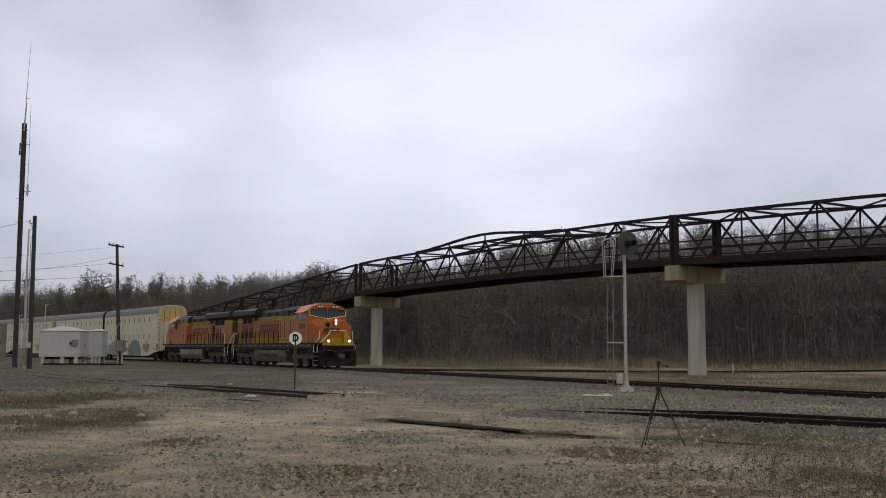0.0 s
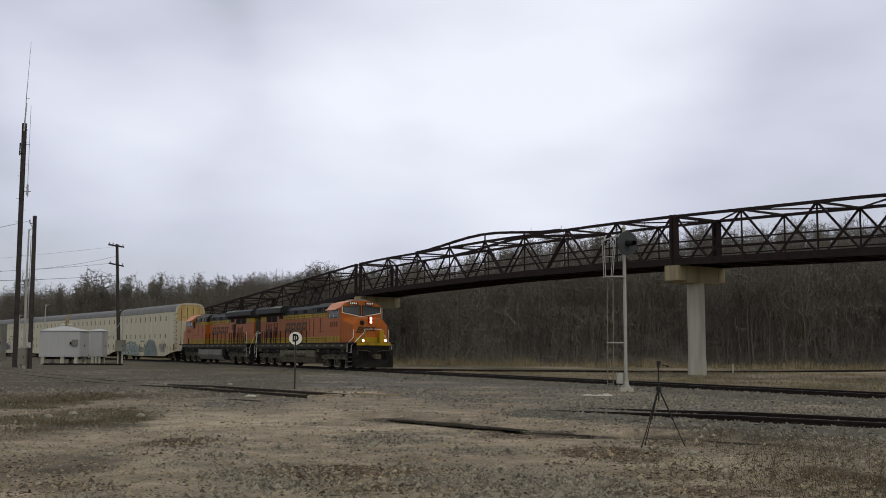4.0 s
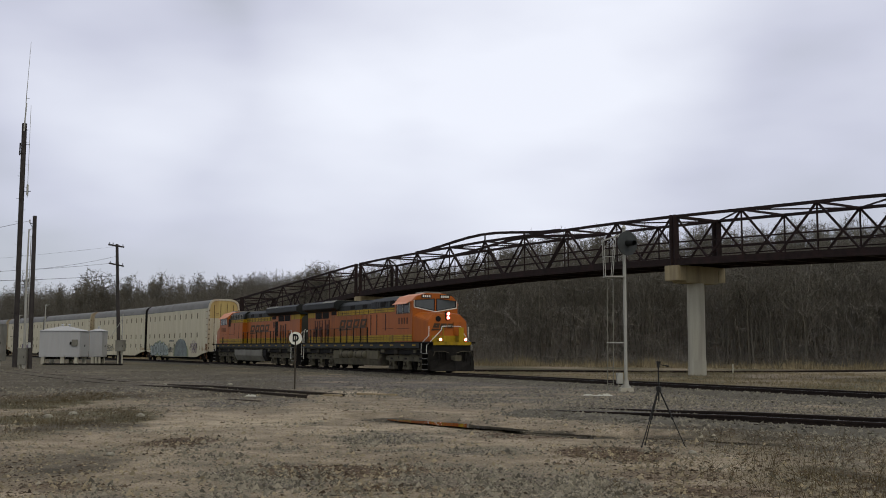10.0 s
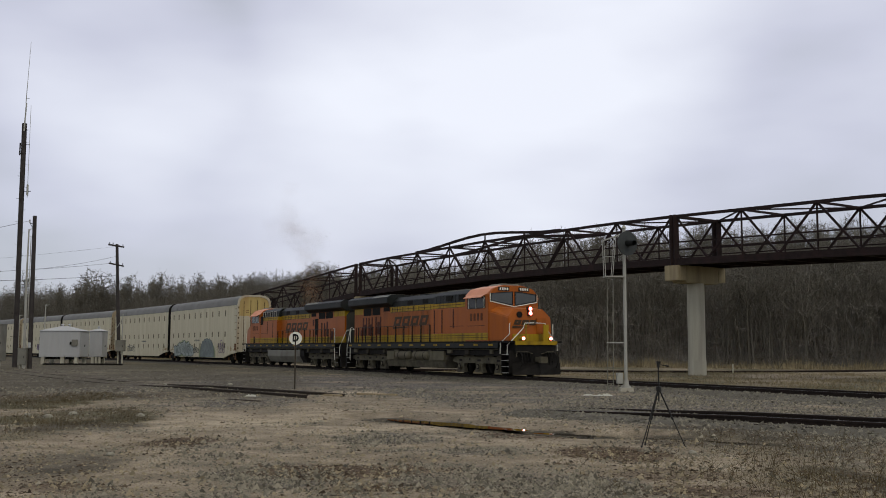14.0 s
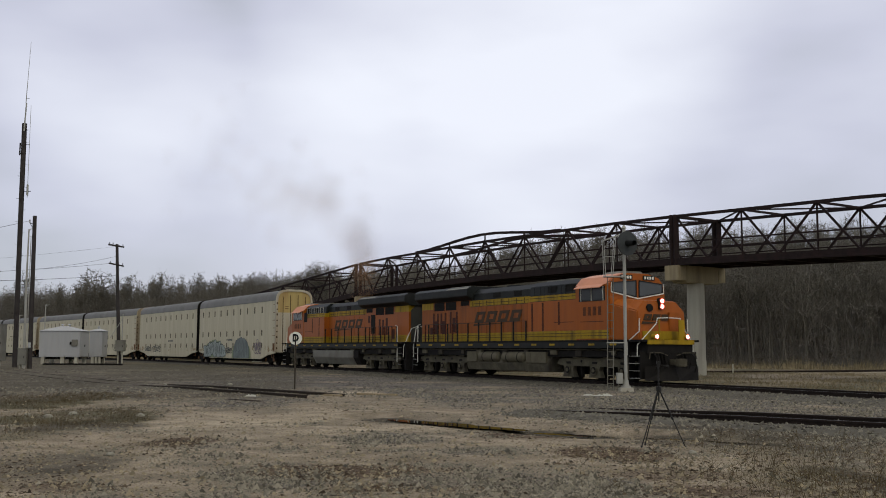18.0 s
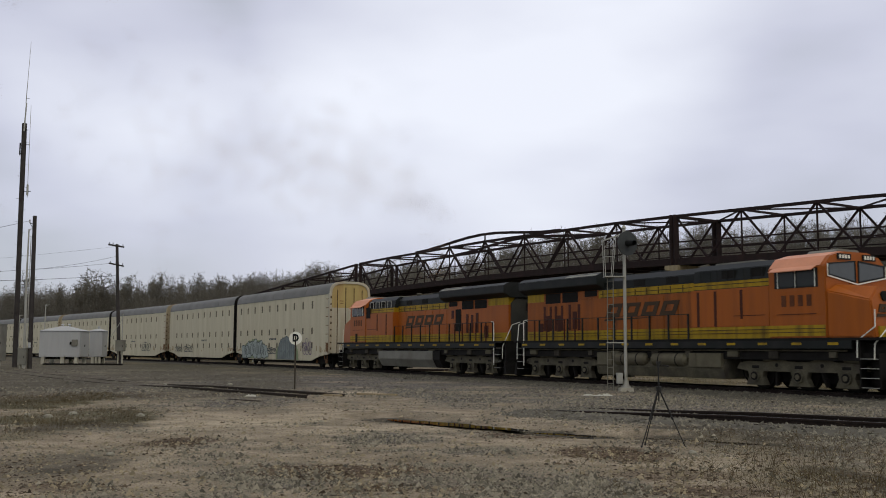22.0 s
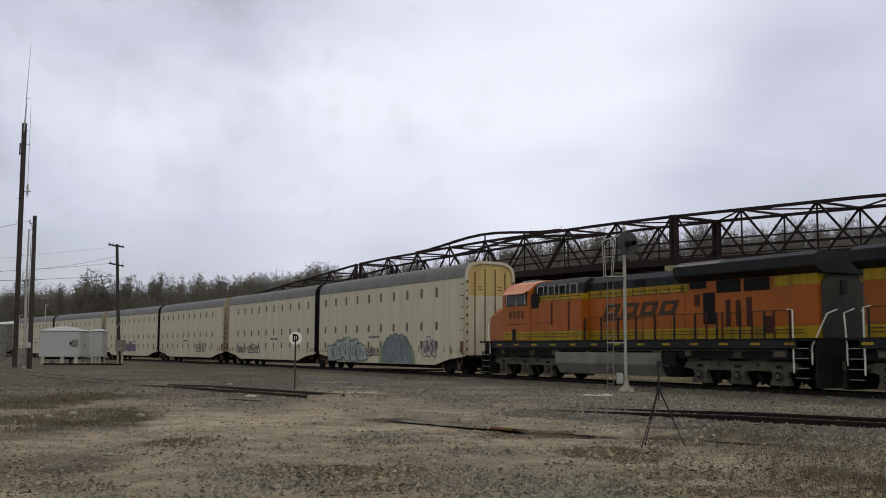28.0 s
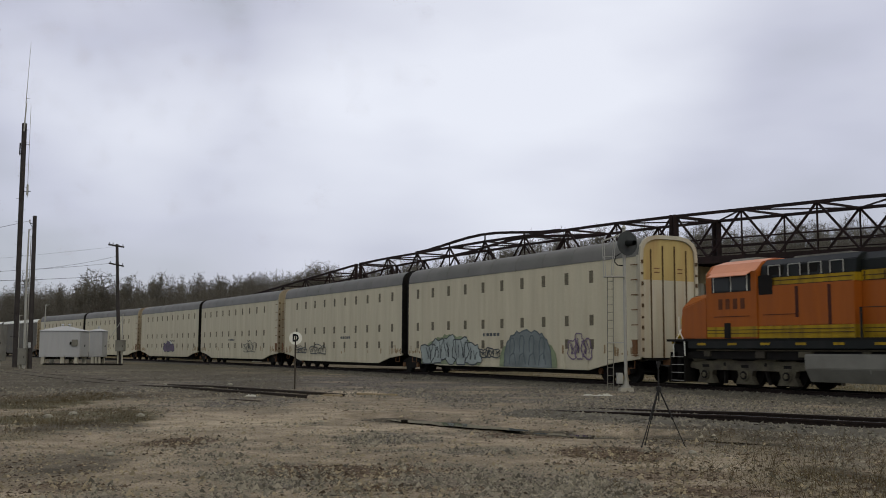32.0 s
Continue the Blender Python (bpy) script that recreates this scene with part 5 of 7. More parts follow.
        part("grab_iron", Solid().path([(X(20.75), s * 1.52, 0.6), (X(20.75), s * 1.52, 2.75), (X(20.5), s * 1.5, 2.78)], 0.024), WHITE_PAINT, L, "white grab iron")
        part("grab_iron", Solid().path([(X(21.45), s * 1.45, 0.9), (X(21.45), s * 1.45, 1.5), (X(21.8), s * 1.1, 2.6), (X(21.8), s * 0.6, 2.75)], 0.021), WHITE_PAINT, L, "white grab iron")
    # headlights on the nose
    hl = part("headlight_housing", Solid().box(X(1.46), X(1.26), -0.13, 0.13, 3.06, 3.54), BLACK_PAINT, nose, bevel=0.02)
    for z in (3.19, 3.42):
        # likewise a glowing disc for the red bloom
        if lead:
            part("lamp_halo", Solid().tube((X(1.265), 0, z), (X(1.256), 0, z), 0.118, n=16), LAMP_HALO, hl, "red halo of the lit lamp, modelled as a glowing disc")
        part("lens", Solid().tube((X(1.27), 0, z), (X(1.25), 0, z), 0.072, n=14), LAMP if lead else GLASS_DARK, hl, "lit white lamp" if lead else "")
    part("gong", Solid().tube((X(1.42), -0.62, 3.12), (X(1.30), -0.62, 3.12), 0.16, n=14), UNDER, nose)
    # front platform, pilot and coupler
    part("platform_front", Solid().box(X(0.80), X(0.72), -1.25, 1.25, 1.60, 1.79), YELLOW, L, "yellow front end plate", bevel=0.01)
    part("pilot", Solid().prism_x([(-1.3, 0.30), (1.3, 0.30), (1.3, 1.1), (1.15, 1.60), (-1.15, 1.60), (-1.3, 1.1)], X(1.30), X(1.05)), UNDER, L)
    for s in (-1, 1):
        part("gate_post", Solid().box(X(0.79), X(0.75), s * 0.60 - (0.16 if s > 0 else 0.03), s * 0.60 + (0.16 if s > 0 else 0.03), 1.79, 2.62), YELLOW, L, "yellow platform gate", bevel=0.008)
        part("uncoupling_lever", Solid().path([(X(0.70), s * 0.25, 1.15), (X(0.66), s * 0.6, 1.25), (X(0.66), s * 1.2, 1.25), (X(0.62), s * 1.28, 1.0)], 0.02), TRUCK_DIRT, L)
        for k in range(3):
            part("air_hose", Solid().path([(X(1.05), s * (0.45 + 0.17 * k), 1.35), (X(0.62), s * (0.47 + 0.17 * k), 1.2), (X(0.50), s * (0.48 + 0.17 * k), 0.85), (X(0.60), s * (0.5 + 0.17 * k), 0.62)], 0.022, 5), UNDER, L)
    part("draft_box", Solid().box(X(1.06), X(0.74), -0.32, 0.32, 0.62, 1.2), UNDER, L, bevel=0.02)
    so = Solid().add([(X(0.72), -1.45, 0.12), (X(0.72), 1.45, 0.12), (X(0.28), 0.0, 0.12), (X(0.74), -1.45, 0.72), (X(0.74), 1.45, 0.72), (X(0.55), 0.0, 0.72)],
                     [(0, 2, 5, 3), (2, 1, 4, 5), (0, 1, 2), (3, 5, 4), (0, 3, 4, 1)])
    part("plow", so, UNDER, L, "black snow plow", bevel=0.015)
    for a, bb in ((0.8, 0.0), (21.5, 22.3 if lead else 21.85)):
        sg = -1 if a > 5 else 1
        part("coupler", Solid().box(min(X(a), X(bb)), max(X(a), X(bb)), -0.11, 0.11, 0.75, 1.0).box(X(bb) - 0.3 * (sg > 0), X(bb) + 0.3 * (sg < 0), -0.2, 0.2, 0.7, 1.02), TRUCK_DIRT, L, bevel=0.03)
    part("hood_end", Solid().prism_x([(-1.0, 1.8), (1.0, 1.8), (1.0, 3.7), (0.7, 3.98), (-0.7, 3.98), (-1.0, 3.7)], X(u_end + 0.09), X(u_end)), END_GREY, L, "dark grey rear hood panel", bevel=0.015)
    part("rear_lamp", Solid().box(X(u_end + 0.14), X(u_end + 0.09), -0.14, 0.14, 3.3, 3.75), BLACK_PAINT, L, bevel=0.01)
    part("rear_plate", Solid().box(X(21.6), X(21.5), -1.35, 1.35, 0.75, 1.7), UNDER, L)
    part("rear_plow", Solid().prism_y([(X(21.52), 0.748), (X(21.52), 0.12), (X(21.75), 0.14), (X(21.62), 0.748)], -1.42, 1.42), UNDER, L, "black rear snow plow", bevel=0.01)
    for s in (-1, 1):
        part("brake_pipe", Solid().tube((X(20.4), s * 1.39, 1.37), (X(2.2), s * 1.39, 1.37), 0.032, n=6), TRUCK_DIRT, L)
        for k in range(9):
            u = 2.6 + k * 2.15 + 0.3 * (k % 2)
            part("valve_box", Solid().box(X(u + 0.3 + 0.12 * (k % 3)), X(u), min(s * 1.3, s * 1.44), max(s * 1.3, s * 1.44), 1.14 - 0.05 * (k % 2), 1.335), (TRUCK_DIRT, TRUCK_DARK, TANK_TAN)[k % 3], L, bevel=0.012)
    return L


loco_a = locomotive(True)
loco_b = locomotive(False)


# ---------------------------------------------------------------- covered car carriers, in articulated pairs
def rounded_top(half, eave, top, n=9):
    pts = []
    for k in range(n + 1):
        a = math.pi * k / n
        c, s = math.cos(a), math.sin(a)
        pts.append((half * math.copysign(abs(c) ** 0.55, c), eave + (top - eave) * abs(s) ** 0.75))
    return pts


def strokes(so, pts, width, y):
    """A flat painted line of some width through points on the side wall."""
    P = [Vector((a, 0, b)) for a, b in pts]
    left, right = [], []
    for i, p in enumerate(P):
        d = (P[min(i + 1, len(P) - 1)] - P[max(i - 1, 0)]).normalized()
        n = Vector((-d.z, 0, d.x)) * width / 2
        left.append((p.x + n.x, y, p.z + n.z))
        right.append((p.x - n.x, y, p.z - n.z))
    k = len(P)
    so.add(left + right, [(i, i + 1, k + i + 1, k + i) for i in range(k - 1)])


PAINT_BLUE = mat("spray_pale_blue", (0.32, 0.37, 0.38), 0.6, vary=0.25, scale=1.2, bump=0)
PAINT_TEAL = mat("spray_grey_blue", (0.17, 0.20, 0.215), 0.6, vary=0.3, scale=1.2, bump=0)
PAINT_SLATE = mat("spray_slate", (0.10, 0.125, 0.14), 0.6, vary=0.2, bump=0)
PAINT_WHITE = mat("spray_white", (0.58, 0.60, 0.62), 0.6, vary=0.15, bump=0)
PAINT_BLACK = mat("spray_black", (0.07, 0.08, 0.09), 0.6, vary=0.2, bump=0)
PAINT_GREEN = mat("spray_green", (0.22, 0.27, 0.17), 0.6, vary=0.3, scale=1.5, bump=0)
PAINT_PURPLE = mat("spray_purple", (0.16, 0.12, 0.20), 0.6, vary=0.3, bump=0)


def dome_tag(parent, x0, x1, z0, z1, y):
    """A rounded dome of grey-blue spray paint with green edges and looping dark lines."""
    n, cx, rx = 28, (x0 + x1) / 2, (x1 - x0) / 2

    def dome(sx, top, yy):
        rim = [(cx + math.copysign(abs(math.cos(math.pi * k / n)) ** 0.75, math.cos(math.pi * k / n)) * rx * sx, z0 + (top - z0) * math.sin(math.pi * k / n) ** 0.7 * (1 + 0.05 * math.sin(k * 2.3))) for k in range(n + 1)]
        return rim, Solid().add([(cx, yy, z0)] + [(a, yy, b) for a, b in rim], [(0, k + 1, k + 2) for k in range(n)])

    part("paint_halo", dome(1.22, z1 - 0.35, y + 0.004)[1], PAINT_GREEN, parent, "green overspray at the foot of the dome")
    rim, so = dome(1.0, z1, y)
    part("paint_fill", so, PAINT_TEAL, parent, "grey-blue spray-paint dome")
    lines = [rim]
    for k in range(4):
        a = cx + (k - 1.5) * rx * 0.42
        h = z1 - 0.18 - 0.10 * abs(k - 1.5)
        lines.append([(a - 0.22, h - 0.75), (a - 0.24, h - 0.3), (a - 0.12, h), (a + 0.10, h), (a + 0.2, h - 0.25), (a + 0.12, h - 0.8 - 0.2 * (k % 2))])
        lines.append([(a - 0.3, z0 + 0.1), (a - 0.2, z0 + 0.55), (a + 0.15, z0 + 0.7), (a + 0.3, z0 + 0.15)])
    for pts in lines:
        so = Solid()
        strokes(so, pts, 0.075, y - 0.006)
        part("paint_line", so, PAINT_SLATE, parent, "dark spray-paint line")


def tag_shape(parent, x0, x1, z0, z1, y, fill, line, seed, bulge=True):
    """Bubbles of spray paint with dark rims that spell nothing."""
    rng = random.Random(seed)
    sd = -1 if y < 0 else 1
    count = max(3, round((x1 - x0) / 1.25))
    w = (x1 - x0) / count
    fills, lines, n = [], [], 20
    if bulge:
        m = 24
        rim = [(x0 - 0.15 + (x1 - x0 + 0.3) * k / m, z0 + (z1 - z0) * (0.35 + 0.68 * math.sin(math.pi * k / m) ** 0.6) * rng.uniform(0.9, 1.02)) for k in range(m + 1)]
        halo = Solid().add([(q, y + 0.003 * -sd, z0) for q, r in rim] + [(q, y + 0.003 * -sd, r) for q, r in rim], [(k, k + 1, m + 2 + k, m + 1 + k) for k in range(m)])
        part("paint_halo", halo, PAINT_GREEN if fill is PAINT_BLUE else PAINT_WHITE, parent, "thin overspray round the painted bubbles")
    for k in range(count):
        cx = x0 + (k + 0.5) * w
        arc = math.sin(math.pi * (k + 0.5) / count)
        zt = z0 + (z1 - z0) * (0.62 + 0.38 * arc) * rng.uniform(0.92, 1.0)
        lean = rng.uniform(-0.15, 0.15)
        rim = []
        for i in range(n):
            t = 2 * math.pi * i / n
            rr = 1 + 0.10 * math.sin(3 * t + k * 2.1) + 0.07 * math.sin(5 * t + seed) + rng.uniform(-0.14, 0.14)
            px = math.copysign(abs(math.cos(t)) ** 0.7, math.cos(t)) * w * 0.68 * rr
            pz = math.copysign(abs(math.sin(t)) ** 0.7, math.sin(t)) * (zt - z0) * 0.5 * rr
            rim.append((cx + px + lean * pz, max(z0, (z0 + zt) / 2 + pz)))
        yy = y + sd * 0.0015 * k
        if bulge:
            fills.append(Solid().add([(cx, yy, (z0 + zt) / 2)] + [(a, yy, b) for a, b in rim], [(0, 1 + i, 1 + (i + 1) % n) for i in range(n)]))
        lines.append(Solid())
        strokes(lines[-1], rim + rim[:2], rng.uniform(0.05, 0.08), yy + sd * 0.012)
        for i in range(4):
            a = cx + rng.uniform(-0.3, 0.3) * w
            lines.append(Solid())
            strokes(lines[-1], [(a, z0 + (zt - z0) * 0.25), (a + rng.uniform(-0.1, 0.1), z0 + (zt - z0) * 0.5), (a + rng.uniform(-0.3, 0.3), z0 + (zt - z0) * rng.uniform(0.6, 0.9))], rng.uniform(0.04, 0.07), yy + sd * 0.012)
    if bulge:
        for so in fills:
            part("paint_fill", so, fill, parent, "faded spray-paint bubble")
    for so in lines:
        part("paint_line", so, line, parent, "dark spray-paint outline")


def rack_truck(parent, x):
    t = part("truck", Solid().box(x - 0.3, x + 0.3, -1.1, 1.1, 0.5, 0.85), UNDER, parent)
    for s in (-1, 1):
        prof = [(x - 1.25, 0.62), (x - 0.9, 0.78), (x - 0.3, 0.92), (x + 0.3, 0.92), (x + 0.9, 0.78), (x + 1.25, 0.62), (x + 1.2, 0.42), (x + 0.4, 0.28), (x - 0.4, 0.28), (x - 1.2, 0.42)]
        part("side_frame", Solid().prism_y(prof, min(s * 0.95, s * 1.12), max(s * 0.95, s * 1.12)), UNDER, t, bevel=0.02)
        for k in (-1, 1):
            part("journal_box", Solid().tube((x + k * 0.9, s * 1.1, 0.45), (x + k * 0.9, s * 1.2, 0.45), 0.14, n=10), RUST_STREAK, t)
    for k in (-1, 1):
        wheelset(parent, x + k * 0.9, 0.45)


def rack_unit(front, roof=RACK_ROOF, top=6.12, tags=(), length=21.0, seed=0):
    """One half of an articulated covered car carrier; x runs from 0 at the outer end to -length at the joint."""
    rng = random.Random(seed)
    side_paint = RACK_CREAM if roof is RACK_ROOF else RACK_GREY
    R = thing("autorack_car", "cream covered car-carrier wagon with grey roof and rows of vents" if roof is RACK_ROOF else "dark grey covered car-carrier wagon with a pale roof", "railway wagon", "car carriers of the train")
    half, eave, low = 1.52, 5.27, 0.48
    lining = Solid().prism_x([(-1.42, 1.1), (1.42, 1.1), (1.42, eave), (-1.42, eave)], -length + 0.12, -0.12)
    part("body", lining, side_paint, R)
    n = 12
    w = length / n
    for s in (-1, 1):
        ya, yb = min(s * 1.43, s * half), max(s * 1.43, s * half)
        for k in range(n):
            x1, x0 = -k * w, -(k + 1) * w
            za, zb = [1.0 if (k + j) in (0, n) else (0.82 if (k + j) in (1, n - 1) else low) for j in (0, 1)]
            part("side_panel", Solid().prism_y([(x0 + 0.012, zb), (x1 - 0.012, za), (x1 - 0.012, eave), (x0 + 0.012, eave)], ya, yb), side_paint, R, bevel=0.012)
            part("panel_rib", Solid().box(x0 - 0.025, x0 + 0.025, min(s * half, s * (half + 0.006)), max(s * half, s * (half + 0.006)), 1.1, eave - 0.05), side_paint, R)
        for k in range(1, 11) if front else range(10):
            x = -1.4 - k * 1.85
            if x < -length + 0.7:
                continue
            for z, h in ((4.56, 0.54), (2.66, 0.47), (1.62, 0.42)):
                part("vent_panel", Solid().box(x - 0.14, x + 0.14, min(s * half, s * (half + 0.008)), max(s * half, s * (half + 0.008)), z - h / 2, z + h / 2), RACK_VENT, R)
    ring = rounded_top(1.545, eave - 0.05, top)
    so = Solid().prism_x([(1.4, eave - 0.1)] + ring + [(-1.4, eave - 0.1)], -length + 0.05, -0.05)
    part("roof", so, roof, R, "pale ribbed roof" if roof is not RACK_ROOF else "dull grey ribbed roof", smooth=True)
    seam = [(y * 1.006, (z - eave) * 1.004 + eave + 0.006) for y, z in ring]
    for k in range(1, 9):
        x = -length * k / 9
        part("roof_seam", Solid().prism_x(seam + [(y * 0.985, z - 0.03) for y, z in reversed(ring)], x - 0.03, x + 0.03), roof, R)
    arch = rounded_top(1.56, eave - 0.05, top + 0.02)
    # outer end: white frame, yellow over white ribbed doors
    def end(x, sg, doors):
        frame_out = [(1.56, 1.1)] + arch + [(-1.56, 1.1)]
        inner = [(1.40, 1.1)] + rounded_top(1.40, eave - 0.12, top - 0.14) + [(-1.40, 1.1)]
        m = len(frame_out)
        vs = [(x, a, b) for a, b in frame_out] + [(x, a, b) for a, b in inner] + [(x + sg * 0.10, a, b) for a, b in frame_out] + [(x + sg * 0.10, a, b) for a, b in inner]
        fs = []
        for i in range(m - 1):
            fs += [(i, i + 1, m + i + 1, m + i), (2 * m + i, 3 * m + i, 3 * m + i + 1, 2 * m + i + 1), (i, 2 * m + i, 2 * m + i + 1, i + 1), (m + i, m + i + 1, 3 * m + i + 1, 3 * m + i)]
        # at the joint, frame and wall are coloured dark for the gap's shade
        part("end_frame", Solid().add(vs, fs), (RACK_RUSTY if seed else RACK_WHITE) if doors else UNDER, R, "white rounded end frame" if doors else "")
        if not doors:
            part("end_wall", Solid().prism_x(inner, x - 0.02, x + 0.02), UNDER, R, "end wall coloured dark for the shade in the joint")
            return
        split = 4.25
        low_door = [(1.395, 1.05), (1.395, split), (-1.395, split), (-1.395, 1.05)]
        up_door = [(1.395, split + 0.002)] + rounded_top(1.395, eave - 0.12, top - 0.15) + [(-1.395, split + 0.002)]
        part("end_door", Solid().prism_x(low_door, x - 0.05, x + sg * 0.03), RACK_RUSTY if seed else RACK_WHITE, R, "rust-stained lower end door" if seed else "off-white lower end door")
        part("end_door", Solid().prism_x(up_door, x - 0.05, x + sg * 0.03), RACK_RUSTY if seed else RACK_YELLOW, R, "rust-stained upper end door" if seed else "weathered yellow upper end door")
        for y in (-0.95, -0.32, 0.32, 0.95):
            part("door_rib", Solid().box(min(x, x + sg * 0.075), max(x, x + sg * 0.075), y - 0.02, y + 0.02, 1.05, top - 0.35 - 0.25 * abs(y)), DOOR_RUST, R, "rusty vertical door edge")
        for y in (-0.62, 0.62):
            for k in range(2):
                part("door_mark", Solid().box(min(x, x + sg * 0.036), max(x, x + sg * 0.036), y - 0.14, y + 0.14, 4.55 + 0.16 * k, 4.60 + 0.16 * k), RUST_STREAK, R)
        for s in (-1, 1):
            for k in range(7):
                z = 1.15 + k * 0.62
                part("ladder_rung", Solid().bar((x - 0.05, s * 1.60, z), (x - 0.45, s * 1.60, z), 0.03, 0.04), RUST_STREAK, R)
            for k in range(9):
                z = 1.3 + k * 0.45
                part("hinge", Solid().box(min(x - 0.02, x + sg * 0.13), max(x - 0.02, x + sg * 0.13), s * 1.46 - 0.05, s * 1.46 + 0.05, z, z + (0.10 if k % 2 else 0.16)), DOOR_RUST, R)
            part("hand_brake", Solid().box(x - 0.42, x - 0.12, min(s * 1.53, s * 1.62), max(s * 1.53, s * 1.62), 1.2, 1.75), RUST_STREAK, R, "rusty hand-brake housing", bevel=0.02)
            part("corner_post", Solid().box(x - 0.16, x - 0.02, min(s * 1.525, s * 1.56), max(s * 1.525, s * 1.56), 1.1, eave), RACK_WHITE, R)
    end(0.0, 1, True) if front else end(-length, -1, True)
    end(-length, -1, False) if front else end(0.0, 1, False)
    part("sill", Solid().box(-length, 0, -1.3, 1.3, 0.95, 1.12).box(-length + 3.4, -3.4, -0.9, 0.9, 0.28, 0.95), UNDER, R)
    if front:
        rack_truck(R, -2.2)
        rack_truck(R, -length - 0.35)
        part("coupler", Solid().box(-0.3, 0.95, -0.1, 0.1, 0.75, 0.98).box(0.6, 0.95, -0.18, 0.18, 0.7, 1.02), RUST_STREAK, R, bevel=0.02)
    else:
        rack_truck(R, -length + 2.2)
        part("coupler", Solid().box(-length - 0.75, -length + 0.3, -0.1, 0.1, 0.75, 0.98), RUST_STREAK, R, bevel=0.02)
    for s in (-1, 1):
        for x in (-0.7, -length + 0.7):
            part("stirrup", Solid().path([(x - 0.25, s * 1.45, 1.2), (x - 0.25, s * 1.47, 0.62), (x + 0.25, s * 1.47, 0.62), (x + 0.25, s * 1.45, 1.2)], 0.025), RUST_STREAK, R)
        # small data panels (unreadable writing as bars)
        for k in range(2):
            xx = -11.6 if front else -8.6
            for j in range(5):
                part("bar_mark", Solid().box(xx - 0.9 + j * 0.34, xx - 0.66 + j * 0.34, min(s * half, s * (half + 0.006)), max(s * half, s * (half + 0.006)), 2.04 + 0.0 * k, 2.2), PAINT_BLACK, R) if k == 0 else None
    if tags and tags is TAGS_1:
        dome_tag(R, -10.4, -6.3, 0.52, 2.25, -half - 0.027)
    for x0, x1, z0, z1, fill, line, sd2, bulge in tags:
        tag_shape(R, x0, x1, z0, z1, -half - 0.027, fill, line, sd2, bulge)
    # rust weeping from the sill and panel feet
    so = Solid()
    for k in range(34):
        x = -rng.uniform(0.3, length - 0.3) if k < 10 else (-rng.uniform(0.1, 1.8) if k < 22 else -length + rng.uniform(0.1, 1.8))
        so.box(x - rng.uniform(0.02, 0.07), x + rng.uniform(0.02, 0.08), -half - 0.004, -half, 0.98 + rng.uniform(0.05, 0.25), 1.05 + rng.uniform(0.15, 0.55))
    part("rust_stains", so, RUST_PALE, R)
    return R


PAIR = 44.3
RACK0 = 46.03
TAGS_1 = [(-19.2, -12.9, 0.55, 2.15, PAINT_BLUE, PAINT_BLACK, 3, True), (-4.9, -3.3, 0.95, 2.1, PAINT_WHITE, PAINT_PURPLE, 8, False),
          (-12.7, -10.9, 0.95, 1.5, PAINT_GREEN, PAINT_BLACK, 9, False)]
TAGS_2 = [(-15.0, -12.2, 1.0, 1.7, PAINT_WHITE, PAINT_BLACK, 12, False), (-18.2, -16.0, 1.05, 1.6, PAINT_WHITE, PAINT_BLACK, 14, False)]
TAGS_3 = [(-8.2, -5.2, 1.05, 2.0, PAINT_WHITE, PAINT_BLACK, 21, False)]
TAGS_4 = [(-11.5, -8.0, 1.0, 2.1, PAINT_PURPLE, PAINT_BLACK, 22, True)]
VEHICLES = []
for k in range(4):
    u = RACK0 + k * PAIR
    pale = k == 3
    a = rack_unit(True, RACK_ROOF_PALE if pale else RACK_ROOF, 5.75 if pale else 6.12, TAGS_1 if k == 0 else (TAGS_3 if k == 1 else ()), 21.1, seed=k * 2)
    b = rack_unit(False, RACK_ROOF_PALE if pale else RACK_ROOF, 5.75 if pale else 6.12, TAGS_2 if k == 0 else (TAGS_4 if k == 1 else ()), 20.7, seed=k * 2 + 1)
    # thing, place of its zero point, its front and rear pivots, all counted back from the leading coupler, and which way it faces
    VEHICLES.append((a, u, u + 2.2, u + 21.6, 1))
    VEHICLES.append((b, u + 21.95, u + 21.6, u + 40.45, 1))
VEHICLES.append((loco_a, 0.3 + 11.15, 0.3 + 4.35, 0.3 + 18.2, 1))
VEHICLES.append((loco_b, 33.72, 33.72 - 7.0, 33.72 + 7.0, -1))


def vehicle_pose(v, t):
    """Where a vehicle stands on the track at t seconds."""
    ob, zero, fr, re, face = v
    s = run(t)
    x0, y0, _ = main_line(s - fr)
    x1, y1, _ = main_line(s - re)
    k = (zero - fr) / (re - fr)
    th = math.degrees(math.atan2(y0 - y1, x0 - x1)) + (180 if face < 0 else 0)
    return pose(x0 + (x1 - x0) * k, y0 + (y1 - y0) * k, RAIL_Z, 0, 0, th)


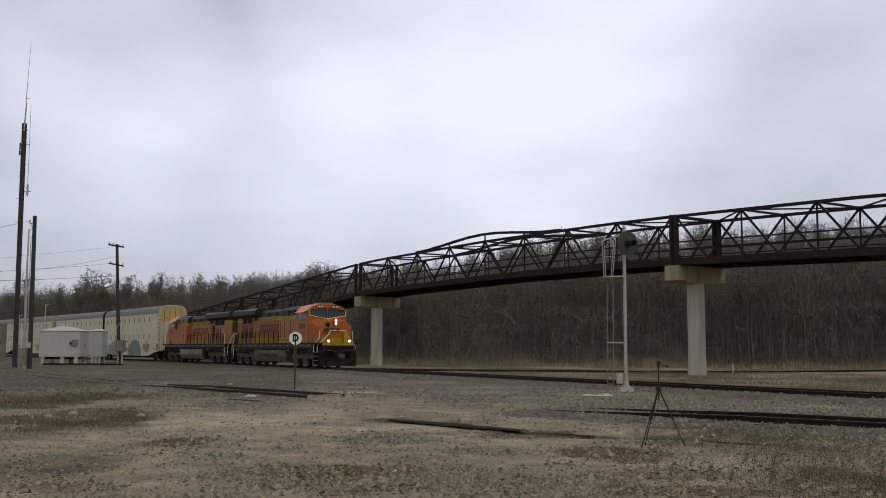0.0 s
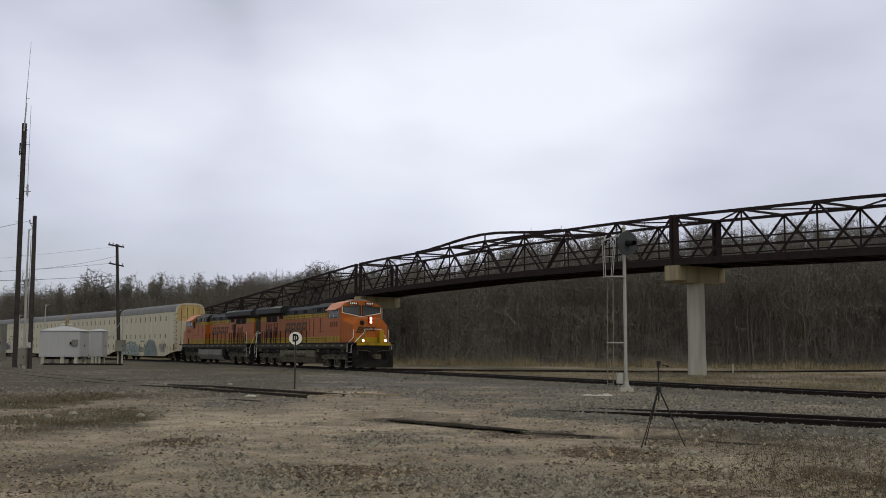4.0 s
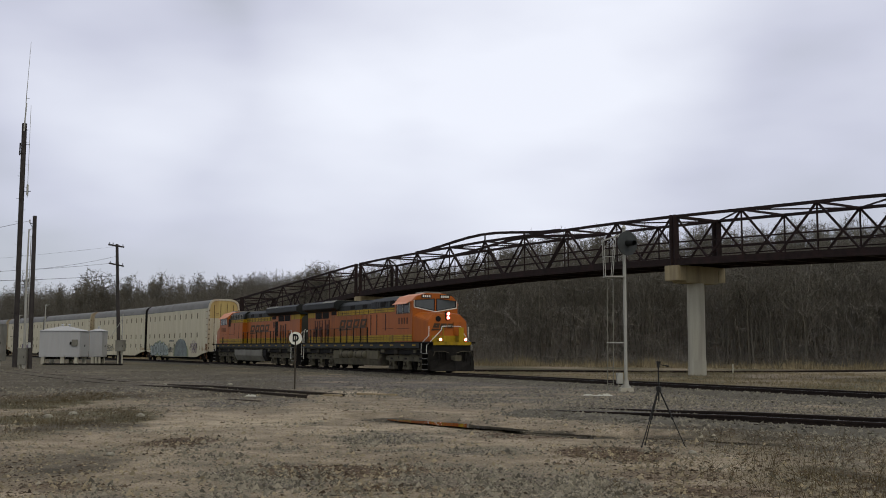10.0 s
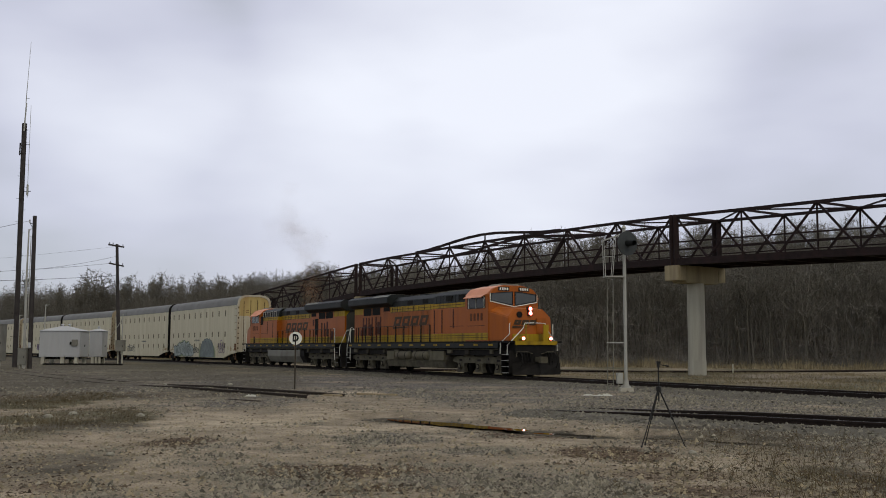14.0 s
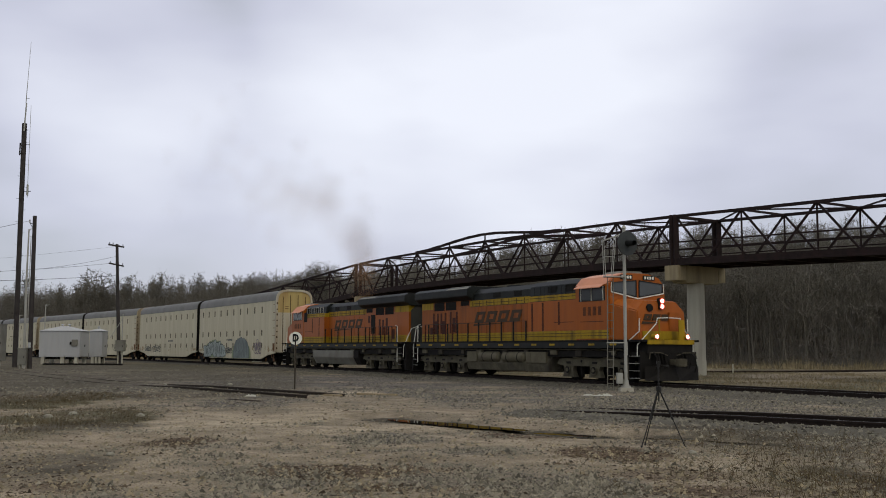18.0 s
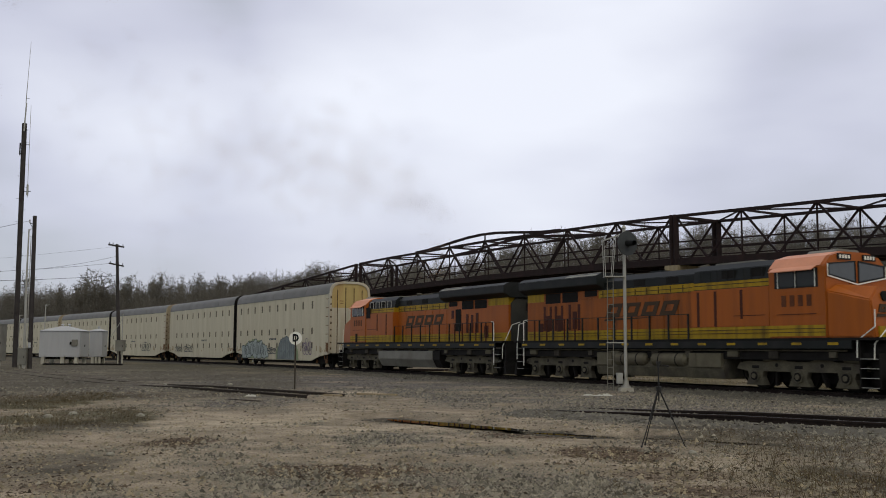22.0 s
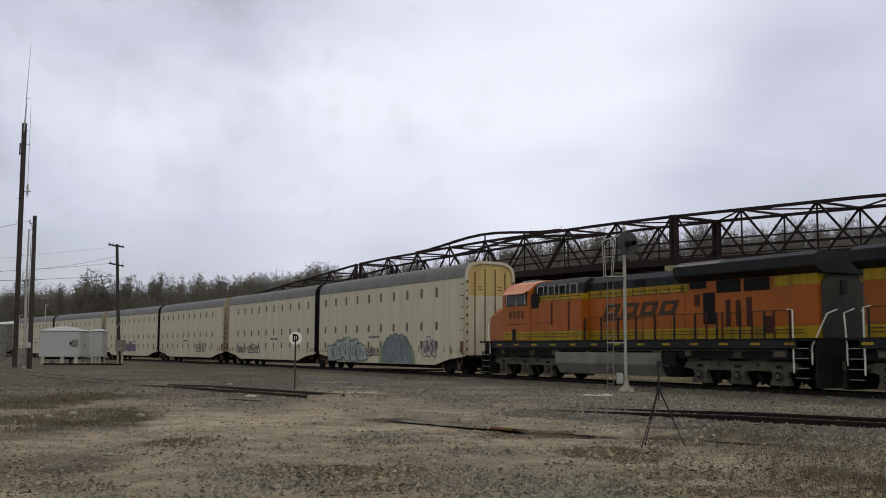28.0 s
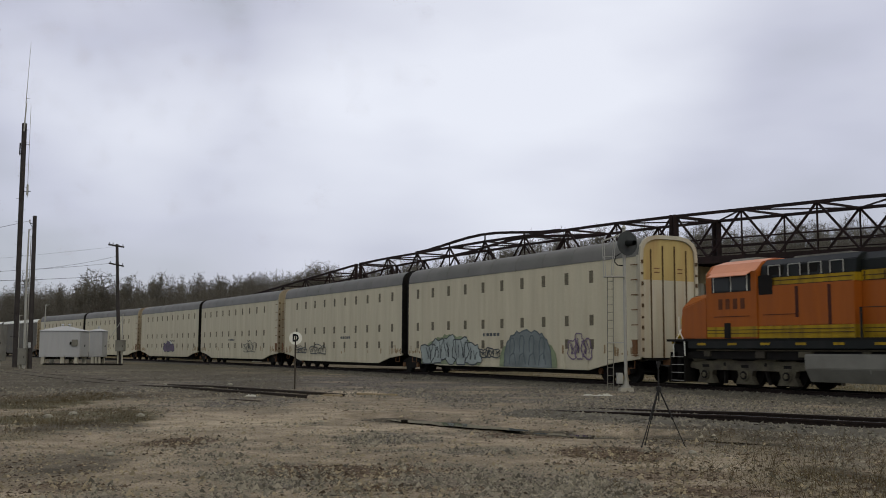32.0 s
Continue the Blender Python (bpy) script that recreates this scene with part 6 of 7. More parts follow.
# ---------------------------------------------------------------- signal mast with ladder
def signal_mast():
    S = thing("railway_signal", "silver signal mast with a dark round target and a side ladder", "railway signal", m=pose(7.22, 39.6, 0.0))
    part("foundation", Solid().box(-0.26, 0.26, -0.26, 0.26, -0.15, 0.14), CONCRETE, S, bevel=0.02)
    part("base_flange", Solid().tube((0, 0, 0.14), (0, 0, 0.22), 0.18, n=16).tube((0, 0, 0.22), (0, 0, 0.45), 0.13, 0.095, n=16), SILVER, S, smooth=True)
    part("junction_box", Solid().box(-0.36, -0.14, -0.16, 0.16, 0.30, 0.72), SILVER, S, bevel=0.015)
    part("mast", Solid().tube((0, 0, 0.2), (0.0, 0, 6.45), 0.066, n=16), SILVER, S, smooth=True)
    part("cap", Solid().tube((0, 0, 6.45), (0, 0, 6.58), 0.11, 0.03, n=14), SILVER, S)
    nx, ny = 0.476, -0.88
    c = Vector((0.0 + nx * 0.22, ny * 0.22, 5.83))
    n = Vector((nx, ny, 0))
    part("target_disc", Solid().tube(c - n * 0.03, c, 0.49, n=32), TARGET_GREY, S, "dark round target disc")
    part("lamp_case", Solid().tube(c - n * 0.42, c - n * 0.03, 0.17, 0.2, n=16), BLACK_PAINT, S)
    part("hood", Solid().tube(c, c + n * 0.42 + Vector((0, 0, -0.02)), 0.13, 0.11, n=16, caps=False).tube(c + n * 0.01, c + n * 0.02, 0.125, n=16), BLACK_PAINT, S, "dark lamp hood")
    part("bracket", Solid().bar((0, 0, 5.83), c - n * 0.3, 0.08, 0.1), SILVER, S)
    for x in (-0.72, -0.49):
        part("ladder_rail", Solid().bar((x - 0.0, 0.02, -0.02), (x + 0.04, 0.02, 4.55), 0.022, 0.032), SILVER_DULL, S)
    for k in range(14):
        z = 0.3 + k * 0.31
        part("ladder_rung", Solid().tube((-0.72 + z * 0.009, 0.02, z), (-0.49 + z * 0.009, 0.02, z), 0.011, n=6), SILVER_DULL, S)
    part("stay", Solid().bar((-0.74, 0.02, 1.9), (0, 0, 1.9), 0.05, 0.045), SILVER, S)
    part("platform", Solid().box(-0.82, 0.02, -0.22, 0.24, 4.49, 4.53), SILVER, S)
    for p, q in (((-0.78, -0.2, 4.52), (-0.84, -0.2, 5.95)), ((-0.78, 0.22, 4.52), (-0.84, 0.22, 5.95)), ((-0.50, -0.2, 4.52), (-0.36, -0.2, 6.12)), ((-0.50, 0.22, 4.52), (-0.36, 0.22, 6.12))):
        part("cage_post", Solid().tube(p, q, 0.016, n=6), SILVER, S)
    part("cage_rail", Solid().path([(-0.1, -0.2, 6.2), (-0.36, -0.2, 6.12), (-0.84, -0.2, 5.95), (-0.84, 0.22, 5.95), (-0.36, 0.22, 6.12), (-0.1, 0.22, 6.2)], 0.017), SILVER, S)
    part("cage_rail", Solid().path([(-0.45, -0.2, 5.3), (-0.81, -0.2, 5.3), (-0.81, 0.22, 5.3)], 0.014), SILVER, S)
    part("cable", Solid().path([(-0.18, -0.16, 5.42), (-0.38, -0.18, 5.30), (-0.42, -0.18, 5.08), (-0.30, -0.17, 4.96), (-0.08, -0.14, 4.94)], 0.022), UNDER, S, "black cable loop")
    part("conduit", Solid().tube((0.02, 0.10, 0.3), (0.02, 0.10, 5.6), 0.018, n=6), SILVER, S)


signal_mast()


# ---------------------------------------------------------------- round letter sign
def letter_sign():
    S = thing("track_sign", "round white sign with a black letter D on a steel post", "sign", m=pose(-5.99, 40.84, -0.04))
    part("post", Solid().bar((0, 0.03, -0.2), (0, 0.03, 2.2), 0.085, 0.05, (1, 0, 0)), RUST_DARK, S)
    part("post_face", Solid().box(-0.036, 0.036, -0.004, 0.002, 0.85, 1.84), SILVER_DULL, S, "pale reflective strip")
    part("disc", Solid().tube((0, -0.005, 2.07), (0, 0.02, 2.07), 0.262, n=32), WHITE_PAINT, S)
    cu = bpy.data.curves.new("letter", "FONT")
    cu.body, cu.size, cu.align_x, cu.align_y, cu.extrude, cu.offset = "D", 0.40, "CENTER", "CENTER", 0.004, 0.02
    tmp = bpy.data.objects.new("letter", cu)
    scene.collection.objects.link(tmp)
    me = bpy.data.meshes.new_from_object(tmp)
    bpy.data.objects.remove(tmp)
    me.materials.clear()
    ob = part("letter", me, BLACK_PAINT, S, "black letter D")
    ob.matrix_local = pose(0, -0.012, 2.075, 90, 0, 0) @ Matrix.Diagonal((0.85, 1.0, 1.0, 1.0))


letter_sign()


# ---------------------------------------------------------------- tripod left standing
def tripod():
    T = thing("tripod", "slim black camera tripod standing on the dirt", "tripod", m=pose(3.65, 17.0, 0.0))
    hub = (0, 0, 0.97)
    for foot, knee in (((-0.33, -0.12, -0.01), 0.5), ((-0.19, 0.28, 0.0), 0.52), ((0.43, -0.05, -0.02), 0.5)):
        f, h = Vector(foot), Vector(hub)
        m = h.lerp(f, knee)
        leg = part("leg", Solid().tube(h + (f - h).normalized() * 0.03, m, 0.014, n=8).tube(m, f, 0.009, n=8), TRIPOD_BLACK, T)
        part("clamp", Solid().tube(h.lerp(f, knee - 0.03), h.lerp(f, knee + 0.03), 0.02, n=8), TRIPOD_BLACK, leg)
        part("rubber_foot", Solid().tube(h.lerp(f, 0.97), f, 0.014, n=8), TRIPOD_BLACK, leg)
    part("hub", Solid().tube((0, 0, 0.92), (0, 0, 1.0), 0.045, n=10), TRIPOD_BLACK, T)
    part("centre_column", Solid().tube((0, 0, 0.75), (0, 0, 1.34), 0.013, n=8), TRIPOD_BLACK, T)
    part("pan_head", Solid().tube((0, 0, 1.32), (0, 0, 1.39), 0.025, n=10).box(-0.03, 0.035, -0.03, 0.03, 1.385, 1.425), TRIPOD_BLACK, T)
    part("pan_handle", Solid().tube((0.02, 0, 1.37), (0.17, -0.03, 1.34), 0.008, n=6).tube((0.10, -0.02, 1.355), (0.17, -0.03, 1.34), 0.014, n=6), TRIPOD_BLACK, T)


tripod()


# ---------------------------------------------------------------- white signal huts and cabinets
def hut(x0, x1, y0, y1, z0, z1, peak, vents, label):
    H = thing("signal_hut", label, "equipment hut", "white signal huts", pose((x0 + x1) / 2, (y0 + y1) / 2, 0))
    w, d = (x1 - x0) / 2, (y1 - y0) / 2
    part("wall_shell", Solid().box(-w, w, -d, d, z0, z1), SHED_WHITE, H, bevel=0.02)
    n = max(2, round(w * 2 / 0.62))
    for k in range(n):
        a = -w + 2 * w * k / n
        part("wall_panel", Solid().box(a + 0.015, a + 2 * w / n - 0.015, -d - 0.014, -d, z0 + 0.03, z1 - 0.03), SHED_WHITE, H, bevel=0.006)
    part("side_door", Solid().box(w, w + 0.03, -d + 0.3, d - 0.5, z0 + 0.08, z1 - 0.25), SHED_WHITE, H, bevel=0.01)
    part("door_latch", Solid().box(w + 0.03, w + 0.06, -0.1, 0.05, z0 + 1.0, z0 + 1.2), UNDER, H)
    o = 0.1
    part("roof", Solid().add([(-w - o, -d - o, z1), (w + o, -d - o, z1), (w + o, d + o, z1), (-w - o, d + o, z1), (-w * 0.15, -d * 0.3, peak), (w * 0.15, -d * 0.3, peak), (w * 0.15, d * 0.3, peak), (-w * 0.15, d * 0.3, peak)],
                             [(3, 2, 1, 0), (0, 1, 5, 4), (1, 2, 6, 5), (2, 3, 7, 6), (3, 0, 4, 7), (4, 5, 6, 7)]), SHED_WHITE, H, "pale hipped sheet roof")
    for vx in vents:
        part("roof_vent", Solid().tube((vx, 0, peak - 0.12), (vx, 0, peak + 0.13), 0.09, n=10).tube((vx, 0, peak + 0.13), (vx, 0, peak + 0.24), 0.2, 0.08, n=12), SHED_WHITE, H)
    for px in (-w + 0.35, 0.15 * w, w - 0.35):
        for py in (-d + 0.2, d - 0.2):
            part("footing", Solid().box(px - 0.16, px + 0.16, py - 0.16, py + 0.16, -0.1, z0 - 0.002), CONCRETE, H)
    part("skid", Solid().box(-w + 0.05, w - 0.05, -d + 0.38, -d + 0.5, z0 - 0.2, z0 - 0.002), UNDER, H)
    return H


hut_a = hut(-39.4, -35.45, 98.0, 100.6, 0.70, 3.25, 3.72, (-0.25, 0.45), "white sheet-metal signal hut with two roof vents on footings")
w_, d_ = 1.975, 1.3
part("meter_box", Solid().box(w_ - 0.75, w_ - 0.2, -d_ - 0.16, -d_ - 0.016, 1.75, 2.4), TANK_GREY, hut_a, "grey meter box", bevel=0.01)
part("meter_box", Solid().box(w_ - 0.95, w_ - 0.78, -d_ - 0.10, -d_ - 0.016, 1.9, 2.2), UNDER, hut_a, bevel=0.01)
hut(-36.62, -35.28, 104.0, 105.6, 0.67, 3.34, 3.6, (0.0,), "narrow white sheet-metal signal hut with one roof vent")


def cabinet(x, y, w, d, z0, z1, material, label, name="relay_cabinet"):
    C = thing(name, label, "cabinet", m=pose(x, y, 0))
    part("case", Solid().box(-w / 2, w / 2, -d / 2, d / 2, z0, z1), material, C, bevel=0.015)
    part("lid", Solid().box(-w / 2 - 0.04, w / 2 + 0.04, -d / 2 - 0.04, d / 2 + 0.04, z1 + 0.002, z1 + 0.06), material, C, bevel=0.01)
    part("door", Solid().box(-w / 2 + 0.05, w / 2 - 0.05, -d / 2 - 0.02, -d / 2, z0 + 0.06, z1 - 0.06), material, C, bevel=0.006)
    part("handle", Solid().box(w / 2 - 0.14, w / 2 - 0.1, -d / 2 - 0.045, -d / 2 - 0.02, (z0 + z1) / 2 - 0.08, (z0 + z1) / 2 + 0.08), UNDER, C)
    part("leg", Solid().tube((-w / 4, 0, -0.15), (-w / 4, 0, z0), 0.06, n=8), CONCRETE, C)
    part("leg", Solid().tube((w / 4, 0, -0.15), (w / 4, 0, z0), 0.06, n=8), CONCRETE, C)
    return C


cabinet(-32.1, 100.0, 0.85, 0.6, 1.27, 2.32, TANK_GREY, "grey relay cabinet on legs beside the pole")
cabinet(-37.75, 85.0, 1.2, 0.9, 0.45, 3.5, TANK_GREY, "tall grey equipment cabinet at the yard's edge")
cabinet(-32.4, 77.5, 0.62, 0.45, 0.25, 1.5, TANK_GREY, "small grey cabinet at the foot of the poles")

mast_thin = thing("flag_pole", "thin silver pole beside the relay cabinet", "pole", m=pose(-32.15, 100.6, 0))
part("shaft", Solid().tube((0, 0, -0.1), (0, 0, 5.0), 0.06, 0.045, n=8), SILVER, mast_thin)
part("arm", Solid().tube((0, 0, 4.6), (-1.2, 0, 2.6), 0.03, n=6), SILVER, mast_thin)

beam = thing("timber_beam", "long dark timber beam lying along the track", "beam", m=pose(-34.0, 95.0, 0.0, 0, 0, 2.0))
part("beam_body", Solid().box(-3.7, 3.7, -0.2, 0.2, -0.05, 0.14), UNDER, beam, bevel=0.03)


# ---------------------------------------------------------------- poles and wires
def tall_mast():
    P = thing("antenna_pole", "very tall wooden pole carrying slender radio antennas", "utility pole", m=pose(-35.02, 82.3, 0))
    part("pole", Solid().path([(0, 0, -0.3), (-0.08, 0, 11.7), (-0.12, 0, 20.3)], 0.2, 14), WOOD_POLE, P, smooth=True)
    part("antenna", Solid().tube((-0.05, -0.2, 19.6), (0.05, -0.2, 22.0), 0.06, n=8).tube((0.0, -0.2, 22.0), (0.2, -0.2, 27.3), 0.035, 0.012, n=6), SILVER, P, "whip antenna")
    part("antenna_arm", Solid().bar((-0.1, -0.2, 19.7), (0.3, -0.2, 19.7), 0.05, 0.05).bar((0.0, -0.2, 22.4), (0.28, -0.2, 22.4), 0.03, 0.03), UNDER, P)
    part("antenna", Solid().tube((0.42, -0.1, 14.0), (0.40, -0.1, 21.8), 0.025, 0.018, n=6).tube((0.42, -0.1, 14.2), (0.42, -0.1, 15.1), 0.09, n=8), SILVER, P, "side-mounted antenna")
    part("antenna_arm", Solid().bar((-0.1, -0.1, 14.5), (0.7, -0.1, 14.55), 0.05, 0.05).bar((-0.1, -0.1, 18.5), (0.42, -0.1, 18.5), 0.04, 0.04), UNDER, P)
    part("antenna", Solid().tube((-0.32, -0.2, 17.6), (-0.32, -0.2, 18.6), 0.06, n=6), UNDER, P)
    for k in range(18):
        z = 2.5 + k * 0.95
        part("pole_step", Solid().tube((0.1, -0.25, z), (0.42 if k % 2 else -0.4, -0.28, z), 0.012, n=5), UNDER, P)


tall_mast()

pole_b = thing("utility_pole", "weathered wooden pole with a transformer bracket and conduit", "utility pole", m=pose(-31.95, 77.8, 0))
part("pole", Solid().tube((0, 0, -0.3), (-0.12, 0, 11.9), 0.18, 0.15, n=12), WOOD_POLE, pole_b, smooth=True)
part("conduit", Solid().tube((-0.24, -0.1, 0.3), (-0.30, -0.1, 10.2), 0.03, n=6), SILVER, pole_b)
part("bracket", Solid().bar((-0.1, 0, 11.2), (-0.5, 0, 11.35), 0.06, 0.06).bar((-0.1, 0, 10.7), (-0.45, 0, 11.3), 0.04, 0.04), UNDER, pole_b)
part("insulator", Solid().tube((-0.5, 0, 11.35), (-0.5, 0, 11.6), 0.06, n=8), SHED_WHITE, pole_b)
part("sign_plate", Solid().box(-0.1, 0.1, -0.235, -0.21, 1.6, 2.0), SHED_WHITE, pole_b)
pole_c = thing("steel_mast", "slender grey steel mast beside the wooden poles", "utility pole", m=pose(-33.3, 80.0, 0))
part("shaft", Solid().tube((0, 0, -0.2), (-0.12, 0, 6.8), 0.12, 0.09, n=10).tube((-0.12, 0, 6.8), (-0.1, 0, 11.1), 0.08, 0.05, n=10), SILVER, pole_c, smooth=True)
part("top_arm", Solid().bar((-0.1, 0, 11.0), (0.35, 0, 11.3), 0.04, 0.04).bar((-0.1, 0, 10.6), (0.3, 0, 10.4), 0.04, 0.04), SILVER, pole_c)
pole_d = thing("utility_pole", "dark wooden utility pole with two crossarms beside the track", "utility pole", m=pose(-32.6, 101.0, 0))
part("pole", Solid().tube((0.1, 0, -0.3), (-0.55, 0, 12.1), 0.20, 0.14, n=12), WOOD_POLE, pole_d, smooth=True)
part("crossarm", Solid().bar((-1.38, -0.15, 12.05), (0.22, -0.15, 11.8), 0.14, 0.17), WOOD_POLE, pole_d)
part("crossarm", Solid().bar((-1.24, -0.15, 10.15), (0.26, -0.15, 9.85), 0.13, 0.15), WOOD_POLE, pole_d)
for x, z in ((-1.25, 12.13), (-0.9, 12.08), (0.1, 11.92), (-1.1, 10.2), (0.15, 9.97)):
    part("insulator", Solid().tube((x, -0.15, z), (x, -0.15, z + 0.16), 0.04, n=6), UNDER, pole_d)


def wire(name, p, q, sag, r=0.016):
    W = thing(name, "thin dark overhead wire strung between poles", "wire", "overhead wires")
    n = 16
    pts = [Vector(p).lerp(Vector(q), k / n) - Vector((0, 0, sag * 4 * (k / n) * (1 - k / n))) for k in range(n + 1)]
    part("strand", Solid().path(pts, r, 4), UNDER, W)


wire("overhead_wire", (-33.0, 101.0, 10.9), (-62.0, 97.0, 11.6), 2.1)
wire("overhead_wire", (-33.2, 101.0, 10.2), (-64.0, 100.0, 8.9), 0.5)
wire("overhead_wire", (-33.1, 101.0, 8.9), (-62.0, 98.0, 8.1), 0.35, 0.024)
wire("overhead_wire", (-33.0, 101.0, 7.8), (-62.0, 98.0, 6.2), 0.3)
wire("overhead_wire", (-33.0, 101.0, 11.9), (-62.0, 97.0, 9.0), 0.3, 0.01)
wire("overhead_wire", (-32.5, 77.8, 11.5), (-60.0, 80.0, 9.3), 1.0)

stake = thing("marker_stake", "short pale marker stake in the grass", "stake", m=pose(20.8, 72.0, 0))
part("stake_post", Solid().box(-0.05, 0.05, -0.03, 0.03, -0.1, 0.66), CONCRETE, stake, bevel=0.01)
for x, y, h in ((-44.5, 112.0, 6.4), (-55.0, 130.0, 5.8)):
    p = thing("light_post", "distant slender grey light post", "pole", m=pose(x, y, 0))
    part("shaft", Solid().tube((0, 0, -0.1), (0, 0, h), 0.10, 0.06, n=8), SILVER, p)
    part("bracket", Solid().bar((0, 0, h - 0.1), (0.4, 0, h), 0.06, 0.06), SILVER, p)


# ---------------------------------------------------------------- litter, boards
def crumple(name, x, y, rx, ry, h, material, label, category, seed):
    rng = np.random.default_rng(seed)
    n = 14
    vs = [(x + (i / n - 0.5) * 2 * rx * (1 + 0.15 * rng.normal()), y + (j / n - 0.5) * 2 * ry, ground_z(x, y) + max(0.01, h * (0.5 + 0.5 * rng.normal()) * (1 - ((i / n - 0.5) * 2) ** 2) * (1 - ((j / n - 0.5) * 2) ** 4)))
          for j in range(n + 1) for i in range(n + 1)]
    fs = [(j * (n + 1) + i, j * (n + 1) + i + 1, (j + 1) * (n + 1) + i + 1, (j + 1) * (n + 1) + i) for j in range(n) for i in range(n)]
    k = len(vs)
    vs += [(a, b, ground_z(x, y) - 0.02) for a, b, c in vs]
    fs += [tuple(k + i for i in reversed(f)) for f in fs]
    me = raw_mesh(name, vs, fs)
    me.materials.append(material)
    tagged(new(name, me), label, category)


crumple("plastic_sheet", 5.75, 36.0, 0.36, 0.25, 0.06, PLASTIC_WHITE, "crumpled white plastic sheet lying by the signal", "litter", 2)
crumple("plastic_sheet", 5.25, 36.2, 0.22, 0.2, 0.05, PLASTIC_WHITE, "torn scrap of white plastic on the gravel", "litter", 3)
scrap = thing("rail_offcut", "short dark offcut of rail lying half buried in the gravel", "rail", m=pose(-6.2, 31.4, ground_z(-6.2, 31.4) - 0.085, 0, 0, -40))
part("rail_piece", Solid().prism_x([(-0.07, -0.02), (0.07, -0.02), (0.02, 0.02), (0.035, 0.10), (0.03, 0.12), (-0.03, 0.12), (-0.035, 0.10), (-0.02, 0.02)], -0.8, 0.8), RUST_DARK, scrap)
crumple("paper_scrap", -6.5, 34.2, 0.20, 0.14, 0.07, PLASTIC_WHITE, "white paper scrap on the gravel", "litter", 4)
STONE_PALE = mat("pale_stone", (0.25, 0.24, 0.21), 0.9, vary=0.15, scale=6, bump=0.2)


def boulder(x, y, r, seed):
    rng = random.Random(seed)
    bm = bmesh.new()
    bmesh.ops.create_icosphere(bm, subdivisions=2, radius=r)
    for v in bm.verts:
        v.co *= 1 + 0.35 * noise.noise(v.co / r * 1.3 + Vector((seed, 0, 0)))
        v.co.z *= 0.6
    me = bpy.data.meshes.new("pale_rock")
    bm.to_mesh(me)
    bm.free()
    me.materials.append(STONE_PALE)
    ob = new("pale_rock", me)
    ob.matrix_world = pose(x, y, ground_z(x, y) + r * 0.25, 0, 0, rng.uniform(0, 360))
    tagged(ob, "pale rough rock lying on the dirt", "rock", "pale rocks on the ground")


for i, (x, y, r) in enumerate(((-7.2, 24.1, 0.10), (-9.0, 24.6, 0.11), (-9.2, 23.6, 0.11), (3.95, 16.0, 0.07), (-5.1, 15.6, 0.07), (2.3, 13.0, 0.035), (-9.9, 24.1, 0.08), (-9.6, 45.5, 0.12), (-12.4, 45.0, 0.10), (7.4, 21.9, 0.08), (-0.5, 11.5, 0.03), (0.3, 12.2, 0.03))):
    boulder(x, y, r, i + 1)
BOARD = mat("tan_board", (0.30, 0.24, 0.165), 0.85, vary=0.2, scale=4, bump=0.15)
for x, y, ln, th in ((-3.75, 34.75, 0.4, -35), (-2.3, 35.4, 0.8, -28)):
    bd = thing("board", "weathered tan board lying by the rail end", "board", "boards on the gravel", pose(x, y, ground_z(x, y), 0, 0, th))
    part("plank", Solid().box(-ln, ln, -0.09, 0.09, 0.0, 0.06), BOARD, bd, bevel=0.008)


# ---------------------------------------------------------------- puddles in the rut
WATER = bpy.data.materials.new("still_muddy_water")
WATER.use_nodes = True
_b = WATER.node_tree.nodes["Principled BSDF"]
_b.inputs["Base Color"].default_value = (0.022, 0.018, 0.013, 1)
_b.inputs["Roughness"].default_value = 0.03
_b.inputs["IOR"].default_value = 1.33


def puddle(p, q, half, seed):
    p, q = Vector((*p, 0)), Vector((*q, 0))
    d = (q - p).normalized()
    s = Vector((-d.y, d.x, 0))
    n, left, right = 28, [], []
    for k in range(n + 1):
        t = k / n
        w = half * math.sin(math.pi * min(1, max(0, t))) ** 0.45
        c = p.lerp(q, t) + s * 0.10 * fnoise(t * 5, seed, 1.0, 6.0)
        left.append(tuple(c + s * w * (1 + 0.5 * fnoise(t * 9, seed + 3, 1.0)) + Vector((0, 0, WATER_Z))))
        right.append(tuple(c - s * w * (1 + 0.5 * fnoise(t * 9, seed + 8, 1.0)) + Vector((0, 0, WATER_Z))))
    me = raw_mesh("puddle", left + right, [(k, k + 1, n + 2 + k, n + 1 + k) for k in range(n)])
    me.materials.append(WATER)
    tagged(new("puddle", me), "long shallow puddle of muddy water in a wheel rut", "puddle", "puddles in the rut")


for i, (p, q, h) in enumerate(RUTS):
    puddle(p, q, h, i)


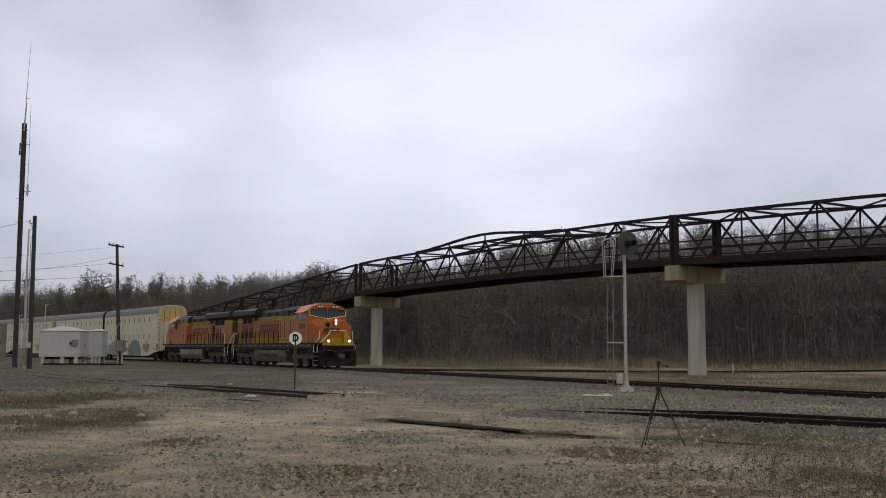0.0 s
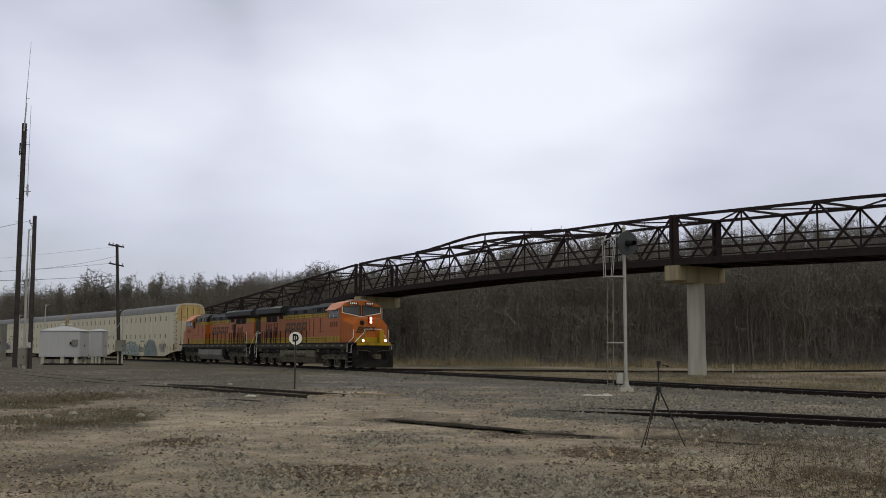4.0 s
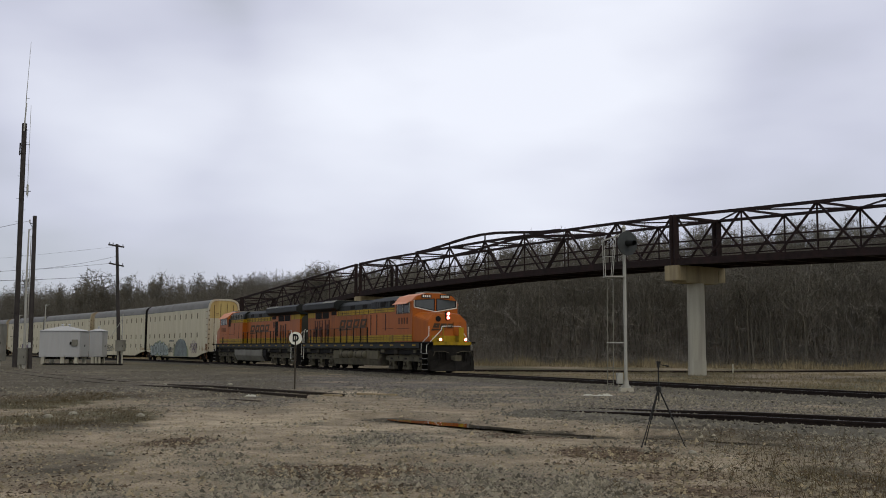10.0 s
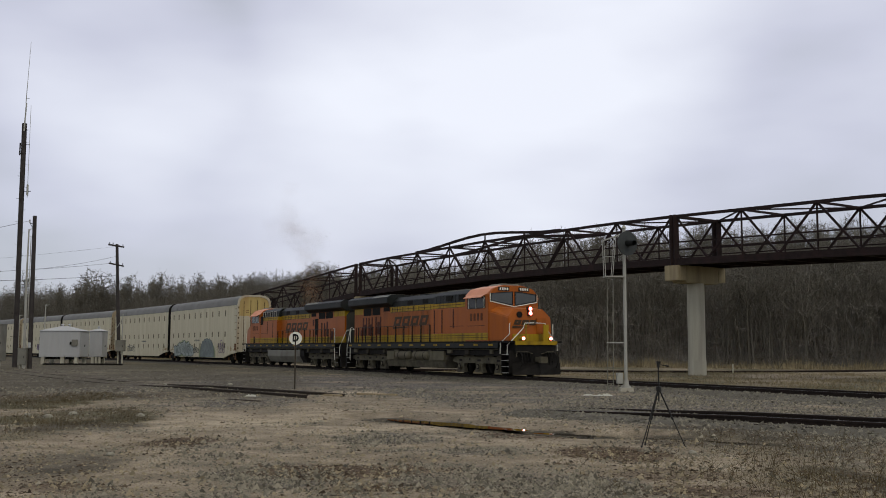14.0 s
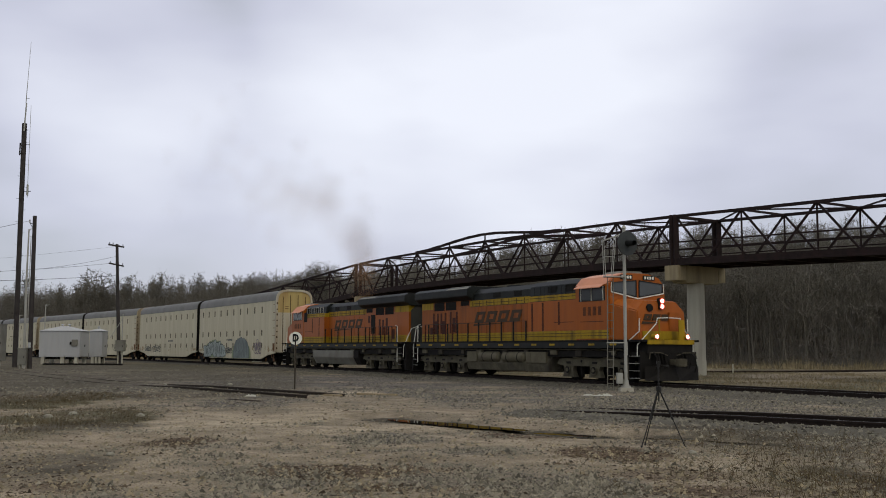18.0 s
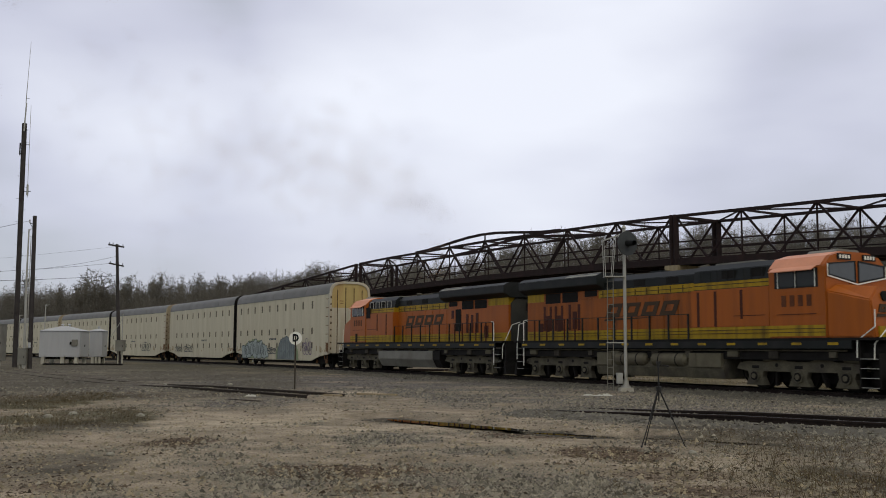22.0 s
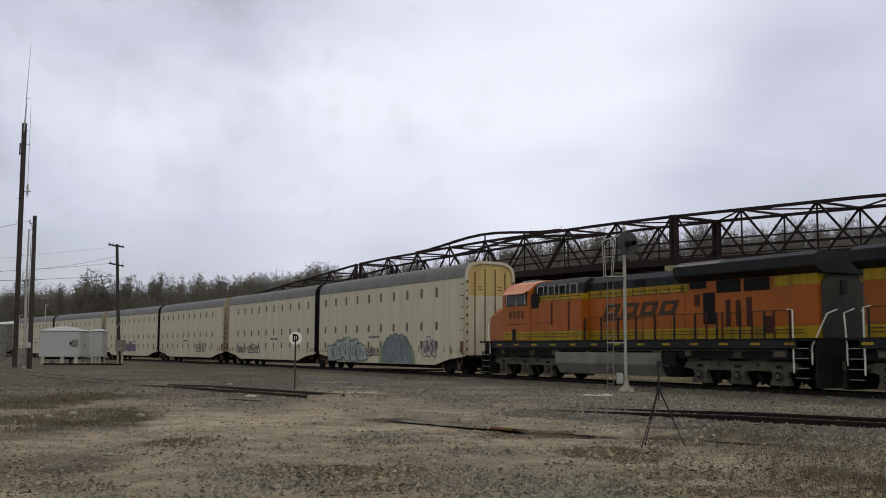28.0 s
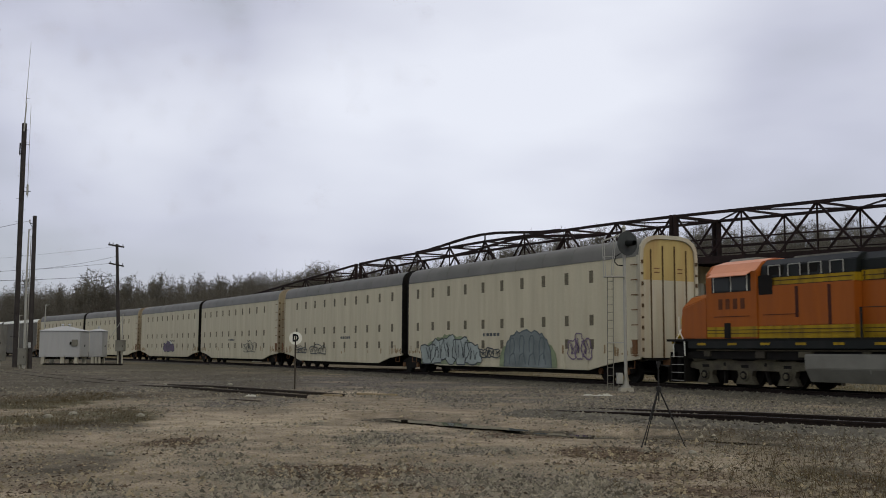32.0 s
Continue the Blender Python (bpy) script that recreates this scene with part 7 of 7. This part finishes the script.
# ---------------------------------------------------------------- loose stones, dead grass and weeds
def scatter_stones(name, xy, z, size, material, label, seed, flat=0.75):
    """Rough five-cornered stones, bedded in the ground."""
    rng = np.random.default_rng(seed)
    n = len(xy)
    base = np.array([(1, 0.2, -0.35), (-0.2, 1, -0.35), (-1, -0.2, -0.35), (0.2, -1, -0.35), (0, 0, 0.9)], float)
    tri = np.array([(0, 1, 4), (1, 2, 4), (2, 3, 4), (3, 0, 4)])
    jit = base[None] * rng.uniform(0.6, 1.35, (n, 5, 1)) + rng.normal(0, 0.24, (n, 5, 3))
    a = rng.uniform(0, 2 * math.pi, n)
    c, s = np.cos(a)[:, None], np.sin(a)[:, None]
    v = np.empty_like(jit)
    v[..., 0], v[..., 1], v[..., 2] = jit[..., 0] * c - jit[..., 1] * s, jit[..., 0] * s + jit[..., 1] * c, jit[..., 2] * flat
    v *= size[:, None, None]
    v[..., 0] += xy[:, 0:1]
    v[..., 1] += xy[:, 1:2]
    v[..., 2] += (z + size * 0.12)[:, None]
    t = (np.arange(n) * 5)[:, None, None] + tri[None]
    me = raw_mesh(name, v.reshape(-1, 3), None, t.reshape(-1, 3))
    me.materials.append(material)
    return tagged(new(name, me), label, "stones", kind="stuff")


def scatter():
    rng = np.random.default_rng(21)
    kinds = {"gravel": ([], []), "clod": ([], []), "litter": ([], [])}
    while len(kinds["gravel"][0]) < 46000:
        y = 1 / (1 / 10.6 - rng.random() * (1 / 10.6 - 1 / 42.0))
        x = rng.uniform(-0.47, 0.47) * y
        g, gr, dm, lt = zone_at(x, y)
        r = rng.random()
        grow = 0.75 + 0.028 * y
        if r < max(0.04, g) ** 1.4 * (1 - 0.8 * gr) * (1 - 0.6 * dm) * (1 - 0.6 * lt):
            kind, size = "gravel", 0.0135 * grow * math.exp(rng.normal(0.1, 0.5))
        elif r < (0.07 + 0.50 * g) * (1 - 0.8 * gr) * (1 - 0.6 * dm):
            kind, size = "clod", 0.0115 * grow * math.exp(rng.normal(0.1, 0.55))
        elif r > 1 - 0.02 - 0.30 * lt - 0.15 * dm - 0.1 * gr:
            kind, size = "litter", 0.012 * grow * math.exp(rng.normal(0.1, 0.5))
        else:
            continue
        kinds[kind][0].append((x, y))
        kinds[kind][1].append(min(0.055, size))
    for name, key, material, label, seed, flat in (("gravel", "gravel", STONE, "loose grey crushed stone scattered over the yard", 1, 0.8), ("dirt_clods", "clod", CLOD, "small clods of sandy dirt", 2, 0.75),
                                                   ("leaf_litter", "litter", LITTER, "dark brown leaf litter and bark bits on the dirt", 4, 0.4)):
        xy = np.array(kinds[key][0])
        scatter_stones(name, xy, np.array([height_at(a, b) for a, b in kinds[key][0]]), np.array(kinds[key][1]), material, label, seed, flat)
    # ballast by the main track and the siding
    pts, zs = [], []
    for _ in range(26000):
        s, off = rng.uniform(-45, 42), rng.uniform(-3.1, 3.1)
        x, y, th = main_line(s)
        top = RAIL_Z - 0.15
        zz = top if abs(off) < 1.45 else top + (-0.06 - top) * (abs(off) - 1.45) / 1.55
        pts.append((x + math.sin(th) * off, y - math.cos(th) * off))
        zs.append(zz)
    for _ in range(9000):
        x, y, th = SID_R[rng.integers(0, len(SID_R))]
        off = rng.uniform(-2.5, 2.5)
        zz = 0.03 if abs(off) < 1.35 else 0.03 - 0.09 * (abs(off) - 1.35) / 1.05
        pts.append((x + math.sin(th) * off + math.cos(th) * rng.uniform(-0.3, 0.3), y - math.cos(th) * off + math.sin(th) * rng.uniform(-0.3, 0.3)))
        zs.append(zz)
    scatter_stones("ballast_stones", np.array(pts), np.array(zs) + 0.01, np.clip(0.034 * np.exp(rng.normal(0, 0.35, len(pts))), 0.015, 0.07), BALLAST_STONE, "grey ballast stones along the rails", 3)

    pts = []
    while len(pts) < 9000:
        y = rng.uniform(34, 78)
        x = rng.uniform(-0.46, 0.1) * y
        if beside_main(x, y) > 2.6 and rng.random() < 0.35 + 0.8 * max(0, fnoise(x, y, 2.5, 14.0) + 0.1):
            pts.append((x, y))
    z = np.array([height_at(u, v) for u, v in pts])
    scatter_stones("yard_stones", np.array(pts), z, np.clip(0.030 * np.exp(rng.normal(0, 0.45, len(pts))), 0.012, 0.09), BALLAST_STONE, "loose stones between the spur and the main track", 7)

    def blades(name, p, q, w, material, label):
        d = q - p
        a = np.cross(d, rng.normal(size=p.shape))
        a /= np.linalg.norm(a, axis=1)[:, None] + 1e-9
        v = np.stack([p - a * w[:, None], p + a * w[:, None], q], axis=1).reshape(-1, 3)
        me = raw_mesh(name, v, None, (np.arange(len(p)) * 3)[:, None] + np.array([0, 1, 2])[None])
        me.materials.append(material)
        tagged(new(name, me), label, "grass", kind="stuff")

    p = []
    while len(p) < 9000:
        y = 10.6 + 26 * rng.random() ** 1.3
        x = rng.uniform(-0.47, 0.47) * y
        if rng.random() < zone_at(x, y)[1] ** 1.5 * (0.4 + 1.2 * max(0, fnoise(x, y, 0.7, 5.5) + 0.3)):
            p.append((x, y, height_at(x, y) - 0.01))
    p = np.array(p)
    n = len(p)
    hgt = rng.uniform(0.03, 0.13, n)
    q = p + np.stack([rng.normal(0, 0.05, n), rng.normal(0, 0.05, n), hgt], 1)
    blades("dead_grass", p, q, rng.uniform(0.002, 0.005, n) * (0.6 + p[:, 1] * 0.04), WEED, "low dead brown grass in patches")
    p = []
    while len(p) < 16000:
        y = rng.uniform(36, 74)
        x = rng.uniform(0.0, 0.47) * y
        if beside_main(x, y) < -3.2 and rng.random() < 0.1 + 1.3 * max(0, fnoise(x, y, 3.0, 2.5) + 0.12):
            p.append((x, y, height_at(x, y) - 0.01))
    p = np.array(p)
    n = len(p)
    q = p + np.stack([rng.normal(0, 0.07, n), rng.normal(0, 0.07, n), rng.uniform(0.04, 0.17, n)], 1)
    blades("short_grass", p, q, rng.uniform(0.01, 0.022, n), STRAW, "short tan grass beyond the main track")
    # taller weeds: a bent stem and side twigs
    P, Q, W = [], [], []
    for _ in range(900):
        y = rng.uniform(10.9, 16.4)
        x = rng.uniform(1.6, 0.47 * y)
        if rng.random() > (0.15 + 0.85 * zone_at(x, y)[1]):
            continue
        b = np.array([x, y, height_at(x, y) - 0.02])
        h = rng.uniform(0.12, 0.45) * (1.3 if x > 3.8 else 0.8)
        lean = np.array([rng.normal(0, 0.22), rng.normal(0, 0.2), 1.0]) * h
        m = b + lean * 0.55
        t = b + lean + np.array([rng.normal(0, 0.06), rng.normal(0, 0.06), 0])
        for u, v, w in ((b, m, 0.0045), (m, t, 0.0035)):
            P.append(u), Q.append(v), W.append(w)
        for _k in range(rng.integers(2, 7)):
            k = rng.uniform(0.3, 1.0)
            s = b + (t - b) * k
            P.append(s), Q.append(s + np.array([rng.normal(0, 0.09), rng.normal(0, 0.09), rng.uniform(0.01, 0.14)])), W.append(0.0035)
    blades("dead_weeds", np.array(P), np.array(Q), np.array(W), WEED, "dry brown branching weed stems")


scatter()


# ---------------------------------------------------------------- exhaust smoke of the second locomotive
SMOKE_MAT = mat("sooty_flecks", (0.36, 0.225, 0.150), 1.0, vary=0.1, bump=0, spec=0.0)
smoke = thing("exhaust_smoke", "thin brown exhaust smoke drifting from the second locomotive", "smoke")
PUFFS = []


def build_smoke():
    rng = np.random.default_rng(33)
    shapes = []
    for k in range(8):
        n = 1500
        c = np.clip(rng.normal(0, 1, (n, 3)) * np.array([0.42, 0.42, 0.36]), -0.85, 0.85)
        off = rng.normal(0, 0.0052, (n, 3, 3))
        me = raw_mesh("puff", (c[:, None] + off).reshape(-1, 3), None, (np.arange(n) * 3)[:, None] + np.array([0, 1, 2])[None])
        me.materials.append(SMOKE_MAT)
        shapes.append(me)
    t, i = 11.0, 0
    while t < 23.5:
        strength = max(0.3, min(1.0, (t - 10.6) / 2.6)) if t < 18.0 else max(0.08, 1.0 - (t - 18.0) / 3.0)
        gust = 0.6 + 0.5 * math.sin(t * 2.3) + 0.3 * math.sin(t * 5.1)
        for _ in range(max(1, round(12 * strength * gust))):
            ob = part("puff", shapes[i % 8], SMOKE_MAT, smoke)
            PUFFS.append((ob, round(t + rng.uniform(-0.1, 0.1), 2), rng.normal(0, 1, 3), rng.uniform(-1, 1, 3)))
            i += 1
        t += 0.20


build_smoke()


def puff_pose(puff, t):
    """Inside the hood until its time comes, then up and away with the wind."""
    _, born, spread_, spin = puff
    v = VEHICLES[-1]
    m = vehicle_pose(v, min(t, born))
    p = m @ Vector((-1.35, 0, 3.55))
    if t <= born:
        return Matrix.Translation(p)
    age = t - born
    rise = 1.3 * min(1.0, age / 0.25) + 4.3 * age / (1 + 0.30 * age) + 0.03 * age * age
    wide = 0.42 * age ** 0.8 + 0.035 * age * age
    drift = 3.3 * (1 - math.exp(-age / 1.6)) - 0.5 * age - 0.09 * age * age
    return pose(p.x + drift + spread_[0] * wide, p.y - 3.0 * (1 - math.exp(-age / 1.4)) + spread_[1] * wide, p.z + rise + spread_[2] * wide * 0.7, *(float(a) * 15 * min(age, 4) for a in spin))


# ---------------------------------------------------------------- what moves
def motions():
    rows_at = [i * 0.5 for i in range(65)]
    for v in VEHICLES:
        walk(v[0], [(t, vehicle_pose(v, t)) for t in rows_at])
    for puff in PUFFS:
        walk(puff[0], [(t, puff_pose(puff, t)) for t in sorted({i * 0.5 for i in range(65)} | {round(puff[1], 2), round(puff[1] + 0.25, 2)})])
    fine = [i * 0.2 for i in range(161)]
    spun = [run(t) - run(0) for t in fine]
    for ob, x, r in SPINNING:
        top = ob.parent
        face = -1 if top is loco_b else 1
        walk(ob, [(t, Matrix.Translation((x, 0, r)) @ Matrix.Rotation(face * d / r, 4, "Y")) for t, d in zip(fine, spun)])


motions()
